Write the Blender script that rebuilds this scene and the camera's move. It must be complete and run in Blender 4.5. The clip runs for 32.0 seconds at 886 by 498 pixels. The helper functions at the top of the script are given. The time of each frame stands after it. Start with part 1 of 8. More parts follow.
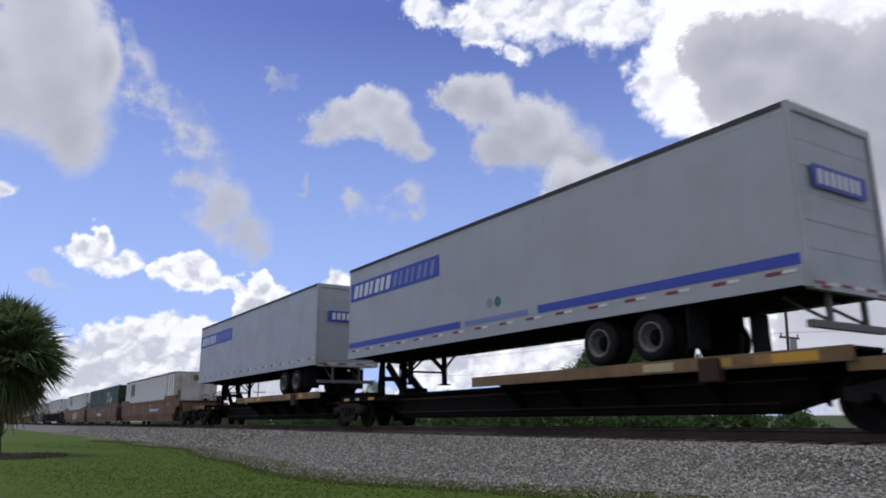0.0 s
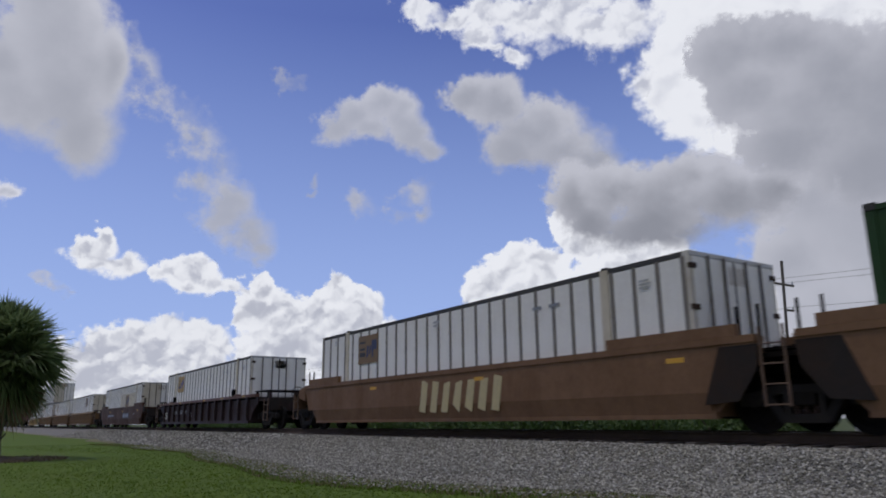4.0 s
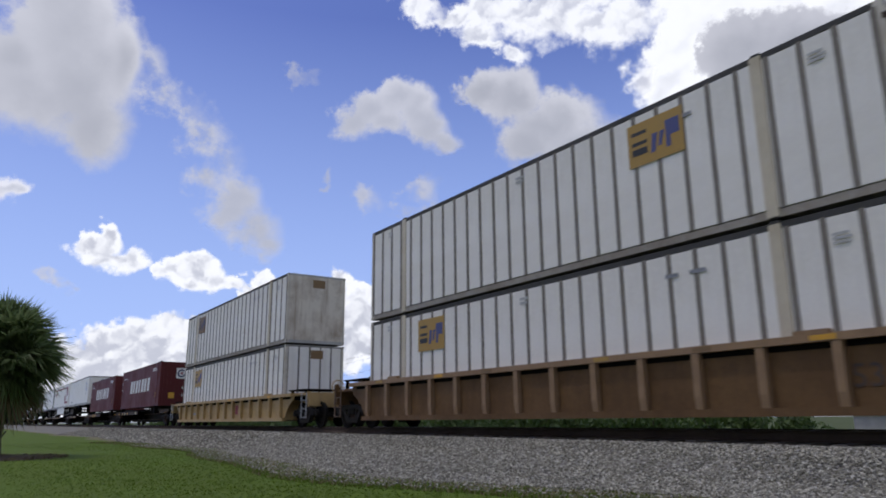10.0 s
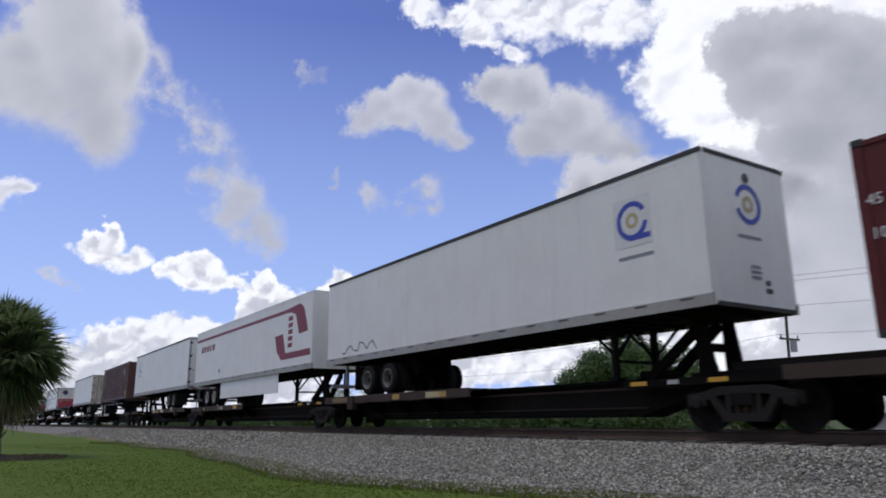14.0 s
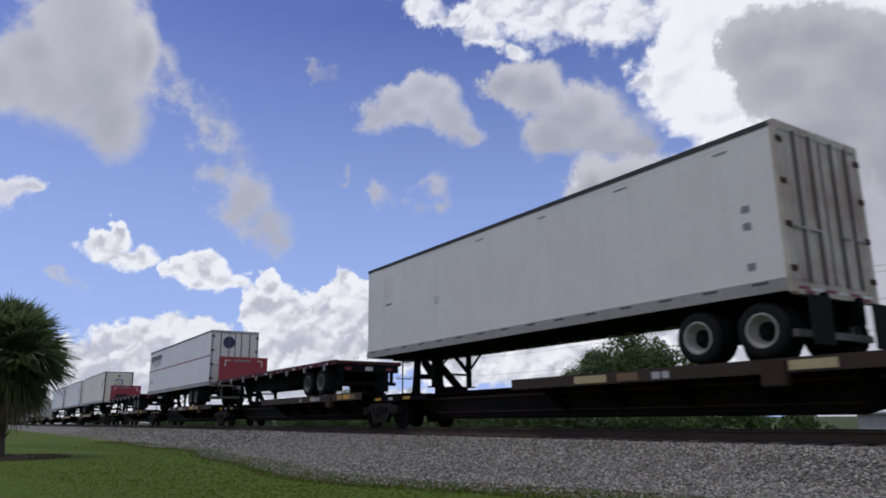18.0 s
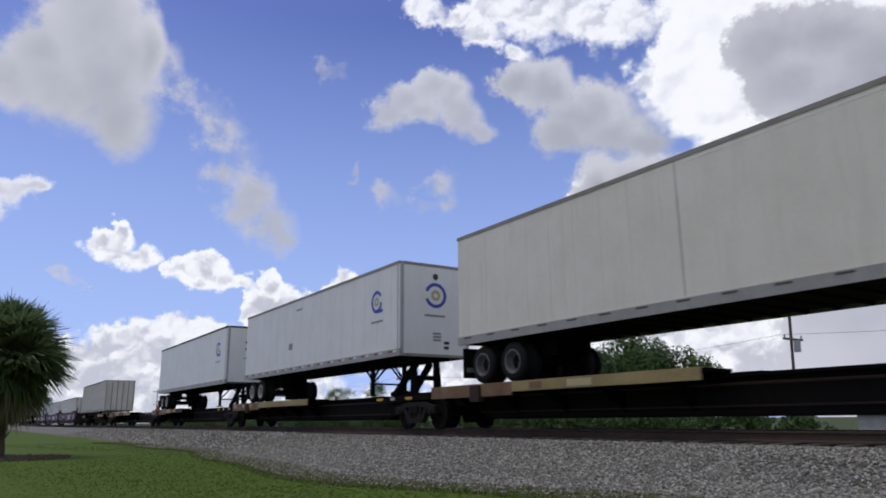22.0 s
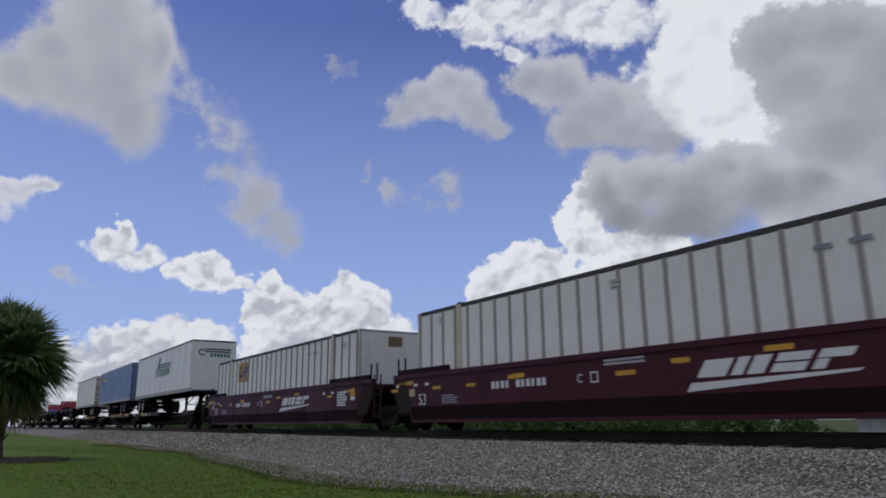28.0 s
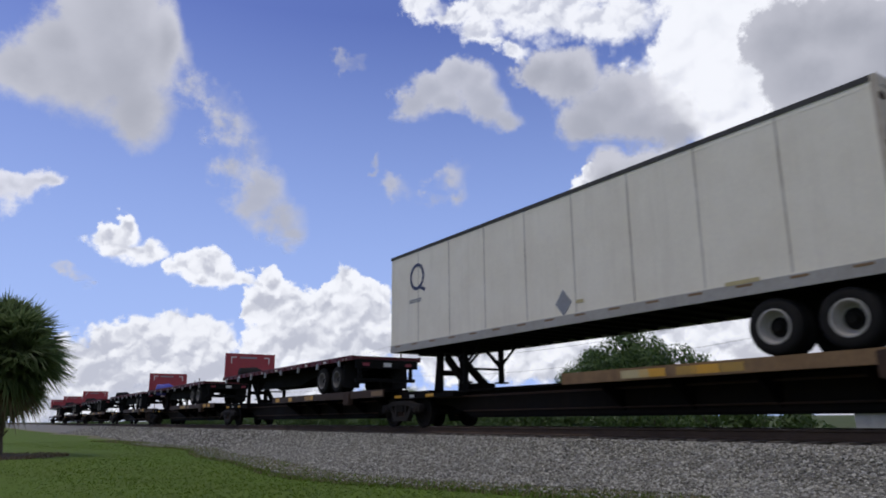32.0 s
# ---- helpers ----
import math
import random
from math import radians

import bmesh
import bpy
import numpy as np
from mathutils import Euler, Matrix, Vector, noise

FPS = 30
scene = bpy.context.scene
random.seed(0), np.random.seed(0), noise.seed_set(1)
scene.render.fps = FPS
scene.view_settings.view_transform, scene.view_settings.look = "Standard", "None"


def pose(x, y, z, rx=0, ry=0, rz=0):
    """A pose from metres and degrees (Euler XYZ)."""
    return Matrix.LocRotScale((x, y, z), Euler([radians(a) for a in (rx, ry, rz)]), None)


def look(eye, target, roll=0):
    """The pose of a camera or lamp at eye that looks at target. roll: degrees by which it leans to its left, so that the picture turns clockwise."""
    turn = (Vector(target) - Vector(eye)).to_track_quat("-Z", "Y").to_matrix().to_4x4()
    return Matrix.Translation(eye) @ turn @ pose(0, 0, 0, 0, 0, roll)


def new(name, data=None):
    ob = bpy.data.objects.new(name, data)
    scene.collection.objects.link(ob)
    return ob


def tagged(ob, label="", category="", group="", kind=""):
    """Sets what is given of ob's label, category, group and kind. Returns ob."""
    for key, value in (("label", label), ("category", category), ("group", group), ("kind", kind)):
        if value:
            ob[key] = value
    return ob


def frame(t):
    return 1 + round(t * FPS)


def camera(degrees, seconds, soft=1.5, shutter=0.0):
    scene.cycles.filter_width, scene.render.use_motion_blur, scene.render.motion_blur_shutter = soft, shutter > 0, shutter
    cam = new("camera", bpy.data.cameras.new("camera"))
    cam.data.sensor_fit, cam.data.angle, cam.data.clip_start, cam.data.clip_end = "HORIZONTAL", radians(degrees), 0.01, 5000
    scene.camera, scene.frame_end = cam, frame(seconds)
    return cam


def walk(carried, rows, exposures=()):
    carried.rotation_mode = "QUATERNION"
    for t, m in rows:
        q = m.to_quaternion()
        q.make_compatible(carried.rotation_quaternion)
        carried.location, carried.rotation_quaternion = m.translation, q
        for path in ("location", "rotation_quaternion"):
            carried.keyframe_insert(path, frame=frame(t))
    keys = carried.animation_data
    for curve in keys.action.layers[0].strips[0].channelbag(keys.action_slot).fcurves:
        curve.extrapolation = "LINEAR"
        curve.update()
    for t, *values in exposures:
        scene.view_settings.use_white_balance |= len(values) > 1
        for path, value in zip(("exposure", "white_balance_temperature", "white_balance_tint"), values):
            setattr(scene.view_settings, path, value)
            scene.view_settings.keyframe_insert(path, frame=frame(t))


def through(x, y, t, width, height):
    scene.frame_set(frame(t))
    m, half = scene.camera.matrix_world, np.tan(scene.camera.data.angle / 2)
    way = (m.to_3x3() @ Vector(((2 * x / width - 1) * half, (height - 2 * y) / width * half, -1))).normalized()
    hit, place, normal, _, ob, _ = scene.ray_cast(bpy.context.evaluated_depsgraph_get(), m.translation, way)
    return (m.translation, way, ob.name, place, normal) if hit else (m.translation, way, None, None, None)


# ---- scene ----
EXPOSURES = ((0, 0.0), (1.2, 0.0), (2, -0.29), (3, -0.28), (6, -0.38), (9, -0.24), (10, -0.02), (11, -0.02), (12, -0.10), (13, -0.08), (14, -0.02), (16.5, 0.08), (17, 0.05), (18, -0.21), (19, -0.30), (20, -0.23), (21, -0.31), (22, -0.09), (24, -0.23), (24.8, -0.60), (26.5, -0.50), (28, -0.41), (29, -0.37), (30, -0.17), (31, -0.04), (32, -0.12))

# ---- camera: on a tripod beside the line, trembling a little ----
EYE = (0.0, -11.94, 0.22)
TREMBLE = ((0, 0, 0), (0.5, 0, 0), (1, 0, 1.5), (1.5, 0, 3), (2, 0, 3), (2.5, 0, 4.5), (3, 0, 6), (3.5, 0, 5), (5.5, 0, 6), (8, 0, 6), (8.5, 0, 5), (9, 0, 3),
           (10, 0, 2), (10.5, 0, 0), (11.5, 0, -1), (12.5, 0, -1), (13, 0, 0), (13.5, 0, 2), (14.5, 0, 2.5), (16.5, 5, 0), (17, 5, 1.5), (18, 5, 2),
           (19, 5, 3), (20, 5, 5), (21, 5, 5), (22, 5, 3), (23, 6, 2), (24, 5, 2), (25, 5, 1.5), (25.5, 5, 0), (27.5, 3, 6), (28.5, 3, 7.5), (29, 2, 8),
           (29.5, 2, 7.5), (30, 2, 6), (30.5, 2, 3), (31, 2, 1.5), (31.5, 2, -0.5), (32, 2, 0))
FOCAL = 1257.3


def aim(sideways, upward):
    """The camera's pose, turned by a few thousandths."""
    turn_left, turn_up = math.degrees(sideways / FOCAL), math.degrees(upward / FOCAL)
    return pose(*EYE, 90 + 13.42 + turn_up, 0, 56.60 + turn_left) @ pose(0, 0, 0, 0, 0, -0.52)


cam = camera(63.89, 32.0, 1.8, 0.11)
walk(cam, [(t, aim(a, b)) for t, a, b in TREMBLE], EXPOSURES)

# ---- light: a high summer sun behind thin cloud, and the sky ----
SUN_EL, SUN_AZ = 70.0, 208.0
world = bpy.data.worlds.new("sky")
scene.world = world
world.use_nodes = True
wn = world.node_tree.nodes
sky = wn.new("ShaderNodeTexSky")
sky.sky_type, sky.sun_disc = "NISHITA", False
sky.sun_elevation, sky.sun_rotation = radians(SUN_EL), radians(SUN_AZ)
sky.air_density, sky.dust_density, sky.ozone_density = 1.1, 2.2, 2.2
deep = wn.new("ShaderNodeMix")
deep.data_type, deep.blend_type = "RGBA", "MULTIPLY"
deep.inputs[0].default_value, deep.inputs[7].default_value = 1.0, (0.80, 0.85, 1.45, 1)
world.node_tree.links.new(sky.outputs["Color"], deep.inputs[6])
# pale haze low over the horizon
way = wn.new("ShaderNodeTexCoord")
parts_of = wn.new("ShaderNodeSeparateXYZ")
low = wn.new("ShaderNodeMapRange")
low.inputs["From Min"].default_value, low.inputs["From Max"].default_value = 0.52, 0.08
low.inputs["To Max"].default_value = 0.92
haze = wn.new("ShaderNodeMix")
haze.data_type = "RGBA"
haze.inputs[7].default_value = (4.8, 6.6, 11.7, 1)
world.node_tree.links.new(way.outputs["Generated"], parts_of.inputs[0])
world.node_tree.links.new(parts_of.outputs["Z"], low.inputs["Value"])
world.node_tree.links.new(low.outputs["Result"], haze.inputs[0])
world.node_tree.links.new(deep.outputs[2], haze.inputs[6])
world.node_tree.links.new(haze.outputs[2], wn["Background"].inputs["Color"])
wn["Background"].inputs["Strength"].default_value = 0.092
sun = new("sun", bpy.data.lights.new("sun", "SUN"))
sun.data.energy, sun.data.angle, sun.data.color = 0.85, radians(3.0), (1.0, 0.93, 0.82)
toward = Vector((math.sin(radians(SUN_AZ)) * math.cos(radians(SUN_EL)), math.cos(radians(SUN_AZ)) * math.cos(radians(SUN_EL)), math.sin(radians(SUN_EL))))
sun.matrix_basis = look(toward * 100, (0, 0, 0))

# ---- mesh helpers ----
def part(name, bm, material, parent=None, label="", smooth=False):
    """Links a bmesh (or a ready mesh) as one mesh object under a thing or a part."""
    if isinstance(bm, bmesh.types.BMesh):
        me = bpy.data.meshes.new(name)
        bm.to_mesh(me)
        bm.free()
        me.materials.append(material)
        if smooth:
            for f in me.polygons:
                f.use_smooth = True
    else:
        me = bm
    ob = new(name, me)
    if parent is not None:
        ob.parent = parent
    if label:
        ob["label"] = label
    return ob


MESHES = {}


def shared(key, make, material, smooth=False):
    """One mesh for all alike pieces."""
    if key not in MESHES:
        bm = make()
        me = bpy.data.meshes.new(str(key[0]) if isinstance(key, tuple) else key)
        bm.to_mesh(me)
        bm.free()
        me.materials.append(material)
        if smooth:
            for f in me.polygons:
                f.use_smooth = True
        MESHES[key] = me
    return MESHES[key]


def put(name, me, parent, x=0, y=0, z=0, rx=0, ry=0, rz=0, label=""):
    ob = part(name, me, None, parent, label)
    ob.matrix_basis = pose(x, y, z, rx, ry, rz)
    return ob


def box(bm, x0, x1, y0, y1, z0, z1):
    if x0 > x1:
        x0, x1 = x1, x0
    if y0 > y1:
        y0, y1 = y1, y0
    v = [bm.verts.new((x, y, z)) for z in (z0, z1) for x, y in ((x0, y0), (x1, y0), (x1, y1), (x0, y1))]
    for f in ((3, 2, 1, 0), (4, 5, 6, 7), (0, 1, 5, 4), (1, 2, 6, 5), (2, 3, 7, 6), (3, 0, 4, 7)):
        bm.faces.new([v[i] for i in f])
    return bm


def boxes(*all_of_them):
    bm = bmesh.new()
    for b in all_of_them:
        box(bm, *b)
    return bm


def rounded(x0, x1, y0, y1, z0, z1, r=0.02):
    bm = boxes((x0, x1, y0, y1, z0, z1))
    bmesh.ops.bevel(bm, geom=bm.edges[:], offset=r, segments=2, affect="EDGES")
    return bm


def prism_y(bm, outline, y0, y1):
    """An outline in x and z, drawn out from y0 to y1."""
    area = sum(a[0] * b[1] - b[0] * a[1] for a, b in zip(outline, outline[1:] + outline[:1]))
    if area < 0:
        outline = outline[::-1]
    near = [bm.verts.new((x, y0, z)) for x, z in outline]
    far = [bm.verts.new((x, y1, z)) for x, z in outline]
    bm.faces.new(near)
    bm.faces.new(far[::-1])
    n = len(outline)
    for i in range(n):
        j = (i + 1) % n
        bm.faces.new((near[j], near[i], far[i], far[j]))
    return bm


def prism_x(bm, outline, x0, x1):
    """An outline in y and z, drawn out from x0 to x1."""
    a = [bm.verts.new((x0, y, z)) for y, z in outline]
    b = [bm.verts.new((x1, y, z)) for y, z in outline]
    bm.faces.new(a)
    bm.faces.new(b[::-1])
    n = len(outline)
    for i in range(n):
        j = (i + 1) % n
        bm.faces.new((a[j], a[i], b[i], b[j]))
    bmesh.ops.recalc_face_normals(bm, faces=bm.faces[:])
    return bm


def rod(bm, a, b, r=0.03, n=8):
    """A round bar from a to b."""
    a, b = Vector(a), Vector(b)
    d = b - a
    side = d.orthogonal().normalized()
    up = d.normalized().cross(side)
    rings = []
    for p in (a, b):
        rings.append([bm.verts.new(p + r * (math.cos(t) * side + math.sin(t) * up)) for t in (math.tau * i / n for i in range(n))])
    for i in range(n):
        j = (i + 1) % n
        bm.faces.new((rings[0][i], rings[0][j], rings[1][j], rings[1][i]))
    bm.faces.new(rings[0][::-1])
    bm.faces.new(rings[1])
    return bm


def bar(bm, a, b, w=0.05, h=0.05):
    """A square bar from a to b."""
    a, b = Vector(a), Vector(b)
    d = (b - a).normalized()
    side = d.cross(Vector((0, 0, 1)))
    side = side.normalized() if side.length > 0.01 else Vector((1, 0, 0))
    up = side.cross(d)
    v = [bm.verts.new(p + side * sx * w / 2 + up * sz * h / 2) for p in (a, b) for sx, sz in ((-1, -1), (1, -1), (1, 1), (-1, 1))]
    for f in ((0, 1, 2, 3), (7, 6, 5, 4), (0, 4, 5, 1), (1, 5, 6, 2), (2, 6, 7, 3), (3, 7, 4, 0)):
        bm.faces.new([v[i] for i in f])
    bmesh.ops.recalc_face_normals(bm, faces=bm.faces[-6:])
    return bm


def lathe_y(bm, profile, n=20, x=0, z=0, dish=False):
    """A turned body about an axis along y: profile of (y, radius)."""
    rings = []
    for y, r in profile:
        rings.append([bm.verts.new((x + r * math.cos(math.tau * i / n), y, z + r * math.sin(math.tau * i / n))) for i in range(n)])
    for a, b in zip(rings, rings[1:]):
        for i in range(n):
            j = (i + 1) % n
            bm.faces.new((a[i], a[j], b[j], b[i]))
    if not dish:
        bm.faces.new(rings[0])
    bm.faces.new(rings[-1][::-1])
    bmesh.ops.recalc_face_normals(bm, faces=bm.faces[:])
    return bm


def thing(name, label, category, group=""):
    return tagged(new(name), label, category, group)


# ---- flat marks and lettering on the cars ----
def letters(text, parent, material, x, y, z, height, end=False, label=""):
    """Readable figures on a side that faces the camera, or on the end that leads."""
    cu = bpy.data.curves.new("marking", "FONT")
    cu.body, cu.size, cu.extrude, cu.resolution_u = text, height * 1.4, 0.003, 2
    tmp = bpy.data.objects.new("marking", cu)
    me = bpy.data.meshes.new_from_object(tmp)
    bpy.data.objects.remove(tmp)
    me.materials.clear()
    me.materials.append(material)
    ob = part("marking", me, None, parent, label)
    ob.matrix_basis = pose(x, y, z, 90, 0, 90 if end else 0)
    return ob


def mark(parent, material, outline, y, label="", name="marking", thick=0.004):
    """A flat painted shape on a side: an outline of (x, z)."""
    bm = prism_y(bmesh.new(), outline, y - thick, y + 0.002)
    return part(name, bm, material, parent, label)


def mark_end(parent, material, outline, x, label="", name="marking"):
    """A flat painted shape on the end that leads: an outline of (y, z)."""
    bm = prism_x(bmesh.new(), outline, x - 0.002, x + 0.004)
    return part(name, bm, material, parent, label)


def rect(x0, x1, z0, z1, lean=0.0):
    return [(x0, z0), (x1, z0), (x1 + lean, z1), (x0 + lean, z1)]


def word_bars(parent, material, x, z, y, width, height, count, lean=0.0, fill=0.72, label=""):
    """A word that cannot be shown, as plain upright blocks of its size and colour."""
    step = width / count
    for i in range(count):
        x0 = x + i * step
        x1 = x0 + step * fill
        x1 -= (x1 - x0) * (0.0, 0.18, 0.06, 0.3)[i % 4]
        piece = [(a + lean * (b - z) / height, b) for a, b in rect(x0, x1, z, z + height)]
        part("word_block", prism_y(bmesh.new(), piece, y - 0.004, y + 0.002), material, parent, label)


def small_bars(parent, material, x, z, y, width, height, rows=2, end=False):
    """Small print as plain bars, in rows."""
    bm = bmesh.new()
    rnd = random.Random(int(abs(x * 100 + z * 10)))
    h = height / (rows * 1.6)
    for r in range(rows):
        z0 = z + r * height / rows
        w = width * rnd.uniform(0.7, 1.0)
        if end:
            box(bm, y - 0.002, y + 0.004, x, x + w, z0, z0 + h)
        else:
            box(bm, x, x + w, y - 0.004, y + 0.002, z0, z0 + h)
    return part("small_print", bm, material, parent)


def ring_mark(parent, material, cx, cz, y, r0, r1, a0=0, a1=360, end=False, label=""):
    """A flat ring or arc."""
    bm = bmesh.new()
    n = 24
    pts = []
    for i in range(n + 1):
        a = radians(a0 + (a1 - a0) * i / n)
        pts.append([(cx + r * math.cos(a), cz + r * math.sin(a)) for r in (r0, r1)])
    for (p, q), (s, t) in zip(pts, pts[1:]):
        cell = [p, q, t, s]
        v = [bm.verts.new((y + 0.004, a, b) if end else (a, y - 0.004, b)) for a, b in cell]
        bm.faces.new(v)
    bmesh.ops.remove_doubles(bm, verts=bm.verts[:], dist=1e-4)
    bmesh.ops.solidify(bm, geom=bm.faces[:], thickness=0.003)
    return part("emblem", bm, material, parent, label)

# ---- materials ----
def nodes_of(name):
    m = bpy.data.materials.new(name)
    m.use_nodes = True
    nt = m.node_tree
    return m, nt, nt.nodes, nt.links, nt.nodes["Principled BSDF"]


def noise_node(nt, scale, detail=6, rough=0.6, stretch=(1, 1, 1), space="Object"):
    co = nt.nodes.new("ShaderNodeTexCoord")
    mp = nt.nodes.new("ShaderNodeMapping")
    mp.inputs["Scale"].default_value = stretch
    tex = nt.nodes.new("ShaderNodeTexNoise")
    tex.inputs["Scale"].default_value, tex.inputs["Detail"].default_value, tex.inputs["Roughness"].default_value = scale, detail, rough
    nt.links.new(co.outputs[space], mp.inputs["Vector"])
    nt.links.new(mp.outputs["Vector"], tex.inputs["Vector"])
    return tex.outputs["Fac"]


def ramp(nt, fac, lo, hi):
    r = nt.nodes.new("ShaderNodeMapRange")
    r.inputs["From Min"].default_value, r.inputs["From Max"].default_value = lo, hi
    nt.links.new(fac, r.inputs["Value"])
    return r.outputs["Result"]


def mixed(nt, fac, a, b, mode="MIX"):
    n = nt.nodes.new("ShaderNodeMix")
    n.data_type, n.blend_type = "RGBA", mode
    for socket, value in ((n.inputs[0], fac), (n.inputs[6], a), (n.inputs[7], b)):
        if isinstance(value, bpy.types.NodeSocket):
            nt.links.new(value, socket)
        elif isinstance(value, (int, float)):
            socket.default_value = value
        else:
            socket.default_value = (*value, 1)
    return n.outputs[2]


def times(nt, a, k):
    n = nt.nodes.new("ShaderNodeMath")
    n.operation = "MULTIPLY"
    nt.links.new(a, n.inputs[0])
    if isinstance(k, (int, float)):
        n.inputs[1].default_value = k
    else:
        nt.links.new(k, n.inputs[1])
    return n.outputs[0]


def bump(nt, bsdf, fac, strength=0.2, distance=0.01):
    b = nt.nodes.new("ShaderNodeBump")
    b.inputs["Strength"].default_value, b.inputs["Distance"].default_value = strength, distance
    nt.links.new(fac, b.inputs["Height"])
    nt.links.new(b.outputs["Normal"], bsdf.inputs["Normal"])


def painted(name, colour, rough=0.5, dirt=(0.16, 0.13, 0.10), amount=0.35, streak=0.4, metal=0.0, vary=0.12, relief=0.12, shine=0.5):
    """Weathered paint: mottled, with dirt in blotches and rain streaks that run down."""
    m, nt, nodes, links, bsdf = nodes_of(name)
    blotch = ramp(nt, noise_node(nt, 0.9, 7, 0.65), 0.42, 0.75)
    fine = noise_node(nt, 14, 5, 0.6)
    streaks = ramp(nt, noise_node(nt, 3.5, 5, 0.6, (1, 1, 0.10)), 0.52, 0.80)
    info = nodes.new("ShaderNodeObjectInfo")
    if sum(colour) > 1.2:
        vary, relief = vary * 0.3, relief * 0.35
    dark = tuple(c * (1 - vary) for c in colour)
    light = tuple(min(1, c * (1 + vary * 0.5)) for c in colour)
    base = mixed(nt, ramp(nt, fine, 0.3, 0.7), dark, light)
    base = mixed(nt, times(nt, ramp(nt, info.outputs["Random"], 0, 1), 0.12), base, dark)
    base = mixed(nt, times(nt, blotch, amount), base, dirt)
    if sum(colour) < 1.2:
        base = mixed(nt, times(nt, ramp(nt, noise_node(nt, 4.5, 8, 0.7), 0.48, 0.72), amount * 0.6), base, dirt)
    base = mixed(nt, times(nt, streaks, streak), base, dirt)
    links.new(base, bsdf.inputs["Base Color"])
    rr = mixed(nt, blotch, (rough,) * 3, (min(1, rough + 0.25),) * 3)
    links.new(rr, bsdf.inputs["Roughness"])
    bsdf.inputs["Metallic"].default_value = metal
    bsdf.inputs["Specular IOR Level"].default_value = shine
    if relief:
        bump(nt, bsdf, noise_node(nt, 2.2, 3, 0.5), relief, 0.02)
    return m


def plain_paint(name, colour, rough=0.55, wear=0.25):
    m, nt, nodes, links, bsdf = nodes_of(name)
    worn = ramp(nt, noise_node(nt, 9, 6, 0.7), 0.45, 0.75)
    base = mixed(nt, times(nt, worn, wear), colour, tuple(c * 0.45 + 0.06 for c in colour))
    links.new(base, bsdf.inputs["Base Color"])
    bsdf.inputs["Roughness"].default_value = rough
    return m


WHITE = painted("trailer_white_paint", (0.83, 0.815, 0.77), 0.42, (0.40, 0.37, 0.31), 0.13, 0.16)
CREAM = painted("trailer_cream_paint", (0.84, 0.79, 0.67), 0.45, (0.42, 0.36, 0.26), 0.18, 0.2)
SILVER = painted("trailer_silver_paint", (0.41, 0.42, 0.435), 0.42, (0.24, 0.235, 0.23), 0.25, 0.2)
BLUE = painted("trailer_blue_paint", (0.12, 0.19, 0.33), 0.42, (0.16, 0.18, 0.22), 0.3, 0.2)
PANEL = painted("container_white_panel", (0.81, 0.79, 0.745), 0.48, (0.36, 0.32, 0.24), 0.22, 0.28)
OLDPANEL = painted("container_dull_panel", (0.66, 0.625, 0.555), 0.55, (0.30, 0.24, 0.16), 0.35, 0.5)
GAP = painted("container_dark_post", (0.21, 0.19, 0.165), 0.6, (0.11, 0.08, 0.055), 0.4, 0.5)
PALEPOST = painted("container_grey_post", (0.34, 0.32, 0.29), 0.6, (0.2, 0.17, 0.13), 0.4, 0.4)
DIRTPOST = painted("container_dirty_corner", (0.60, 0.565, 0.49), 0.6, (0.22, 0.16, 0.10), 0.6, 0.6)
RAILDIRT = painted("container_dirty_rail", (0.33, 0.30, 0.26), 0.6, (0.15, 0.11, 0.08), 0.5, 0.5)
TAN = painted("container_tan_panel", (0.60, 0.54, 0.42), 0.6, (0.30, 0.24, 0.16), 0.5, 0.5)
GREEN = painted("container_green_paint", (0.022, 0.058, 0.019), 0.5, (0.035, 0.04, 0.025), 0.3, 0.3, shine=0.2)
MAROON = painted("container_maroon_paint", (0.125, 0.026, 0.026), 0.55, (0.07, 0.028, 0.025), 0.4, 0.3, shine=0.2)
OXIDE = painted("container_oxide_paint", (0.115, 0.045, 0.037), 0.5, (0.06, 0.035, 0.03), 0.45, 0.3)
WELLTAN = painted("well_car_tan_paint", (0.20, 0.112, 0.060), 0.6, (0.10, 0.052, 0.028), 0.5, 0.45, shine=0.2)
WELLBROWN = painted("well_car_brown_paint", (0.092, 0.044, 0.027), 0.6, (0.036, 0.022, 0.016), 0.5, 0.4, shine=0.2)
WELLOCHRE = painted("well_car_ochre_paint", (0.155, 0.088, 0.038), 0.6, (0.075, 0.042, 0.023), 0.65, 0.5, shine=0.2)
WELLYELLOW = painted("well_car_yellow_paint", (0.44, 0.30, 0.12), 0.55, (0.20, 0.13, 0.07), 0.4, 0.4)
WELLPLUM = painted("well_car_plum_paint", (0.042, 0.025, 0.024), 0.55, (0.025, 0.016, 0.016), 0.4, 0.3, shine=0.2)
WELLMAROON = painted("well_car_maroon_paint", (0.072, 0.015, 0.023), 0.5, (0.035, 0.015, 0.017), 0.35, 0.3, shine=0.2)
# darker copy of the maroon: paints the lower plate's shade; end rails share it
WELLMAROONSHADE = painted("well_car_maroon_shade", (0.026, 0.010, 0.012), 0.65, (0.018, 0.012, 0.010), 0.5, 0.4, shine=0.1)
PALERAIL = painted("pale_metal_rail", (0.385, 0.37, 0.34), 0.5, (0.24, 0.22, 0.20), 0.45, 0.35)
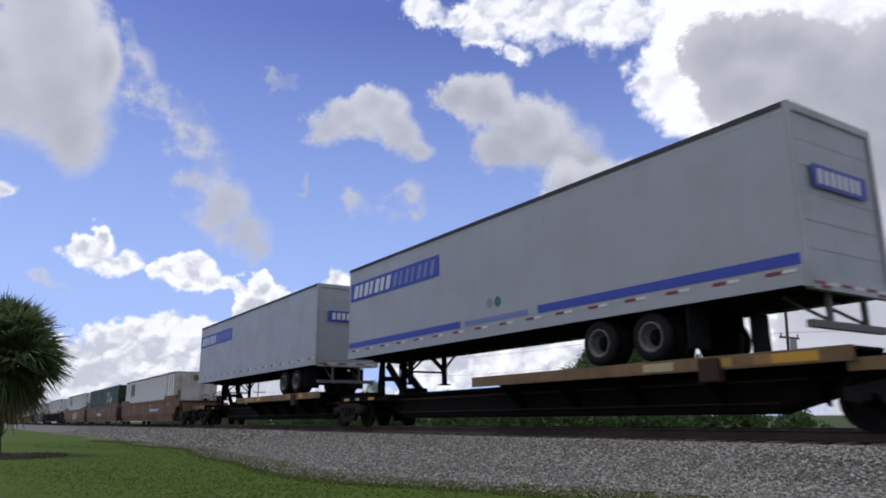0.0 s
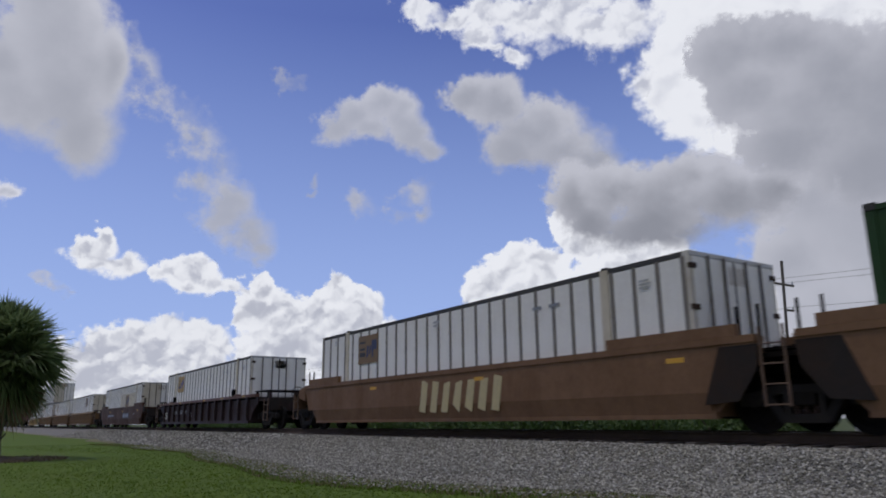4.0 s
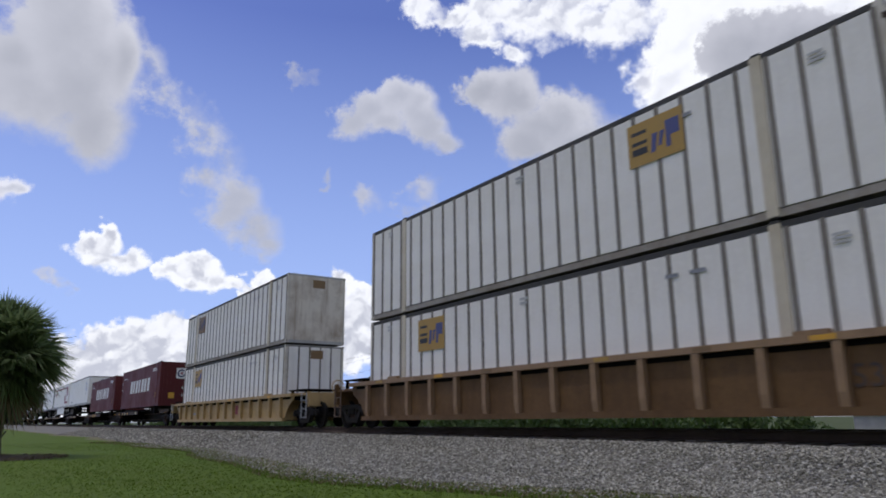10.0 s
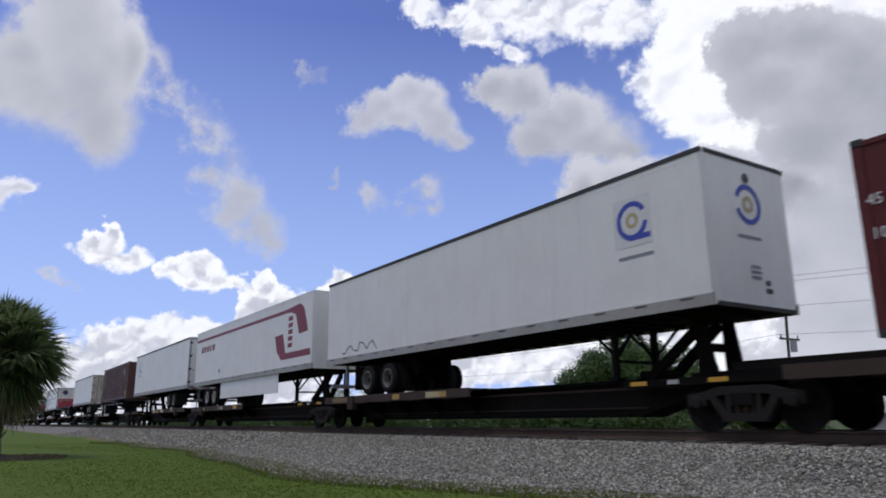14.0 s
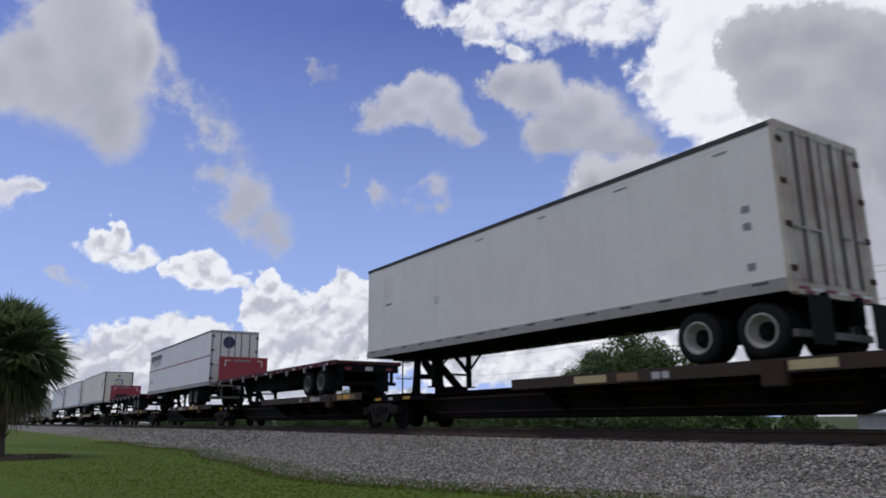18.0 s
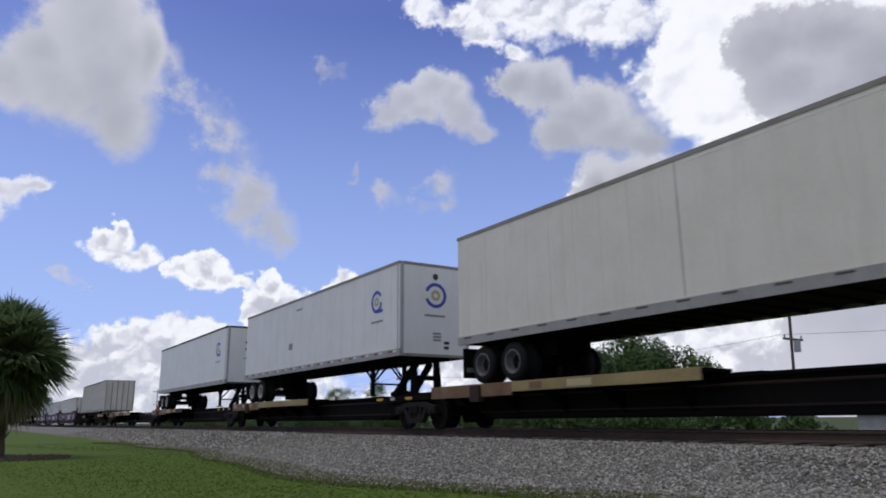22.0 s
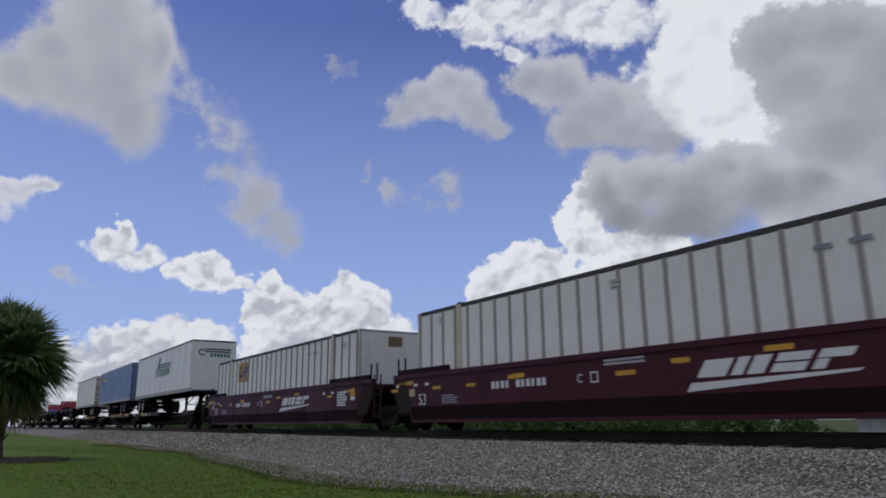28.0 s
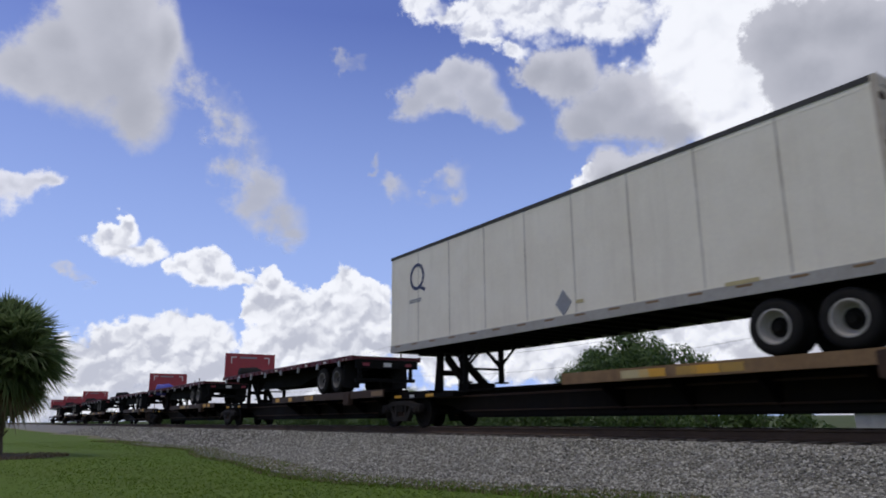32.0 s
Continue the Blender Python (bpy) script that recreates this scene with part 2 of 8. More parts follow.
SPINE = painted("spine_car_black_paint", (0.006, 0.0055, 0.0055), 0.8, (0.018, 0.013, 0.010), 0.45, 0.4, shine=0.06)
RUSTY = painted("rusty_steel", (0.045, 0.03, 0.024), 0.75, (0.075, 0.04, 0.022), 0.6, 0.4, shine=0.2)
SILL = painted("worn_black_sill_paint", (0.011, 0.0095, 0.0085), 0.75, (0.028, 0.02, 0.016), 0.5, 0.4, shine=0.1)
EDGEWOOD = painted("deck_edge_yellow_worn", (0.24, 0.145, 0.062), 0.65, (0.10, 0.058, 0.034), 0.65, 0.5)
EDGEYELLOW = painted("deck_edge_faded_yellow", (0.36, 0.28, 0.11), 0.65, (0.14, 0.09, 0.05), 0.5, 0.3)
EDGEBROWN = painted("deck_edge_brown", (0.06, 0.04, 0.03), 0.65, (0.05, 0.035, 0.03), 0.6, 0.3, shine=0.2)
FLATRED = painted("flatbed_red_paint", (0.105, 0.02, 0.027), 0.5, (0.05, 0.025, 0.025), 0.4, 0.3, shine=0.2)
HEADRED = painted("headboard_red_paint", (0.36, 0.035, 0.05), 0.45, (0.2, 0.06, 0.05), 0.35, 0.3)
HITCHRED = painted("hitch_red_paint", (0.21, 0.038, 0.025), 0.55, (0.12, 0.05, 0.03), 0.5, 0.3)
UNDER = painted("underframe_black", (0.008, 0.008, 0.008), 0.8, (0.016, 0.015, 0.014), 0.5, 0.3, shine=0.1)
TRUCK = painted("truck_casting_grey", (0.009, 0.0085, 0.008), 0.85, (0.022, 0.018, 0.016), 0.6, 0.2, shine=0.1)
GALV = painted("galvanised_steel", (0.42, 0.42, 0.42), 0.45, (0.22, 0.19, 0.16), 0.4, 0.35, 0.4)
ROOF = painted("roof_rail_dark", (0.075, 0.074, 0.074), 0.65, (0.03, 0.03, 0.03), 0.3, 0.2, shine=0.12)
FRAME = painted("truck_frame_worn_steel", (0.023, 0.021, 0.0195), 0.8, (0.02, 0.015, 0.012), 0.5, 0.3, shine=0.15)
RUBBER = painted("tyre_rubber", (0.012, 0.012, 0.012), 0.85, (0.028, 0.026, 0.025), 0.5, 0.0, shine=0.15)
RIMWHITE = painted("rim_white", (0.42, 0.41, 0.38), 0.5, (0.16, 0.13, 0.11), 0.5, 0.2)
RIMGREY = painted("rim_grey", (0.17, 0.165, 0.16), 0.5, (0.08, 0.07, 0.06), 0.6, 0.3)
RUSTSTAIN = painted("rust_stained_white_panel", (0.66, 0.615, 0.53), 0.6, (0.20, 0.125, 0.07), 0.8, 0.8)
# also on the ochre ribs, lighter than the sheets to paint the chord's shade
CHORD = painted("worn_ochre_chord_and_lit_rib_paint", (0.30, 0.19, 0.10), 0.6, (0.15, 0.09, 0.05), 0.5, 0.3)
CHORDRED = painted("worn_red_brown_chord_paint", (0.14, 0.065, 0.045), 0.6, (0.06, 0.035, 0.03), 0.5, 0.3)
TARPBLUE = plain_paint("blue_tarpaulin", (0.05, 0.06, 0.35))
RUSTDOOR = painted("rust_stained_door_paint", (0.60, 0.55, 0.46), 0.55, (0.18, 0.095, 0.05), 0.75, 0.9)
LADDER = painted("worn_ladder_paint", (0.16, 0.10, 0.065), 0.6, (0.07, 0.045, 0.03), 0.5, 0.4)
MARKEND = painted("grimy_end_panel", (0.028, 0.024, 0.022), 0.7, (0.05, 0.03, 0.02), 0.5, 0.4, shine=0.1)
MARKSLOTSHADE = plain_paint("slot_shade_mark", (0.075, 0.07, 0.065), 0.7, 0.4)
MARKFAINT = plain_paint("mark_faint_grey", (0.45, 0.45, 0.45), 0.6, 0.5)
MARKWHITE = plain_paint("mark_white", (0.72, 0.72, 0.70))
MARKGREY = plain_paint("mark_grey", (0.26, 0.27, 0.30), 0.6, 0.5)
MARKBLACK = plain_paint("mark_black", (0.025, 0.025, 0.025))
MARKBLUE = plain_paint("mark_blue", (0.045, 0.075, 0.42))
MARKFADE = plain_paint("mark_faded_blue", (0.20, 0.24, 0.48), 0.6, 0.5)
MARKNAVY = plain_paint("mark_navy", (0.03, 0.04, 0.10))
MARKDULL = plain_paint("mark_dull_blue", (0.07, 0.08, 0.22), 0.6, 0.4)
MARKGREEN = plain_paint("mark_green", (0.02, 0.17, 0.11))
MARKRED = plain_paint("mark_red", (0.24, 0.03, 0.045))
MARKGOLD = plain_paint("mark_gold", (0.40, 0.245, 0.05), 0.55, 0.35)
MARKORANGE = plain_paint("mark_orange", (0.62, 0.33, 0.03), 0.55, 0.3)
MARKDARK = plain_paint("mark_dark_brown", (0.06, 0.04, 0.03), 0.6, 0.5)
MARKBROWN = plain_paint("mark_brown", (0.20, 0.12, 0.05), 0.6, 0.4)
MARKPALE = plain_paint("mark_pale", (0.5, 0.42, 0.22), 0.6, 0.4)
RODGREY = painted("lock_rod_dull_grey", (0.16, 0.15, 0.14), 0.6, (0.10, 0.06, 0.04), 0.6, 0.4)
STEEL = painted("polished_rail_steel", (0.30, 0.28, 0.26), 0.32, (0.2, 0.15, 0.1), 0.3, 0, 0.8, 0.1, 0)
RAILRUST = painted("rail_rust", (0.08, 0.055, 0.04), 0.8, (0.04, 0.03, 0.025), 0.6, 0.2, shine=0.2)
TIEWOOD = painted("weathered_tie_wood", (0.14, 0.12, 0.10), 0.85, (0.05, 0.04, 0.035), 0.6, 0.1)
POLEWOOD = painted("pole_wood", (0.14, 0.12, 0.10), 0.85, (0.06, 0.05, 0.045), 0.5, 0.5)
CONCRETE = painted("pale_concrete", (0.42, 0.41, 0.39), 0.8, (0.2, 0.19, 0.17), 0.4, 0.4)
WIRE = plain_paint("cable_grey", (0.10, 0.10, 0.10))


def ground_material(name, a, b, c, scale, fine, rough=0.95, relief=0.5, distance=0.03):
    m, nt, nodes, links, bsdf = nodes_of(name)
    big = ramp(nt, noise_node(nt, scale, 6, 0.6), 0.35, 0.68)
    small = noise_node(nt, fine, 6, 0.7)
    base = mixed(nt, ramp(nt, small, 0.3, 0.7), a, b)
    base = mixed(nt, big, base, c)
    links.new(base, bsdf.inputs["Base Color"])
    bsdf.inputs["Roughness"].default_value = rough
    bsdf.inputs["Specular IOR Level"].default_value = 0.2
    bump(nt, bsdf, small, relief, distance)
    return m


def stone_material():
    """Crushed stone: each stone has a grey of its own."""
    m, nt, nodes, links, bsdf = nodes_of("crushed_stone")
    geo = nodes.new("ShaderNodeNewGeometry")
    cr = nodes.new("ShaderNodeValToRGB")
    cr.color_ramp.elements[0].color = (0.085, 0.08, 0.064, 1)
    cr.color_ramp.elements[1].color = (0.54, 0.525, 0.45, 1)
    mid = cr.color_ramp.elements.new(0.55)
    mid.color = (0.235, 0.23, 0.185, 1)
    links.new(geo.outputs["Random Per Island"], cr.inputs["Fac"])
    grain = noise_node(nt, 60, 4, 0.6)
    base = mixed(nt, times(nt, ramp(nt, grain, 0.3, 0.7), 0.35), cr.outputs["Color"], (0.12, 0.10, 0.085))
    links.new(base, bsdf.inputs["Base Color"])
    bsdf.inputs["Roughness"].default_value = 0.9
    return m


def leaf_material(name, a, b, rough=0.55, through=0.25):
    m, nt, nodes, links, bsdf = nodes_of(name)
    geo = nodes.new("ShaderNodeNewGeometry")
    base = mixed(nt, geo.outputs["Random Per Island"], a, b)
    base = mixed(nt, times(nt, noise_node(nt, 0.8, 4, 0.6), 0.5), base, tuple(x * 0.5 for x in a))
    links.new(base, bsdf.inputs["Base Color"])
    bsdf.inputs["Roughness"].default_value = rough
    tr = nodes.new("ShaderNodeBsdfTranslucent")
    links.new(base, tr.inputs["Color"])
    mix = nodes.new("ShaderNodeMixShader")
    mix.inputs[0].default_value = through
    links.new(bsdf.outputs[0], mix.inputs[1])
    links.new(tr.outputs[0], mix.inputs[2])
    links.new(mix.outputs[0], nodes["Material Output"].inputs["Surface"])
    return m


GRASS = ground_material("lawn_soil_and_grass", (0.084, 0.140, 0.014), (0.110, 0.175, 0.017), (0.096, 0.136, 0.017), 0.5, 26)
FARGRASS = ground_material("field_grass", (0.045, 0.075, 0.018), (0.075, 0.105, 0.028), (0.085, 0.095, 0.035), 0.05, 5)
DIRT = ground_material("dry_earth_and_thatch", (0.18, 0.158, 0.095), (0.27, 0.23, 0.15), (0.15, 0.155, 0.066), 1.1, 30)
GRAVEL = ground_material("ballast_bed", (0.11, 0.105, 0.09), (0.34, 0.325, 0.285), (0.24, 0.23, 0.20), 1.2, 22, 0.95, 1.0, 0.05)
MULCH = ground_material("palm_mulch", (0.07, 0.055, 0.04), (0.16, 0.125, 0.09), (0.10, 0.075, 0.055), 1.5, 30)
STONE = stone_material()
BLADES = leaf_material("grass_blades", (0.113, 0.190, 0.014), (0.146, 0.226, 0.021), 0.6, 0.5)
STRAW = leaf_material("dry_grass_blades", (0.16, 0.15, 0.06), (0.28, 0.24, 0.12), 0.7, 0.2)
FROND = leaf_material("palm_frond", (0.11, 0.17, 0.06), (0.23, 0.29, 0.13), 0.5, 0.6)
DEADFROND = leaf_material("dry_palm_frond", (0.14, 0.10, 0.05), (0.22, 0.17, 0.09), 0.7, 0.15)
TREELEAF = leaf_material("tree_leaf", (0.035, 0.085, 0.016), (0.14, 0.23, 0.05), 0.5, 0.4)
BUSHLEAF = leaf_material("bush_leaf", (0.045, 0.095, 0.018), (0.12, 0.19, 0.04), 0.5, 0.4)
BARK = painted("bark", (0.10, 0.08, 0.06), 0.9, (0.05, 0.04, 0.03), 0.6, 0.2, relief=0.6)

# ---- ground ----
GROUND = -0.80
rnd = random.Random(5)


def toe(x):
    """Where the ballast's foot meets the grass."""
    return -4.3 + 0.35 * math.sin(x * 0.21 + 1.0) + 0.22 * math.sin(x * 0.63) - 0.9 * math.exp(-((x + 15) / 9) ** 2) + 0.9 * math.exp(-((x + 4) / 5) ** 2)


def strip(name, material, edges, xs, label, kind="structure", wave=0.0):
    """A sheet along the line: edges give (y, z) at each x."""
    bm = bmesh.new()
    rows = []
    for x in xs:
        rows.append([bm.verts.new((x, y, z + (noise.noise((x * 0.9, y * 0.9, 3.1)) * wave))) for y, z in edges(x)])
    for a, b in zip(rows, rows[1:]):
        for i in range(len(a) - 1):
            bm.faces.new((a[i], b[i], b[i + 1], a[i + 1]))
    bmesh.ops.recalc_face_normals(bm, faces=bm.faces[:])
    if bm.faces[0].normal.z < 0:
        bmesh.ops.reverse_faces(bm, faces=bm.faces[:])
    ob = part(name, bm, material)
    for f in ob.data.polygons:
        f.use_smooth = True
    return tagged(ob, label, name.replace("_", " "), kind=kind)


ALONG = [-4200, -2500, -1500, -900, -600, -400, -300, -220, -170, -130, -100] + [-80 + i * 0.8 for i in range(126)] + [30, 50, 90, 160, 300, 700, 1500, 4200]
bm = bmesh.new()
rows = []
for x in (-4300, -900, -200, -80, -60, -45, -35, -28, -22, -16, -10, -4, 4, 12, 30, 200, 900, 4300):
    row = []
    for y in (-4300, -900, -150, -40, -24, -18, -15, -13.2, -12.4, -11.6, -10.8, -10, -9, -8, -7, -6, -5, -3, 0, 4, 8, 14, 24, 60, 300, 4300):
        lump = 0.05 * noise.noise((x * 0.25, y * 0.25, 0.7)) if -60 < x < 12 and -18 < y < -5 else 0
        row.append(bm.verts.new((x, y, GROUND + lump)))
    rows.append(row)
for a, b in zip(rows, rows[1:]):
    for i in range(len(a) - 1):
        bm.faces.new((a[i], b[i], b[i + 1], a[i + 1]))
ground = part("ground", bm, GRASS, smooth=True)
tagged(ground, "flat mown green lawn and field reaching the horizon", "ground", kind="structure")
strip("field", FARGRASS, lambda x: [(7.5, GROUND + 0.03), (14, GROUND + 0.05), (120, GROUND + 0.05), (4200, GROUND + 0.05)], ALONG,
      "rough green field beyond the railway line")
strip("dry_verge", DIRT, lambda x: [(toe(x) - 0.85 - 0.35 * math.sin(x * 0.37 + 2), GROUND - 0.04), (toe(x) - 0.6 - 0.25 * math.sin(x * 0.37 + 2), GROUND + 0.012), (toe(x) - 0.25, GROUND + 0.022), (toe(x) + 1.2, GROUND + 0.0)], ALONG,
      "strip of dry earth and thin grass along the ballast", wave=0.012)
strip("ballast", GRAVEL, lambda x: [(toe(x) - 0.05, GROUND + 0.03), (toe(x) + 0.9, GROUND + 0.17), (-2.35, -0.34), (-1.8, -0.225), (-1.0, -0.225), (0, -0.225),
                                    (1.0, -0.225), (1.8, -0.225), (2.4, -0.34), (4.4, GROUND + 0.03)], ALONG,
      "bed of grey crushed stone ballast under the track")


def ballast_height(x, y):
    if y < toe(x):
        return GROUND + 0.035
    pts = [(toe(x), GROUND + 0.03), (toe(x) + 0.9, GROUND + 0.17), (-2.35, -0.34), (-1.8, -0.225), (-1.0, -0.225)]
    for (a, za), (b, zb) in zip(pts, pts[1:]):
        if a <= y <= b:
            return za + (zb - za) * (y - a) / (b - a)
    return -0.225


def stones():
    """Loose stones on the slope that faces the camera."""
    r = random.Random(11)
    verts, faces = [], []
    shape = [(1, 0, 0), (-1, 0, 0), (0, 1, 0), (0, -1, 0), (0, 0, 1), (0.6, 0.6, 0.5), (-0.6, 0.5, 0.6), (0.5, -0.6, 0.6), (-0.5, -0.6, 0.5)]
    tris = [(0, 5, 7), (0, 2, 5), (2, 6, 5), (2, 1, 6), (1, 8, 6), (1, 3, 8), (3, 7, 8), (3, 0, 7), (4, 7, 5), (4, 5, 6), (4, 6, 8), (4, 8, 7)]

    def stone(x, y, s):
        base = len(verts)
        a = r.uniform(0, math.tau)
        ca, sa = math.cos(a), math.sin(a)
        sx, sy, sz = s * r.uniform(0.7, 1.3), s * r.uniform(0.7, 1.2), s * r.uniform(0.5, 1.0)
        z = ballast_height(x, y) + s * r.uniform(-0.1, 0.25)
        tip = r.uniform(-0.4, 0.4)
        for px, py, pz in shape:
            px, py, pz = px * sx * r.uniform(0.8, 1.2), py * sy * r.uniform(0.8, 1.2), pz * sz * r.uniform(0.8, 1.2)
            verts.append((x + px * ca - py * sa, y + px * sa + py * ca, z + pz + px * tip))
        faces.extend([(base + i, base + j, base + k) for i, j, k in tris])
    for i in range(80000):
        x = -2.0 - 24 * r.random() ** 1.5
        t0 = toe(x) - 0.15
        y = t0 + (-1.35 - t0) * r.random()
        stone(x, y, r.uniform(0.014, 0.034))
    for i in range(14000):
        x = -26 - 50 * r.random() ** 1.2
        t0 = toe(x)
        y = t0 + (-1.35 - t0) * r.random()
        stone(x, y, r.uniform(0.035, 0.07))
    for i in range(7500):
        x = -2.0 - 34 * r.random()
        stone(x, toe(x) - r.random() ** 1.4 * 1.2, r.uniform(0.010, 0.026))
    me = bpy.data.meshes.new("ballast_stones")
    me.from_pydata(verts, [], faces)
    me.materials.append(STONE)
    ob = new("ballast_stones", me)
    tagged(ob, "loose grey crushed stones lying on the ballast shoulder", "stones", kind="stuff")


stones()


def grass(name, count, region, low, high, material, label, seed):
    """Tufts of bent blades."""
    r = random.Random(seed)
    verts, faces = [], []
    for i in range(count):
        x, y = region(r)
        z = GROUND + 0.0
        for k in range(3):
            h = r.uniform(low, high)
            a = r.uniform(0, math.tau)
            w = r.uniform(0.004, 0.009) * (1 + high * 6)
            dx, dy = math.cos(a), math.sin(a)
            ox, oy = x + r.uniform(-0.03, 0.03), y + r.uniform(-0.03, 0.03)
            lean = (r.uniform(0.4, 1.2) if high > 0.05 else r.uniform(0.8, 1.7)) * h
            b = len(verts)
            verts.extend([(ox - dy * w, oy + dx * w, z), (ox + dy * w, oy - dx * w, z),
                          (ox + dx * lean * 0.4 + dy * w * 0.7, oy + dy * lean * 0.4 - dx * w * 0.7, z + h * 0.65),
                          (ox + dx * lean * 0.4 - dy * w * 0.7, oy + dy * lean * 0.4 + dx * w * 0.7, z + h * 0.65), (ox + dx * lean, oy + dy * lean, z + h)])
            faces.extend([(b, b + 1, b + 2, b + 3), (b + 3, b + 2, b + 4)])
    me = bpy.data.meshes.new(name)
    me.from_pydata(verts, [], faces)
    me.materials.append(material)
    tagged(new(name, me), label, "grass", kind="stuff")


def lawn_spot(r):
    while True:
        if r.random() < 0.34:
            x, y = r.uniform(-44, 16), r.uniform(-27, -5)
            if y < toe(x) - 0.9:
                return x, y
            continue
        d = 5.0 + 32 * r.random() ** 1.6
        a = radians(r.uniform(28, 93))
        x, y = -d * math.sin(a), EYE[1] + d * math.cos(a)
        if y < toe(x) - 0.25 - 0.25 * math.sin(x * 0.37 + 2) - 0.6 * r.random():
            return x, y


def verge_spot(r):
    x = -3 - 40 * r.random() ** 1.4
    return x, toe(x) + 0.1 - 1.5 * r.random()


grass("lawn_grass", 46000, lawn_spot, 0.012, 0.032, BLADES, "short mown green lawn grass", 21)
grass("verge_grass", 6500, verge_spot, 0.02, 0.07, STRAW, "thin dry grass tufts along the ballast edge", 22)
grass("verge_green_grass", 6500, verge_spot, 0.02, 0.07, BLADES, "thin green grass tufts along the ballast edge", 23)

# ---- track ----
track = tagged(new("railway_track"), "single railway track of steel rails on weathered ties", "railway track", kind="structure")
for side in (-0.755, 0.755):
    profile = [(-0.07, -0.175), (0.07, -0.175), (0.07, -0.16), (0.012, -0.14), (0.012, -0.045), (0.036, -0.03), (0.036, -0.004), (0.026, 0.0), (-0.026, 0.0),
               (-0.036, -0.004), (-0.036, -0.03), (-0.012, -0.045), (-0.012, -0.14), (-0.07, -0.16)]
    rail = part("rail", prism_x(bmesh.new(), [(side + a, b) for a, b in profile], -3000, 400), RAILRUST, track, "rusty steel rail")
    part("rail_head", boxes((-3000, 400, side - 0.024, side + 0.024, -0.001, 0.0015)), STEEL, rail, "bright running surface worn by wheels")
tie_mesh = shared("tie", lambda: rounded(-0.115, 0.115, -1.30, 1.30, -0.33, -0.175, 0.012), TIEWOOD)
for i in range(150):
    put("tie", tie_mesh, track, 8 - i * 0.53 + rnd.uniform(-0.03, 0.03), rnd.uniform(-0.06, 0.06), rnd.uniform(-0.012, 0.004), 0, 0, rnd.uniform(-1, 1))


# ---- plants ----
def fan_leaf(verts, faces, base, out, up, length, spread, segments, r):
    """A fan of narrow, drooping leaflets round the end of a stalk."""
    side = out.cross(up).normalized()
    for i in range(segments):
        a = -spread / 2 + spread * i / (segments - 1) + r.uniform(-0.05, 0.05)
        d = (out * math.cos(a) + side * math.sin(a)).normalized()
        l = length * (0.72 + 0.28 * math.cos(a)) * r.uniform(0.85, 1.1)
        w = l * 0.027
        cross = d.cross(up).normalized() * w
        droop = r.uniform(0.12, 0.55)
        p0 = base + d * l * 0.08
        p1 = base + d * l * 0.5 + up * 0.02 * l - Vector((0, 0, droop * 0.12 * l))
        p2 = base + d * l * 0.95 - Vector((0, 0, droop * l * 0.6))
        b = len(verts)
        for p, k in ((p0, 0.7), (p1, 1.0)):
            verts.append(tuple(p - cross * k))
            verts.append(tuple(p + cross * k))
        verts.append(tuple(p2))
        faces.append((b, b + 1, b + 3, b + 2))
        faces.append((b + 2, b + 3, b + 4))


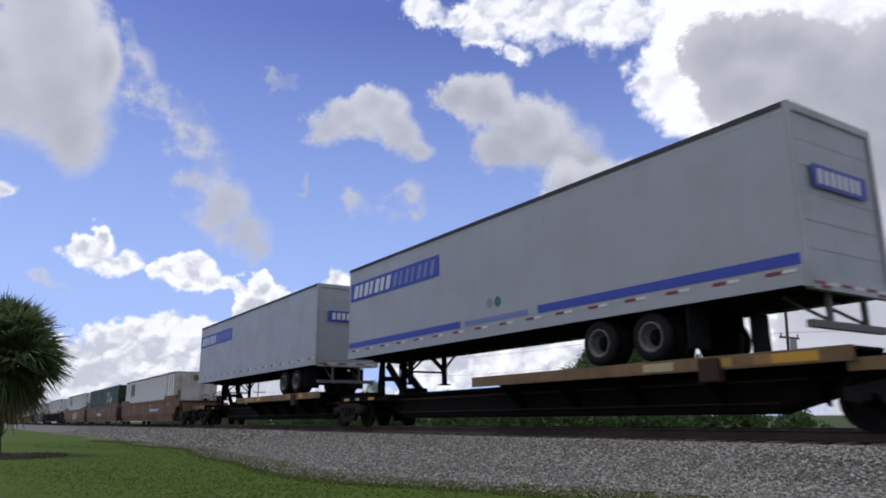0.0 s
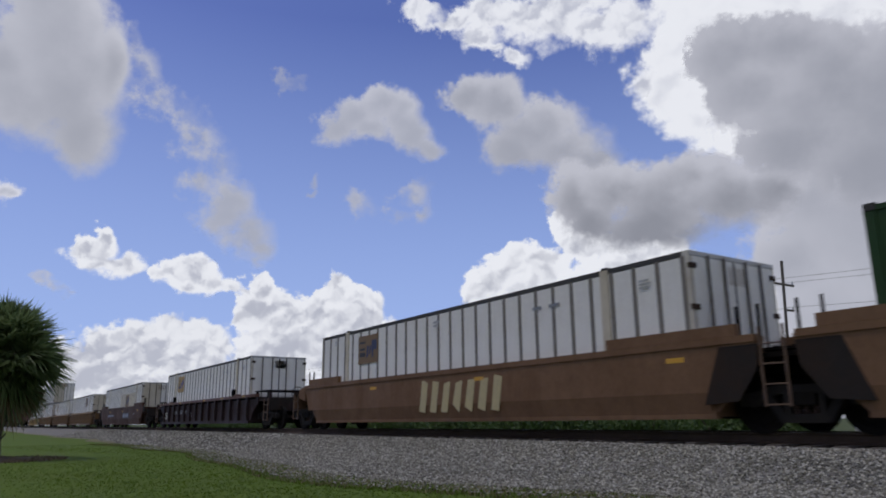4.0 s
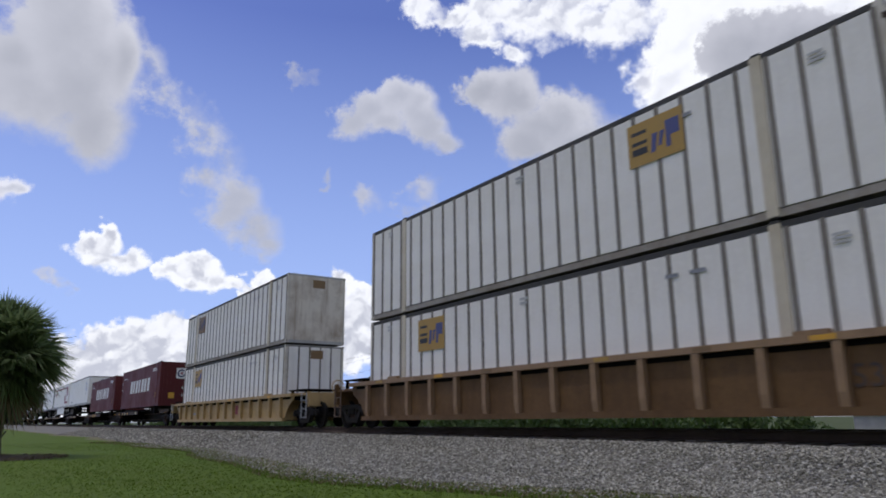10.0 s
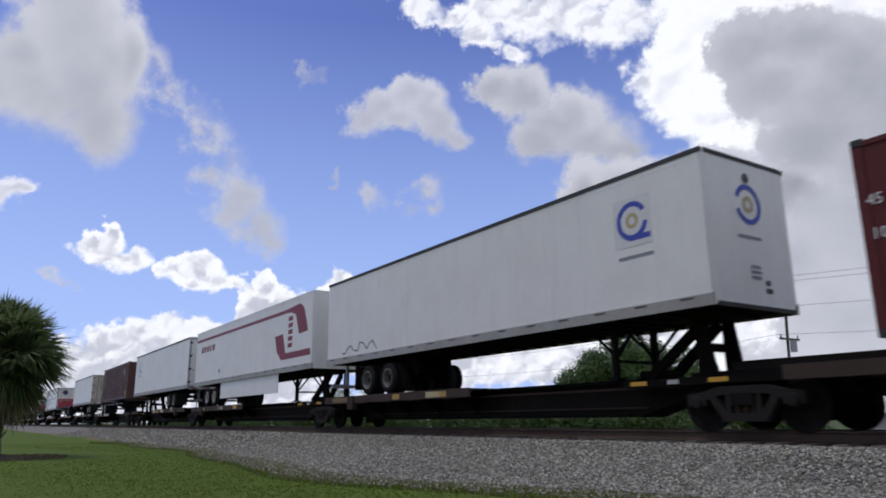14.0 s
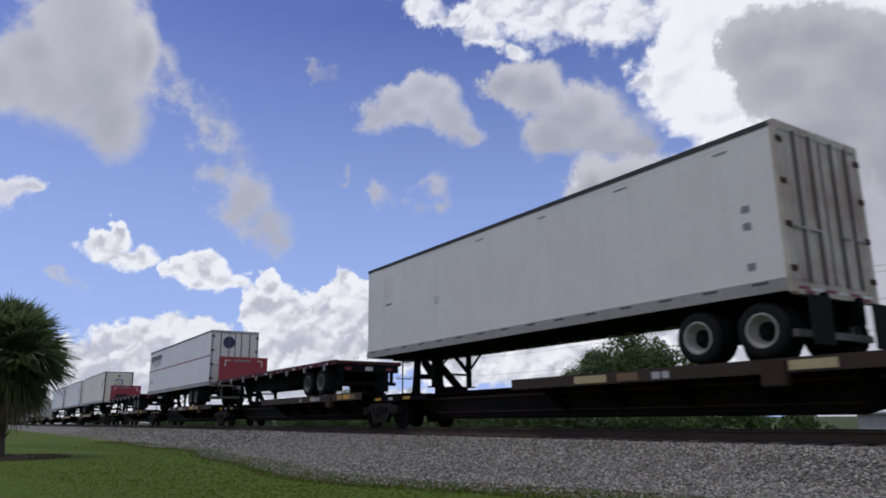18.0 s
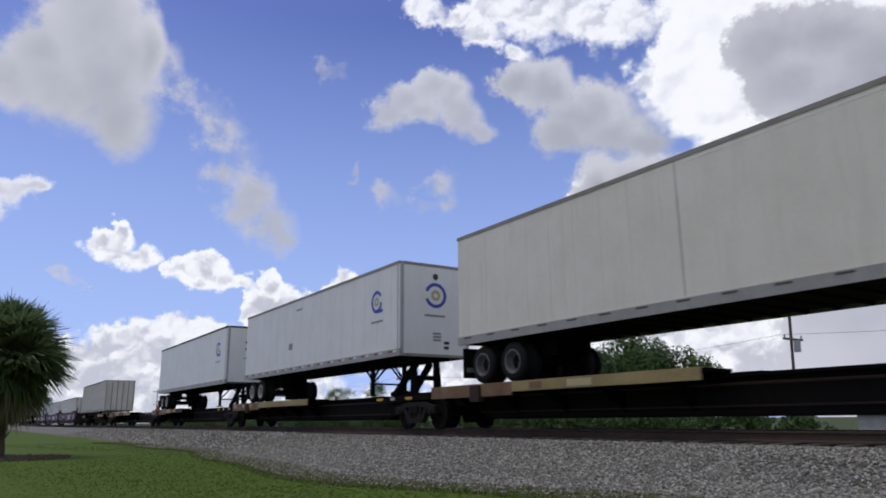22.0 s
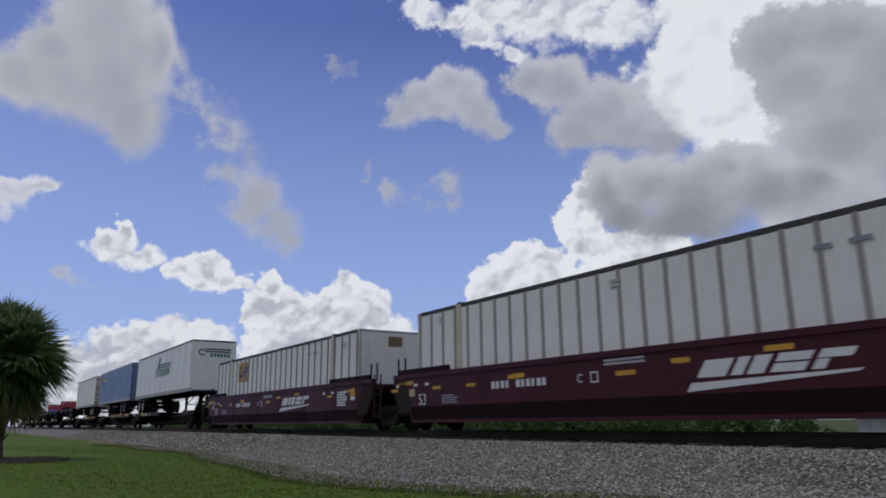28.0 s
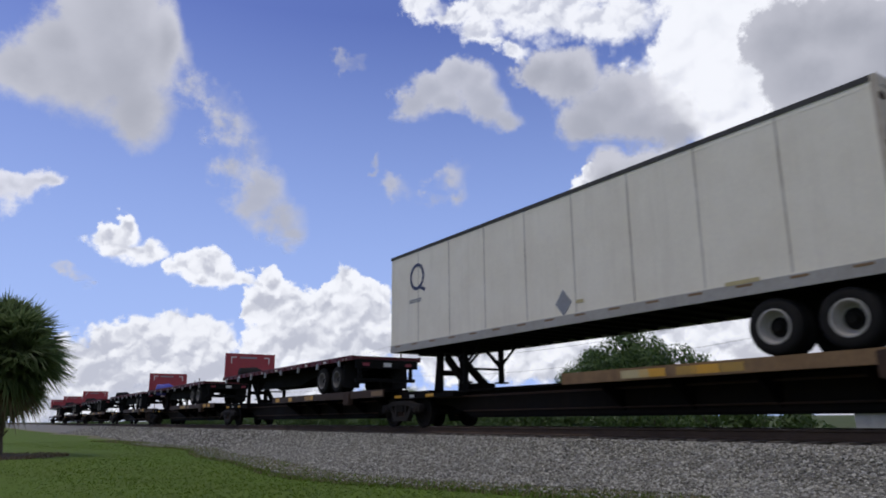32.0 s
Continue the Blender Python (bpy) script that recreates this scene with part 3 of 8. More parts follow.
def cabbage_palm(x, y, z, trunk_h, trunk_r, crown, fronds, seed, label, segs=22):
    r = random.Random(seed)
    palm = thing("palm_tree", label, "palm tree")
    palm.matrix_basis = pose(x, y, z)
    bm = bmesh.new()
    rings = []
    n = 14
    for k in range(13):
        t = k / 12
        rad = trunk_r * (1.25 - 0.35 * t + (0.12 if k == 0 else 0)) * (1 + 0.05 * (k % 2))
        rings.append([bm.verts.new((rad * (1 + 0.07 * r.uniform(-1, 1)) * math.cos(math.tau * i / n), rad * (1 + 0.07 * r.uniform(-1, 1)) * math.sin(math.tau * i / n), trunk_h * t))
                      for i in range(n)])
    for a, b in zip(rings, rings[1:]):
        for i in range(n):
            bm.faces.new((a[i], a[(i + 1) % n], b[(i + 1) % n], b[i]))
    bm.faces.new(rings[-1])
    part("trunk", bm, BARK, palm, "rough grey-brown trunk", True)
    boots = bmesh.new()
    for i in range(int(40 * trunk_h / 2)):
        a, h = r.uniform(0, math.tau), trunk_h * r.uniform(0.15, 1.0)
        rad = trunk_r * 1.05
        p = Vector((rad * math.cos(a), rad * math.sin(a), h))
        bar(boots, p, p + Vector((0.13 * math.cos(a), 0.13 * math.sin(a), 0.22)), 0.09, 0.03)
    part("leaf_base", boots, BARK, palm)["kind"] = "stuff"
    top = Vector((0, 0, trunk_h * 1.02))
    for mat, name, lo, hi, count in ((FROND, "crown", -62, 88, fronds), (DEADFROND, "dead_frond", -72, -45, max(3, fronds // 9))):
        verts, faces = [], []
        stalks = bmesh.new()
        for i in range(count):
            a = math.tau * (i * 0.381966 + r.uniform(-0.03, 0.03))
            e = radians(lo + (hi - lo) * ((i + 0.5) / count) + r.uniform(-14, 14))
            d = Vector((math.cos(a) * math.cos(e), math.sin(a) * math.cos(e), math.sin(e)))
            reach = crown * r.uniform(0.42, 0.58)
            tip = top + d * reach + Vector((0, 0, -0.10 * reach * math.cos(e)))
            rod(stalks, top + d * 0.05, tip, 0.014, 4)
            up = (Vector((0, 0, 1)) - d * d.z)
            up = up.normalized() if up.length > 0.1 else Vector((1, 0, 0))
            roll = r.uniform(-1.1, 1.1)
            up = up * math.cos(roll) + d.cross(up) * math.sin(roll)
            fan_leaf(verts, faces, tip, d, up, crown * r.uniform(0.5, 0.66), radians(r.uniform(200, 270)), segs, r)
        me = bpy.data.meshes.new(name)
        me.from_pydata(verts, [], faces)
        me.materials.append(mat)
        crown_ob = part(name, me, None, palm)
        crown_ob["kind"] = "stuff"
        part("stalk", stalks, mat, crown_ob)
    return palm


def leafy(name, clumps, leaf, count, material, parent, seed, r_jit=1.0):
    """Many small leaves over the shells of uneven clumps."""
    r = random.Random(seed)
    verts, faces = [], []
    total = sum(c[3] ** 2 for c in clumps)
    for cx, cy, cz, rad in clumps:
        for i in range(max(12, int(count * rad * rad / total))):
            d = Vector((r.gauss(0, 1), r.gauss(0, 1), r.gauss(0, 1) * 0.85)).normalized()
            p = Vector((cx, cy, cz)) + d * rad * (0.62 + 0.45 * r.random() ** 0.7) * (1 + 0.25 * noise.noise((d.x * 2 + cx, d.y * 2 + cy, d.z * 2 + cz)))
            n = (d + Vector((r.uniform(-0.7, 0.7), r.uniform(-0.7, 0.7), r.uniform(-0.3, 0.9)))).normalized()
            u = n.orthogonal().normalized()
            u = (u * math.cos(i) + n.cross(u) * math.sin(i)).normalized()
            v = n.cross(u)
            s = leaf * r.uniform(0.6, 1.3)
            b = len(verts)
            verts.extend([tuple(p - u * s), tuple(p + v * s * 0.45 + n * s * 0.12), tuple(p + u * s), tuple(p - v * s * 0.45 + n * s * 0.12)])
            faces.append((b, b + 1, b + 2, b + 3))
    me = bpy.data.meshes.new(name)
    me.from_pydata(verts, [], faces)
    me.materials.append(material)
    return part(name, me, None, parent)


def broad_tree(x, y, z, height, width, leaves, seed, label, leaf=0.16, material=TREELEAF, stem=0.22):
    r = random.Random(seed)
    tree = thing("tree", label, "tree")
    tree.matrix_basis = pose(x, y, z)
    bm = bmesh.new()
    clumps = []
    fork = height * 0.25
    rod(bm, (0, 0, -0.1), (0.1, 0, fork), stem, 9)
    for i in range(9):
        a = math.tau * i / 9 + r.uniform(-0.3, 0.3)
        reach = width * 0.5 * r.uniform(0.25, 0.75)
        top = Vector((math.cos(a) * reach, math.sin(a) * reach, height * r.uniform(0.42, 0.80)))
        mid = Vector((math.cos(a) * reach * 0.45, math.sin(a) * reach * 0.45, (fork + top.z) * 0.52))
        rod(bm, (0.1, 0, fork * 0.9), mid, stem * 0.45, 6)
        rod(bm, mid, top, stem * 0.22, 5)
        clumps.append((top.x, top.y, top.z, width * r.uniform(0.13, 0.21)))
        for k in range(3):
            b = a + r.uniform(-0.7, 0.7)
            q = mid + Vector((math.cos(b), math.sin(b), r.uniform(0.0, 0.9))) * width * r.uniform(0.12, 0.26)
            rod(bm, mid, q, stem * 0.12, 4)
            clumps.append((q.x, q.y, q.z, width * r.uniform(0.09, 0.17)))
    clumps.append((0, 0, height * 0.86, width * 0.15))
    part("trunk", bm, BARK, tree, "brown trunk with spreading limbs")
    leafy("crown", clumps, leaf, leaves, material, tree, seed + 1)
    return tree


def bush(x, y, z, height, width, leaves, seed, material=BUSHLEAF, leaf=0.10):
    r = random.Random(seed)
    shrub = thing("bush", "low leafy green bush in the grass beyond the track", "bush", "bushes beyond the track")
    shrub.matrix_basis = pose(x, y, z)
    bm = bmesh.new()
    clumps = []
    for i in range(7):
        a = r.uniform(0, math.tau)
        q = Vector((math.cos(a) * width * r.uniform(0.1, 0.4), math.sin(a) * width * r.uniform(0.1, 0.4), height * r.uniform(0.3, 0.75)))
        rod(bm, (0, 0, -0.05), q, 0.02, 4)
        clumps.append((q.x, q.y, q.z, min(height * 0.32, width * r.uniform(0.14, 0.26))))
    part("stem", bm, BARK, shrub)
    leafy("foliage", clumps, leaf, leaves, material, shrub, seed + 3)


cabbage_palm(-25.90, -11.18, GROUND + 0.08, 2.92, 0.22, 2.0, 215, 3, "cabbage palm with a dense round crown on the lawn", 38)
bm = bmesh.new()
rings = []
for k in range(7):
    q = k / 6
    rings.append([bm.verts.new((-25.6 + 2.0 * q * (1 + 0.15 * noise.noise((math.cos(a), math.sin(a), 5))) * math.cos(a), -10.75 + 1.6 * q * math.sin(a),
                                GROUND - 0.03 + 0.12 * math.cos(q * math.pi / 2) + 0.02 * rnd.random())) for a in (math.tau * i / 28 for i in range(28))])
for a, b in zip(rings, rings[1:]):
    for i in range(28):
        bm.faces.new((a[i], b[i], b[(i + 1) % 28], a[(i + 1) % 28]))
bmesh.ops.remove_doubles(bm, verts=bm.verts[:], dist=0.001)
tagged(part("mulch_bed", bm, MULCH, smooth=True), "low mound of brown mulch and dry leaves round the palm", "mulch bed", kind="stuff")



def mulch_spot(r):
    a, q = r.uniform(0, math.tau), r.random() ** 0.6
    return -25.6 + 2.1 * q * math.cos(a), -10.75 + 1.7 * q * math.sin(a)


grass("leaf_litter", 900, mulch_spot, 0.04, 0.12, DEADFROND, "dry brown palm leaf litter round the trunk", 24)
broad_tree(-33.2, 24.5, GROUND, 7.7, 7.6, 26000, 41, "leafy green tree with an uneven crown beyond the railway", 0.13)
broad_tree(-36.8, 25.0, GROUND, 6.0, 5.4, 12000, 43, "leafy green tree beyond the railway", 0.13)
broad_tree(-29.6, 25.5, GROUND, 5.6, 5.0, 10000, 44, "leafy green tree beyond the railway", 0.13)
broad_tree(-38.5, 26.0, GROUND, 4.3, 5.0, 3000, 47, "small leafy green tree beyond the railway", 0.15)
for i in range(90):
    x = -5 - 0.75 * i + rnd.uniform(-0.5, 0.5) if i < 66 else -54 - 6 * (i - 66) + rnd.uniform(-2, 2)
    if x > -12.5 or i % 4 == 1:
        continue
    bush(x, 8.8 + rnd.uniform(0, 3.5), GROUND, rnd.uniform(1.25, 1.8), rnd.uniform(2.0, 3.2), 900 if i < 66 else 400, 100 + i)
for i in range(34):
    bush(-22 - 3.6 * i + rnd.uniform(-1, 1), 15 + rnd.uniform(0, 5), GROUND, rnd.uniform(1.7, 2.3), rnd.uniform(3.5, 5.0), 700, 700 + i, BUSHLEAF, 0.16)
for i, (px, ph) in enumerate(((-77, 5.0), (-82, 5.4), (-89, 5.2), (-72, 4.2), (-85.5, 4.9), (-95, 4.8))):
    cabbage_palm(px, 29 + 2 * (i % 2), GROUND, ph - 1.2, 0.2, 1.9, 26, 60 + i, "cabbage palm in the distance beyond the railway", 12)
for i in range(14):
    broad_tree(-120 - i * 26 + rnd.uniform(-8, 8), 60 + rnd.uniform(-10, 40), GROUND, rnd.uniform(4, 7), rnd.uniform(8, 14), 700, 200 + i,
               "distant green tree on the skyline", 0.5)


# trees behind the camera, which close the place and show as dark patches in the gloss of the trailers
for i in range(16):
    broad_tree(-78 + i * 9.5 + rnd.uniform(-2, 2), -46 + rnd.uniform(-6, 5), GROUND, rnd.uniform(10, 14), rnd.uniform(11, 15), 1500, 400 + i,
               "tall leafy green tree across the lawn", 0.62, TREELEAF, 0.35)


# ---- poles, wires and the shed ----
def power_pole(x, y, height, arms, label, lean=0.0):
    pole = thing("utility_pole", label, "utility pole", "utility poles along the line")
    pole.matrix_basis = pose(x, y, GROUND, 0, lean)
    bm = rod(bmesh.new(), (0, 0, -0.3), (0, 0, height), 0.09, 10)
    part("pole", bm, POLEWOOD, pole, "weathered round wooden pole")
    for zz, half, off in arms:
        arm = part("crossarm", boxes((-0.06, 0.06, off - half, off + half, zz - 0.06, zz + 0.06)), POLEWOOD, pole)
        for s in (-1, 1):
            part("insulator", rod(bmesh.new(), (0, off + s * half * 0.9, zz + 0.06), (0, off + s * half * 0.9, zz + 0.26), 0.05, 8), GALV, arm)
    return pole


ARMS = [(9.2, 1.1, 0.0), (7.6, 0.45, 0.45), (5.7, 1.0, 0.2)]
PY = 30.0
poles = [(-25.3, 10.7), (-73, 10.2), (-122, 10.0), (-161.5, 10.1), (-205, 10.0), (22.5, 10.6)]
for px, h in poles:
    p = power_pole(px, PY, h, ARMS, "wooden utility pole with crossarms beyond the railway", 2.6 if px == -25.3 else 0.0)
    if px == -25.3:
        part("transformer", rod(bmesh.new(), (0.3, 0.1, 4.9), (0.3, 0.1, 5.6), 0.2, 12), GALV, p, "grey metal transformer can")
def tube(points, r, n=5):
    """One unbroken wire through the points."""
    bm = bmesh.new()
    rings = [[bm.verts.new(p + Vector((0, r * math.cos(math.tau * i / n), r * math.sin(math.tau * i / n)))) for i in range(n)] for p in points]
    for ra, rb in zip(rings, rings[1:]):
        for i in range(n):
            bm.faces.new((ra[i], ra[(i + 1) % n], rb[(i + 1) % n], rb[i]))
    bm.faces.new(rings[0][::-1])
    bm.faces.new(rings[-1])
    return bm


order = sorted(poles)
for zz, off in ((9.45, -1.0), (9.45, 1.0), (7.85, 0.85), (5.95, -0.7)):
    pts = []
    for (xa, ha), (xb, hb) in zip(order, order[1:]):
        pts += [Vector((xa + (xb - xa) * k / 10, PY + off, GROUND + zz - 0.9 * (1 - (2 * k / 10 - 1) ** 2) * (abs(xb - xa) / 48) ** 2)) for k in range(10 if xb != order[-1][0] else 11)]
    bm = tube(pts, 0.011)
    tagged(part("power_line", bm, WIRE), "black power cable strung between utility poles", "cable", "power cables")

shed = thing("shed", "low pale industrial shed beyond the railway", "shed")
shed.matrix_basis = pose(-24.5, 45, GROUND)
part("wall", boxes((-5, 22, 0, 0.25, 0, 1.15), (-5, 22, 9.75, 10, 0, 1.15), (-5, -4.75, 0.25, 9.75, 0, 1.15), (21.75, 22, 0.25, 9.75, 0, 1.15)), CONCRETE, shed, "pale grey wall")
bm = prism_y(bmesh.new(), [(-5.3, 1.15), (22.3, 1.15), (22.3, 1.3), (-5.3, 1.3)], -0.3, 10.3)
part("roof", bm, GALV, shed, "grey sheet metal roof")

# ---- sky ----
CLOUDS = []


def math_node(nt, op, a, b=None):
    n = nt.nodes.new("ShaderNodeMath")
    n.operation = op
    for i, v in enumerate((a, b)):
        if v is None:
            continue
        if isinstance(v, (int, float)):
            n.inputs[i].default_value = v
        else:
            nt.links.new(v, n.inputs[i])
    return n.outputs[0]


def vec_node(nt, op, a, b=None, out="Vector"):
    n = nt.nodes.new("ShaderNodeVectorMath")
    n.operation = op
    for i, v in enumerate((a, b)):
        if v is None:
            continue
        if isinstance(v, tuple):
            n.inputs[i].default_value = v
        else:
            nt.links.new(v, n.inputs[i])
    return n.outputs[out]


def soft_max(nt, a, b, width):
    n = nt.nodes.new("ShaderNodeMath")
    n.operation = "SMOOTH_MAX"
    nt.links.new(a, n.inputs[0])
    nt.links.new(b, n.inputs[1])
    n.inputs[2].default_value = width
    return n.outputs[0]


def smooth(nt, v, lo, hi):
    r = nt.nodes.new("ShaderNodeMapRange")
    r.interpolation_type = "SMOOTHSTEP"
    r.inputs["From Min"].default_value, r.inputs["From Max"].default_value = lo, hi
    nt.links.new(v, r.inputs["Value"])
    return r.outputs["Result"]


def noise_at(nt, where, scale, detail, rough=0.58):
    t = nt.nodes.new("ShaderNodeTexNoise")
    t.inputs["Scale"].default_value, t.inputs["Detail"].default_value, t.inputs["Roughness"].default_value = scale, detail, rough
    nt.links.new(where, t.inputs["Vector"])
    return t.outputs["Fac"], t.outputs["Color"]


def puffs_at(nt, where, scale):
    """Heaped round domes of several sizes, as on a cauliflower: 1 on a dome, 0 in the folds."""
    t = nt.nodes.new("ShaderNodeTexVoronoi")
    t.voronoi_dimensions, t.feature, t.normalize = "2D", "SMOOTH_F1", True
    for key, value in (("Scale", scale), ("Detail", 1.2), ("Roughness", 0.42), ("Lacunarity", 2.2), ("Smoothness", 0.35)):
        t.inputs[key].default_value = value
    nt.links.new(where, t.inputs["Vector"])
    return math_node(nt, "SUBTRACT", 1.0, t.outputs["Distance"])


def cloud_material(name, blobs, white, grey, soft, amp, scale, core, alpha, slope):
    """Puffs with ragged edges, thin at the rim and grey where they are thick."""
    m = bpy.data.materials.new(name)
    m.use_nodes = True
    nt = m.node_tree
    nt.nodes.clear()
    bright = white > 0.88
    co = nt.nodes.new("ShaderNodeTexCoord").outputs["Object"]
    sep = nt.nodes.new("ShaderNodeSeparateXYZ")
    nt.links.new(co, sep.inputs[0])
    u = math_node(nt, "MULTIPLY", math_node(nt, "DIVIDE", sep.outputs["X"], sep.outputs["Y"]), 12.573)
    v = math_node(nt, "MULTIPLY", math_node(nt, "DIVIDE", sep.outputs["Z"], sep.outputs["Y"]), 12.573)
    comb = nt.nodes.new("ShaderNodeCombineXYZ")
    nt.links.new(u, comb.inputs[0])
    nt.links.new(v, comb.inputs[1])
    comb.inputs[2].default_value = len(blobs) * 1.7 + blobs[0][0]
    flat = comb.outputs[0]
    broad, broad_c = noise_at(nt, flat, scale * 0.55, 3)
    curl, curl_c = noise_at(nt, flat, scale * 1.3, 10)
    fine, fine_c = noise_at(nt, flat, scale * 3.6, 8, 0.62)
    bent = flat
    for t, k in ((broad_c, 3.2 * amp), (curl_c, 2.6 * amp), (fine_c, 0.9 * amp)):
        shift = vec_node(nt, "SUBTRACT", t, (0.5, 0.5, 0.5))
        bent = vec_node(nt, "ADD", bent, vec_node(nt, "MULTIPLY", shift, (k / scale, k / scale, 0)))
    field = None
    for bx, by, rx, ry in blobs:
        d = vec_node(nt, "SUBTRACT", bent, (bx, by, 0))
        d = vec_node(nt, "MULTIPLY", d, (1 / rx, 1 / ry, 0))
        d = math_node(nt, "SUBTRACT", 1.0, vec_node(nt, "LENGTH", d, None, "Value"))
        field = d if field is None else soft_max(nt, field, d, 0.55)
    rough = math_node(nt, "MULTIPLY", math_node(nt, "SUBTRACT", curl, 0.5), amp * 3.0)
    grain = math_node(nt, "MULTIPLY", math_node(nt, "SUBTRACT", fine, 0.5), max(amp * 1.9, 0.5))
    dense = math_node(nt, "ADD", math_node(nt, "ADD", field, rough), grain)
    half = max(b[1] + b[3] for b in blobs)
    deep = min(b[1] - b[3] for b in blobs)
    under = nt.nodes.new("ShaderNodeMapRange")
    under.inputs["From Min"].default_value, under.inputs["From Max"].default_value = half * 0.6, deep * 0.7
    nt.links.new(v, under.inputs["Value"])
    under = under.outputs["Result"]
    if bright:
        dome = puffs_at(nt, bent, scale * 1.25)
        dense = math_node(nt, "ADD", dense, math_node(nt, "MULTIPLY", math_node(nt, "SUBTRACT", dome, 0.62), 0.75))
    # tops end sharply, undersides fade away
    rim = nt.nodes.new("ShaderNodeMapRange")
    rim.interpolation_type = "SMOOTHSTEP"
    rim.inputs["From Min"].default_value = -0.12 * soft
    nt.links.new(dense, rim.inputs["Value"])
    nt.links.new(math_node(nt, "ADD", math_node(nt, "MULTIPLY", under, soft * 0.7), soft * 0.7), rim.inputs["From Max"])
    cover = math_node(nt, "MULTIPLY", rim.outputs["Result"], alpha)
    if alpha < 0.8:
        veil = math_node(nt, "ADD", math_node(nt, "MULTIPLY", smooth(nt, curl, 0.38, 0.60), 0.75), 0.3)
        cover = math_node(nt, "MULTIPLY", cover, math_node(nt, "ADD", veil, math_node(nt, "MULTIPLY", under, 0.3)))
    body_of = math_node(nt, "ADD", math_node(nt, "MULTIPLY", smooth(nt, field, -0.2, 0.9), 0.45), math_node(nt, "MULTIPLY", field, 0.4))
    thick = math_node(nt, "SUBTRACT", body_of, math_node(nt, "MULTIPLY", v, slope))
    if bright:
        # the sides that face the sun are white, those turned away grey
        up = vec_node(nt, "ADD", bent, (-0.06 / scale, 0.15 / scale, 0))
        lit = math_node(nt, "MULTIPLY", math_node(nt, "SUBTRACT", puffs_at(nt, up, scale * 1.25), dome), 2.2)
        over = vec_node(nt, "ADD", bent, (-0.08 / scale, 0.24 / scale, 0))
        lit = math_node(nt, "ADD", lit, math_node(nt, "MULTIPLY", math_node(nt, "SUBTRACT", noise_at(nt, over, scale * 0.7, 3)[0], noise_at(nt, bent, scale * 0.7, 3)[0]), 3.0))
        fold = math_node(nt, "MULTIPLY", math_node(nt, "SUBTRACT", 0.66, dome), 0.7)
        relief = math_node(nt, "ADD", lit, fold)
    else:
        relief = math_node(nt, "ADD", math_node(nt, "MULTIPLY", math_node(nt, "SUBTRACT", broad, 0.5), -1.1), math_node(nt, "MULTIPLY", math_node(nt, "SUBTRACT", 0.5, curl), 0.5))
    body = smooth(nt, math_node(nt, "ADD", thick, relief), core[0] - 0.15, core[1])
    mix = nt.nodes.new("ShaderNodeMix")
    mix.data_type = "RGBA"
    nt.links.new(body, mix.inputs[0])
    mix.inputs[6].default_value = (white * 0.96, white * 0.98, white * (1.05 if bright else 1.12), 1)
    mix.inputs[7].default_value = (grey * 0.935, grey * 0.975, grey * 1.15, 1)
    em = nt.nodes.new("ShaderNodeEmission")
    nt.links.new(mix.outputs[2], em.inputs["Color"])
    clear = nt.nodes.new("ShaderNodeBsdfTransparent")
    ms = nt.nodes.new("ShaderNodeMixShader")
    nt.links.new(cover, ms.inputs[0])
    nt.links.new(clear.outputs[0], ms.inputs[1])
    nt.links.new(em.outputs[0], ms.inputs[2])
    out = nt.nodes.new("ShaderNodeOutputMaterial")
    nt.links.new(ms.outputs[0], out.inputs["Surface"])
    return m


def cloud(start, end, blobs, white, grey, soft, amp, scale, core, alpha=1.0, far=3000, slope=0.18):
    """A cloud on the far sky: bearing and height in degrees at the clip's start and end; puffs beside its middle."""
    m = cloud_material("cloud", blobs, white, grey, soft, amp, scale, core, alpha, slope)
    pad = 0.45
    x0, x1 = min(b[0] - b[2] for b in blobs) - pad, max(b[0] + b[2] for b in blobs) + pad
    y0, y1 = min(b[1] - b[3] for b in blobs) - pad, max(b[1] + b[3] for b in blobs) + pad
    bm = bmesh.new()
    n, k = 16, 12
    grid = [[bm.verts.new(Vector(((x0 + (x1 - x0) * i / n) / 12.573, 1, (y0 + (y1 - y0) * j / k) / 12.573)).normalized() * far) for i in range(n + 1)] for j in range(k + 1)]
    for j in range(k):
        for i in range(n):
            bm.faces.new((grid[j][i], grid[j][i + 1], grid[j + 1][i + 1], grid[j + 1][i]))
    ob = part("cloud", bm, m, None, "", True)
    tagged(ob, "drifting white and grey summer cloud", "cloud", "clouds", kind="structure")
    ob.visible_shadow = False
    CLOUDS.append((ob, [pose(*EYE, e, 0, -a) for a, e in (start, end)]))


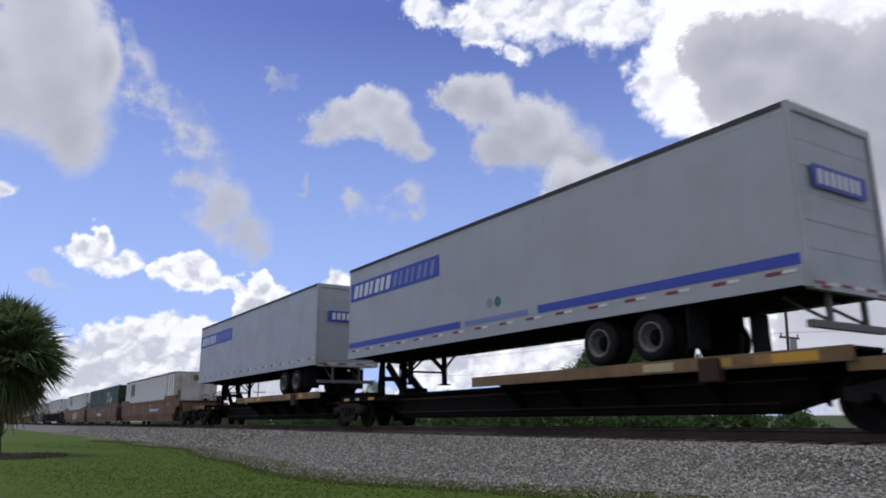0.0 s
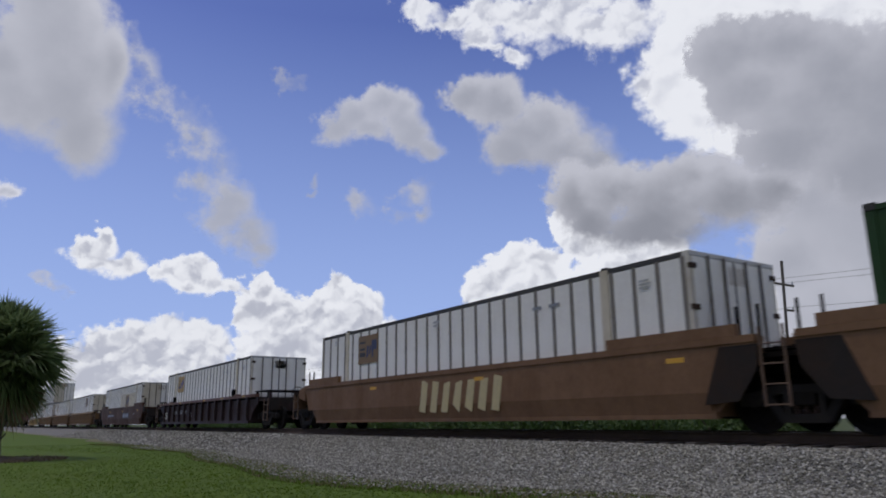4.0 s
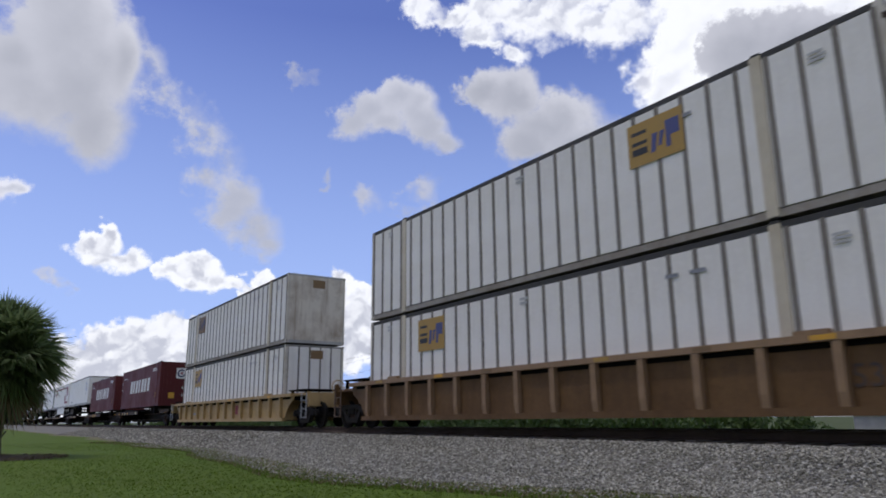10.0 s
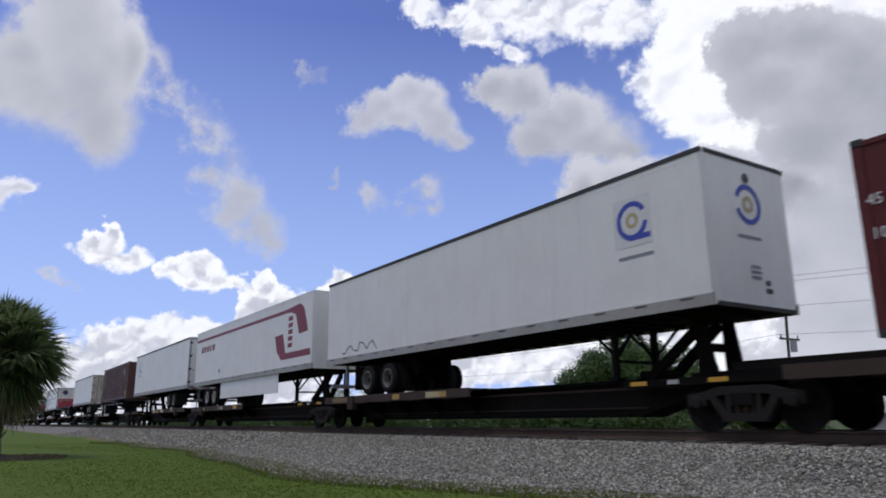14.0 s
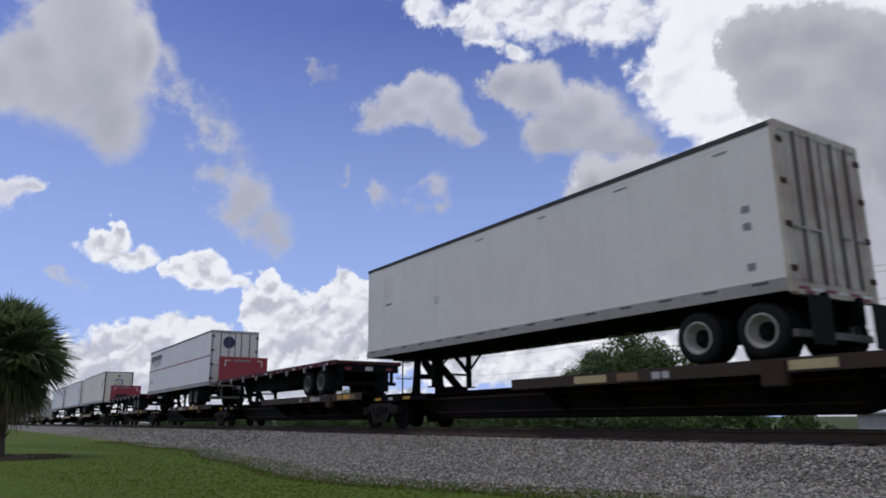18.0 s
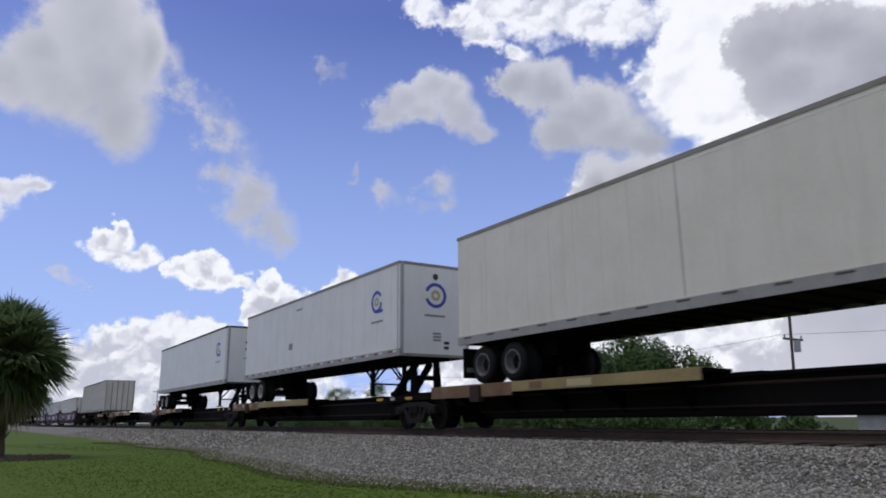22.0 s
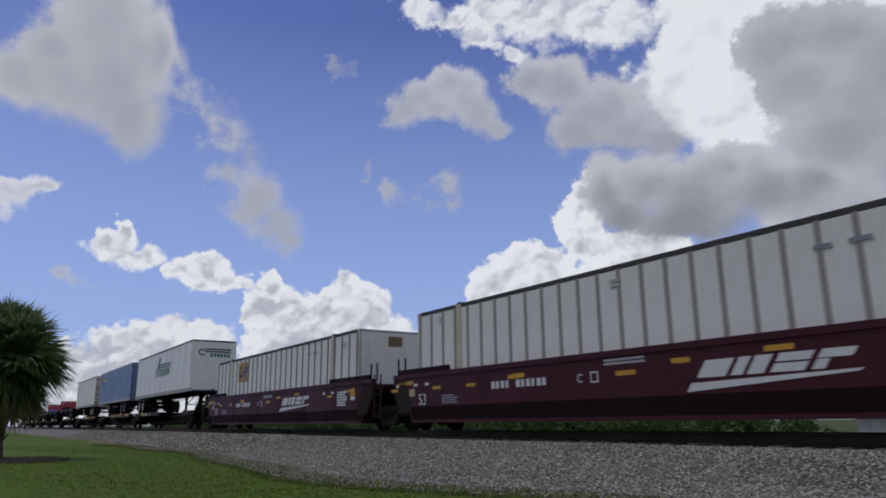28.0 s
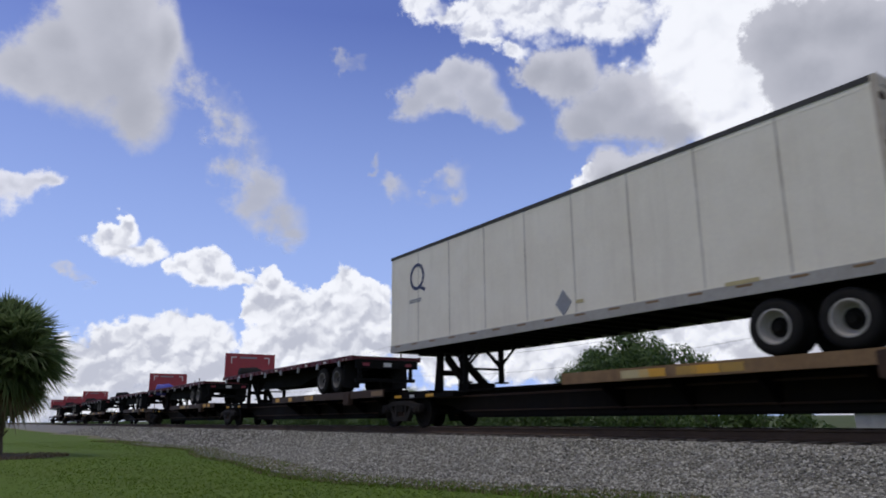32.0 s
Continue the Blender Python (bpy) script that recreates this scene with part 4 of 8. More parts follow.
# ---- clouds: each one drifts on the far sky ----
cloud((-87.71, 24.87), (-83.59, 27.22),
      ((-0.05, 0.41, 0.89, 1.13), (0.11, -0.32, 0.95, 1.08), (0.43, -1.04, 0.6, 0.71), (-0.45, -0.61, 0.86, 0.71), (-1.08, -0.67, 0.71, 0.54), (-0.33, 0.99, 0.75, 0.76), (0.73, 0.09, 0.29, 0.78), (-0.71, -0.17, 0.62, 0.69)),
      0.69, 0.47, 0.42, 0.15, 1.1, (0.0, 1.1), 1.0, 2900, 0.10)
cloud((-77.57, 20.48), (-74.96, 21.70),
      ((-1.0, 1.57, 0.21, 0.31), (-0.85, 1.11, 0.37, 0.46), (-0.5, 0.74, 0.43, 0.29), (-0.14, 0.53, 0.24, 0.37), (0.08, 0.15, 0.45, 0.48), (0.42, -0.23, 0.33, 0.49), (0.18, -0.64, 0.4, 0.34)),
      0.64, 0.52, 0.9, 0.42, 1.9, (0.4, 1.1), 0.72, 2930, 0.10)
cloud((-77.57, 20.48), (-74.96, 21.70),
      ((0.66, -0.86, 0.5, 0.44), (1.05, -1.4, 0.5, 0.42), (0.62, -1.15, 0.45, 0.38), (1.3, -1.62, 0.3, 0.3)),
      0.66, 0.52, 0.6, 0.26, 1.6, (0.2, 1.1), 0.92, 2935, 0.2)
cloud((-63.27, 23.30), (-55.84, 25.49),
      ((-0.68, -0.07, 0.46, 0.41), (-0.36, 0.1, 0.48, 0.42), (0.09, 0.31, 0.49, 0.4), (0.44, 0.06, 0.43, 0.49), (-0.05, -0.15, 0.49, 0.35), (0.62, -0.25, 0.46, 0.37), (0.93, -0.42, 0.36, 0.18)),
      0.69, 0.52, 0.5, 0.28, 1.6, (0.1, 1.0), 0.95, 2910, 0.25)
cloud((-49.42, 22.73), (-42.22, 24.25),
      ((-1.25, 0.65, 0.51, 0.37), (-0.66, 0.47, 0.62, 0.46), (-0.1, -0.04, 0.89, 0.51), (0.52, -0.37, 0.88, 0.61), (0.3, 0.13, 0.6, 0.41), (-0.41, -0.37, 0.7, 0.41), (0.95, -0.63, 0.5, 0.35)),
      0.65, 0.46, 0.45, 0.24, 1.5, (0.1, 1.0), 0.98, 2920, 0.25)
cloud((-61.50, 17.09), (-58.18, 18.34),
      ((-0.51, -0.09, 0.38, 0.3), (0.41, 0.21, 0.36, 0.32), (0.55, -0.17, 0.28, 0.26), (0.1, -0.2, 0.34, 0.16)),
      0.6, 0.5, 0.9, 0.42, 1.6, (0.5, 1.2), 0.72, 2940, 0.18)
cloud((-69.19, 22.55), (-63.53, 24.39),
      ((-0.27, 0.78, 0.28, 0.22), (0.2, -0.91, 0.17, 0.14)),
      0.55, 0.48, 0.8, 0.6, 1.6, (0.5, 1.2), 0.5, 2950, 0.18)
cloud((-83.04, 11.71), (-81.51, 12.68),
      ((-0.29, 0.09, 0.26, 0.18), (0.04, 0.23, 0.2, 0.29), (0.22, -0.12, 0.38, 0.22), (0.5, -0.06, 0.2, 0.17), (-0.07, -0.07, 0.33, 0.2)),
      1.03, 0.62, 0.4, 0.3, 2.0, (0.3, 1.3), 1.0, 3000, 0.18)
cloud((-76.62, 10.70), (-75.61, 11.11),
      ((-0.33, 0.09, 0.26, 0.21), (0.03, 0.17, 0.36, 0.28), (0.27, -0.06, 0.38, 0.23), (-0.08, -0.1, 0.34, 0.19), (0.6, -0.14, 0.28, 0.17), (-0.48, 0.01, 0.19, 0.14), (0.9, -0.2, 0.28, 0.14)),
      1.03, 0.62, 0.4, 0.3, 2.0, (0.3, 1.3), 1.0, 3010, 0.18)
cloud((-85.87, 9.64), (-84.43, 10.32),
      ((-0.14, 0.12, 0.18, 0.14), (0.03, -0.02, 0.19, 0.16), (0.17, -0.16, 0.13, 0.12)),
      0.64, 0.56, 0.8, 0.4, 2, (0.5, 1.2), 0.7, 3020, 0.18)
cloud((-66.80, 7.98), (-66.19, 8.35),
      ((-0.99, 0.45, 0.28, 0.29), (-1.05, 0.13, 0.38, 0.38), (-0.58, 0.09, 0.48, 0.35), (0.36, 0.4, 0.29, 0.41), (-0.0, 0.15, 0.53, 0.41), (0.7, 0.13, 0.5, 0.43), (0.3, -0.39, 1.18, 0.58), (1.09, -0.38, 0.66, 0.45), (-0.56, -0.49, 0.77, 0.57), (1.69, -0.62, 0.81, 0.43), (2.41, -0.76, 0.93, 0.5)),
      1.03, 0.6, 0.22, 0.26, 2.0, (0.1, 1.2), 1.0, 3100, 0.18)
cloud((-78.73, 4.30), (-78.50, 4.38),
      ((-1.14, -0.02, 0.4, 0.35), (-0.77, 0.21, 0.33, 0.35), (-0.32, 0.35, 0.36, 0.4), (0.1, 0.32, 0.44, 0.46), (0.63, 0.29, 0.5, 0.46), (-0.65, -0.19, 1.09, 0.53), (0.54, -0.36, 1.37, 0.72), (-1.67, -0.21, 0.7, 0.56), (1.72, -0.34, 1.58, 0.75), (-1.62, -0.67, 0.94, 0.5), (-0.11, -0.72, 1.76, 0.44), (1.94, -0.74, 2.55, 0.43), (4.16, -0.75, 2.3, 0.4)),
      1.0, 0.62, 0.4, 0.3, 2.0, (0.1, 1.0), 1.0, 3300, 0.18)
cloud((-50.41, 8.81), (-50.13, 8.90),
      ((-0.53, 0.46, 0.46, 0.5), (-0.12, 0.75, 0.45, 0.36), (0.37, 0.58, 0.49, 0.42), (-0.15, 0.0, 0.93, 0.59), (0.78, -0.07, 0.92, 0.64), (-0.76, -0.48, 0.79, 0.55), (1.56, 0.16, 0.76, 0.64), (2.21, -0.25, 0.94, 0.67), (0.36, -0.79, 1.73, 0.64), (3.15, -0.27, 1.2, 0.76), (1.02, 1.16, 0.43, 0.55), (1.21, 2.17, 0.25, 0.28), (1.05, 1.74, 0.33, 0.44), (2.07, 0.73, 0.95, 0.59), (1.89, -1.01, 1.68, 0.57)),
      1.04, 0.56, 0.2, 0.26, 1.7, (0.2, 1.5), 1.0, 3200, 0.15)
cloud((-39.02, 16.20), (-35.64, 16.71),
      ((-0.84, 0.33, 0.78, 0.6), (0.07, 0.09, 1.15, 0.74), (1.05, 0.08, 0.85, 0.67), (-0.24, -0.36, 1.17, 0.44), (0.55, 0.42, 0.79, 0.41), (-1.47, 0.29, 0.54, 0.67), (-1.19, -0.13, 0.57, 0.49), (1.65, 0.11, 0.66, 0.55)),
      0.64, 0.345, 0.45, 0.2, 1.5, (0.0, 1.05), 1.0, 2850, 0.6)
cloud((-28.74, 24.32), (-24.06, 24.35),
      ((-1.05, 0.56, 0.51, 0.53), (-0.75, 0.53, 0.66, 0.55), (-0.1, 0.5, 0.78, 0.47), (0.55, 0.05, 0.71, 0.59), (-0.67, -0.12, 0.81, 0.67), (0.33, -0.51, 1.12, 0.78), (1.06, -0.83, 0.92, 1.11), (-0.13, -1.04, 0.94, 0.59), (0.91, -1.58, 1.01, 0.83), (1.66, -0.54, 0.94, 1.24)),
      0.60, 0.42, 0.28, 0.2, 1.7, (0.0, 1.15), 1.0, 2800, 0.1)
cloud((-28.77, 27.10), (-28.36, 27.16),
      ((-1.21, 0.3, 0.84, 0.8), (-1.54, -0.44, 0.61, 0.74), (-0.34, 0.52, 1.46, 0.77), (0.93, 0.1, 1.4, 0.73), (-0.83, -1.34, 0.83, 0.61), (-1.31, -0.96, 0.66, 0.43), (0.08, -0.63, 1.14, 0.96), (-0.46, -0.41, 0.88, 0.98)),
      1.03, 0.66, 0.35, 0.22, 1.1, (0.5, 2.2), 1.0, 3260, 0.0)
cloud((-25.97, 13.78), (-25.60, 13.88),
      ((0.13, -0.19, 1.39, 1.82), (0.88, 1.13, 1.2, 1.93), (-0.49, 0.43, 0.84, 0.89), (-0.2, -1.56, 1.81, 1.32), (-0.96, -0.68, 0.79, 0.82), (-0.01, 1.14, 1.16, 0.96), (-1.71, -1.91, 1.38, 0.85), (-2.66, -2.24, 1.49, 0.68), (0.4, -2.5, 2.2, 1.3)),
      0.66, 0.47, 0.3, 0.18, 1.1, (0.1, 1.3), 1.0, 3250, -0.06)
cloud((-49.06, 30.83), (-49.24, 31.09),
      ((-1.79, 0.39, 0.44, 0.16), (-1.23, 0.2, 0.52, 0.2), (-0.72, -0.15, 0.38, 0.28), (-0.46, 0.22, 0.62, 0.33), (0.28, 0.07, 0.79, 0.42), (1.02, -0.26, 0.7, 0.36), (0.66, 0.31, 1.1, 0.39), (1.66, -0.13, 0.6, 0.51), (-0.12, -0.5, 0.25, 0.13), (1.85, -1.05, 0.24, 0.3), (-0.49, -0.4, 0.19, 0.13)),
      1.03, 0.66, 0.6, 0.34, 1.6, (0.4, 1.3), 0.97, 3030, 0.18)
cloud((-91.39, 15.05), (-88.54, 16.21),
      ((-0.07, -0.01, 0.42, 0.28), (0.17, 0.07, 0.32, 0.23), (0.32, 0.01, 0.17, 0.15), (-0.4, -0.11, 0.41, 0.33)),
      0.85, 0.62, 0.5, 0.4, 1.6, (0.4, 1.1), 1.0, 2960, 0.18)


def cloud_field():
    """Broken glowing cloud added over the unseen sky behind and above the camera, as neutral fill light."""
    m = bpy.data.materials.new("broken_fill_cloud")
    m.use_nodes = True
    nt = m.node_tree
    nt.nodes.clear()
    co = nt.nodes.new("ShaderNodeTexCoord").outputs["Object"]
    t = nt.nodes.new("ShaderNodeTexNoise")
    t.inputs["Scale"].default_value, t.inputs["Detail"].default_value, t.inputs["Roughness"].default_value = 0.0011, 8, 0.6
    nt.links.new(co, t.inputs["Vector"])
    cover = smooth(nt, t.outputs["Fac"], 0.42, 0.54)
    body = smooth(nt, t.outputs["Fac"], 0.56, 0.72)
    mix = nt.nodes.new("ShaderNodeMix")
    mix.data_type = "RGBA"
    nt.links.new(body, mix.inputs[0])
    mix.inputs[6].default_value, mix.inputs[7].default_value = (0.66, 0.66, 0.65, 1), (0.36, 0.36, 0.37, 1)
    em = nt.nodes.new("ShaderNodeEmission")
    nt.links.new(mix.outputs[2], em.inputs["Color"])
    clear = nt.nodes.new("ShaderNodeBsdfTransparent")
    ms = nt.nodes.new("ShaderNodeMixShader")
    nt.links.new(cover, ms.inputs[0])
    nt.links.new(clear.outputs[0], ms.inputs[1])
    nt.links.new(em.outputs[0], ms.inputs[2])
    out = nt.nodes.new("ShaderNodeOutputMaterial")
    nt.links.new(ms.outputs[0], out.inputs["Surface"])
    bm = bmesh.new()
    rows = []
    for j in range(13):
        e = radians(4 + 86 * j / 12)
        rows.append([bm.verts.new((3400 * math.cos(e) * math.sin(radians(a)), 3400 * math.cos(e) * math.cos(radians(a)), 3400 * math.sin(e)))
                     for a in (2 + 246 * i / 40 for i in range(41))])
    for a, b in zip(rows, rows[1:]):
        for i in range(40):
            bm.faces.new((a[i], a[i + 1], b[i + 1], b[i]))
    bmesh.ops.remove_doubles(bm, verts=bm.verts[:], dist=0.5)
    ob = part("backdrop_clouds", bm, m)
    ob.visible_shadow = False
    tagged(ob, "broken white cloud over the rest of the sky", "cloud", kind="structure")


cloud_field()

# ---- the train: every unit is placed by the spot of its leading end at the start ----
RIDERS = []


def ride(ob, s, z=0.0):
    """Puts a thing on the train: s metres along the line at the start."""
    ob.matrix_basis = pose(s, 0, z)
    RIDERS.append((ob, s, z))
    return ob


# -- trucks --
def wheel_mesh(r=0.42):
    return lathe_y(bmesh.new(), [(-0.07, 0.1), (-0.07, r - 0.08), (-0.065, r), (0.04, r + 0.005), (0.05, r + 0.03), (0.075, r + 0.03), (0.075, r - 0.07), (0.03, r - 0.1), (0.03, 0.12), (0.08, 0.1)], 24)


def side_frame_mesh():
    """A cast frame: a top chord, two slanting legs, a spring seat and round axle boxes."""
    bm = bmesh.new()
    top = [(-1.12, 0.50), (-1.10, 0.62), (-0.75, 0.66), (-0.45, 0.74), (0.45, 0.74), (0.75, 0.66), (1.10, 0.62), (1.12, 0.50), (0.70, 0.52), (0.42, 0.60), (-0.42, 0.60), (-0.70, 0.52)]
    prism_y(bm, top[::-1], -0.08, 0.08)
    for s in (-1, 1):
        prism_y(bm, [(s * 0.70, 0.60), (s * 0.54, 0.60), (s * 0.26, 0.20), (s * 0.40, 0.16)], -0.075, 0.075)
        prism_y(bm, [(s * 0.33, 0.60), (s * 0.24, 0.60), (s * 0.24, 0.28), (s * 0.33, 0.28)], -0.07, 0.07)
        box(bm, s * 0.72, s * 1.10, -0.085, 0.085, 0.42, 0.56)
    prism_y(bm, [(-0.42, 0.15), (0.42, 0.15), (0.34, 0.29), (-0.34, 0.29)], -0.085, 0.085)
    return bm


def spring_mesh():
    bm = bmesh.new()
    for x in (-0.15, 0, 0.15):
        lathe = [(0.28 + 0.025 * k, 0.06 if k % 2 else 0.045) for k in range(8)]
        rings = [[bm.verts.new((x + r * math.cos(math.tau * i / 8), r * math.sin(math.tau * i / 8), z)) for i in range(8)] for z, r in lathe]
        for a, b in zip(rings, rings[1:]):
            for i in range(8):
                bm.faces.new((a[i], a[(i + 1) % 8], b[(i + 1) % 8], b[i]))
    return bm


def add_truck(car, x, wheel=0.42, base=0.89):
    """Two wheelsets, side frames and a bolster under a car."""
    frame_me = shared("side_frame", side_frame_mesh, FRAME)
    wheel_me = shared(("wheel", wheel), lambda: wheel_mesh(wheel), TRUCK)
    axle_me = shared("axle", lambda: rod(bmesh.new(), (0, -1.0, 0), (0, 1.0, 0), 0.075, 10), TRUCK)
    cap_me = shared("bearing_cap", lambda: lathe_y(bmesh.new(), [(-0.13, 0.05), (-0.13, 0.085), (-0.1, 0.11), (0.06, 0.11)], 14), FRAME)
    bolster_me = shared("bolster", lambda: boxes((-0.2, 0.2, -1.12, 1.12, 0.42, 0.62), (-0.3, 0.3, -0.35, 0.35, 0.60, 0.78)), TRUCK)
    spring_me = shared("spring", spring_mesh, RUSTY)
    for s in (-1, 1):
        fr = put("side_frame", frame_me, car, x, s * 1.02, 0, label="cast steel truck side frame")
        put("spring", spring_me, fr)
    for k in (-1, 1):
        put("axle", axle_me, car, x + k * base, 0, wheel)
        for s in (-1, 1):
            put("wheel", wheel_me, car, x + k * base, s * 0.76, wheel, 0, 0, 0 if s > 0 else 180)
            put("bearing_cap", cap_me, car, x + k * base, s * 1.02, wheel + 0.06, 0, 0, 0 if s < 0 else 180)
    put("bolster", bolster_me, car, x)


def add_coupler(car, x, way):
    key = ("coupler", way)
    me = shared(key, lambda: boxes((0, way * 0.9, -0.10, 0.10, 0.72, 0.92), (way * 0.85, way * 1.15, -0.17, 0.14, 0.68, 0.98)), RUSTY)
    put("coupler", me, car, x, 0, 0)
    hose = shared(("brake_hose", way), lambda: rod(rod(bmesh.new(), (way * 0.3, -0.3, 0.75), (way * 0.7, -0.32, 0.42), 0.025, 6), (way * 0.7, -0.32, 0.42), (way * 1.1, -0.3, 0.5), 0.025, 6), RUBBER)
    put("brake_hose", hose, car, x, 0, 0)


# -- spine cars --
def spine_car(s, a, b, wheel_end, deck, edge, trucks=(True, False), ends=(False, False), hitch=True, label="", marks=None, span=(0.54, -8.9), stands=(), mixed_edge=False, hitch_at=1.2):
    """One platform of an articulated spine car: truck centres at a (ahead) and b (behind) on the train; deck: height of the wheel decks."""
    car = thing("spine_car", label or "black articulated spine railcar platform with worn yellow-brown deck edges", "railcar", "platforms of the train")
    A, B = a - s, b - s
    top = deck - 0.02
    low = 0.24
    crest = 1.20 if stands else 0.98
    bm = prism_y(bmesh.new(), [(A + 0.6, 0.66), (A + 0.6, crest), (B - 0.6, crest), (B - 0.6, 0.66), (B + 1.6, 0.60), (B + 2.9, low), (A - 2.9, low), (A - 1.6, 0.60)][::-1], -0.42, 0.42)
    part("centre_sill", bm, SILL, car, "deep black centre sill")
    bm = boxes((A - 2.6, B + 2.6, -0.62, 0.62, 0.93, 0.99), (A - 3.0, B + 3.0, -0.60, 0.60, low, low + 0.05))
    part("sill_flange", bm, SPINE, car)
    d0, d1 = span
    h = B + hitch_at if wheel_end > 0 else A - hitch_at
    for y in (-1, 1):
        dk = part("wheel_deck", boxes((d0, d1, y * 0.45, y * 1.30, top - 0.05, top)), SPINE, car, "steel wheel deck")
        runs = ((1.0, edge),) if not mixed_edge else ((0.40, edge), (1.0, EDGEYELLOW)) if mixed_edge == 1 else ((0.48, edge), (0.67, EDGEYELLOW), (1.0, EDGEBROWN)) if mixed_edge == 3 else ((0.32, edge), (0.52, EDGEYELLOW), (0.73, EDGEBROWN), (1.0, EDGEYELLOW))
        at = 0.0
        for stop, paint in runs:
            xa, xb = d1 + (d0 - d1) * at, d1 + (d0 - d1) * stop
            ya, yb = (1.30, 1.36) if y > 0 else (-1.36, -1.30)
            deep = 0.30 if mixed_edge and at == 0 else 0.22
            part("deck_edge", rounded(xa, xb - 0.004, ya, yb, top - deep, top + 0.015, 0.008), paint, dk, "worn painted deck edge")
            at = stop
        # added black plate that fills the gap under the deck to keep it dark
        part("deck_web", boxes((d0 - 0.02, d1 + 0.02, y * 0.43, y * 0.50, 0.90, top - 0.052)), SPINE, dk)
        n = 5
        for i in range(n):
            x = d1 + (d0 - d1) * (i + 0.5) / n
            br = prism_x(bmesh.new(), [(y * 0.42, 0.35), (y * 0.42, top - 0.05), (y * 1.28, top - 0.05), (y * 1.28, top - 0.16)], x - 0.03, x + 0.03)
            part("bracket", br, SPINE, dk)
    # worn patches and a jacking pad on the near edge
    r = random.Random(int(abs(s)))
    for i in range(5 if not mixed_edge else 2):
        x = d1 + (d0 - d1) * r.uniform(0.04, 0.92)
        mark(car, r.choice((MARKORANGE, MARKGOLD, MARKPALE, MARKBROWN)), rect(x, x + r.uniform(0.3, 0.8), top - 0.18, top - 0.03), -1.364, name="reflective_patch")
    pad = (d0 + d1) / 2 + wheel_end * 2.3
    part("jacking_pad", rounded(pad - 0.22, pad + 0.22, -1.42, -1.24, top - 0.42, top - 0.02, 0.02), RUSTY, car, "rusty side bracket")
    if marks:
        x, count, num = marks
        word_bars(car, MARKFAINT, d1 + x, top - 0.18, -1.366, 0.24 * count, 0.13, count, 0, 0.8, "faded pale marking blocks")
        if num:
            letters("53", car, MARKWHITE, d1 + num, -1.368, top - 0.19, 0.15)
    for x, z in stands:
        for y in (-1.22, 1.22):
            part("pedestal", boxes((x - 0.12, x + 0.12, y - 0.1, y + 0.1, 0.80, z)), SPINE, car, "container pedestal")
        part("cross_bolster", boxes((x - 0.1, x + 0.1, -1.2, 1.2, 0.80, 0.95)), SPINE, car)
    if hitch is not None:
        add_hitch(car, h, 1.0, 2.14 if hitch else 1.80, wheel_end, SPINE if hitch else HITCHRED)
    # low side beams by the hitch end, hand brake gear and pipes
    far = h - wheel_end * 0.2
    part("step_beam", boxes((far - 1.7, far + 1.7, -1.0, 1.0, 0.80, 0.92)), SPINE, car)
    for k in range(3):
        mark(car, (MARKORANGE, MARKFAINT, MARKORANGE)[k], rect(far - 1.5 + k * 0.9, far - 1.1 + k * 0.9 - 0.15 * (k % 2), 0.83, 0.91), -1.003, name="reflective_patch")
    part("pipe", rod(rod(bmesh.new(), (A - 1.5, -0.66, 0.80), (B + 1.5, -0.66, 0.80), 0.025, 6), (A - 2.5, -0.5, 0.42), (B + 2.5, -0.5, 0.42), 0.02, 6), RUSTY, car)
    if trucks[0]:
        add_truck(car, A)
    if trucks[1]:
        add_truck(car, B)
    for flag, x, way in ((ends[0], A, 1), (ends[1], B, -1)):
        part("end_platform", boxes((x - way * 0.9, x + way * 1.5, -1.25, 1.25, 0.93, 1.02)) if flag else boxes((x - way * 1.2, x + way * 0.5, -0.8, 0.8, 0.93, 1.02)), SPINE, car)
        if flag:
            part("end_edge", boxes((x - way * 0.9, x + way * 1.5, -1.29, -1.25, 0.84, 1.03)), edge, car)
            add_coupler(car, x + way * 1.2, way)
            add_ladder(car, x + way * 1.05, -1.3, 0.25, 1.0)
            part("brake_wheel", brake_wheel_shape(x + way * 1.3, 1.55), RUSTY, car, "round spoked hand brake wheel")
            part("brake_post", boxes((x + way * 1.25, x + way * 1.35, 0.0, 0.12, 1.0, 1.55)), RUSTY, car)
    return ride(car, s)


def add_hitch(car, x, z0, z1, way, material):
    """A trailer hitch stand: two slanting legs, a brace and a head plate."""
    bm = bmesh.new()
    for y in (-0.42, 0.42):
        prism_y(bm, [(x - way * 0.28, z0), (x + way * 0.08, z0), (x + way * 0.10, z1 - 0.06), (x - way * 0.12, z1 - 0.06)], y - 0.05, y + 0.05)
        bar(bm, (x + way * 1.35, y * 0.8, z0), (x + way * 0.08, y * 0.6, z1 - 0.16), 0.13, 0.19)
    box(bm, x - 0.06, x + 0.06, -0.40, 0.40, z0 + 0.45, z0 + 0.60)
    h = part("hitch", bm, material, car, "steel trailer hitch stand")
    part("head_plate", rounded(x - 0.38, x + 0.38, -0.50, 0.50, z1 - 0.07, z1, 0.02), material, h)
    part("knee_plate", rounded(x + way * 1.0, x + way * 1.7, -0.3, 0.3, z0, z0 + 0.16, 0.03), material, h)


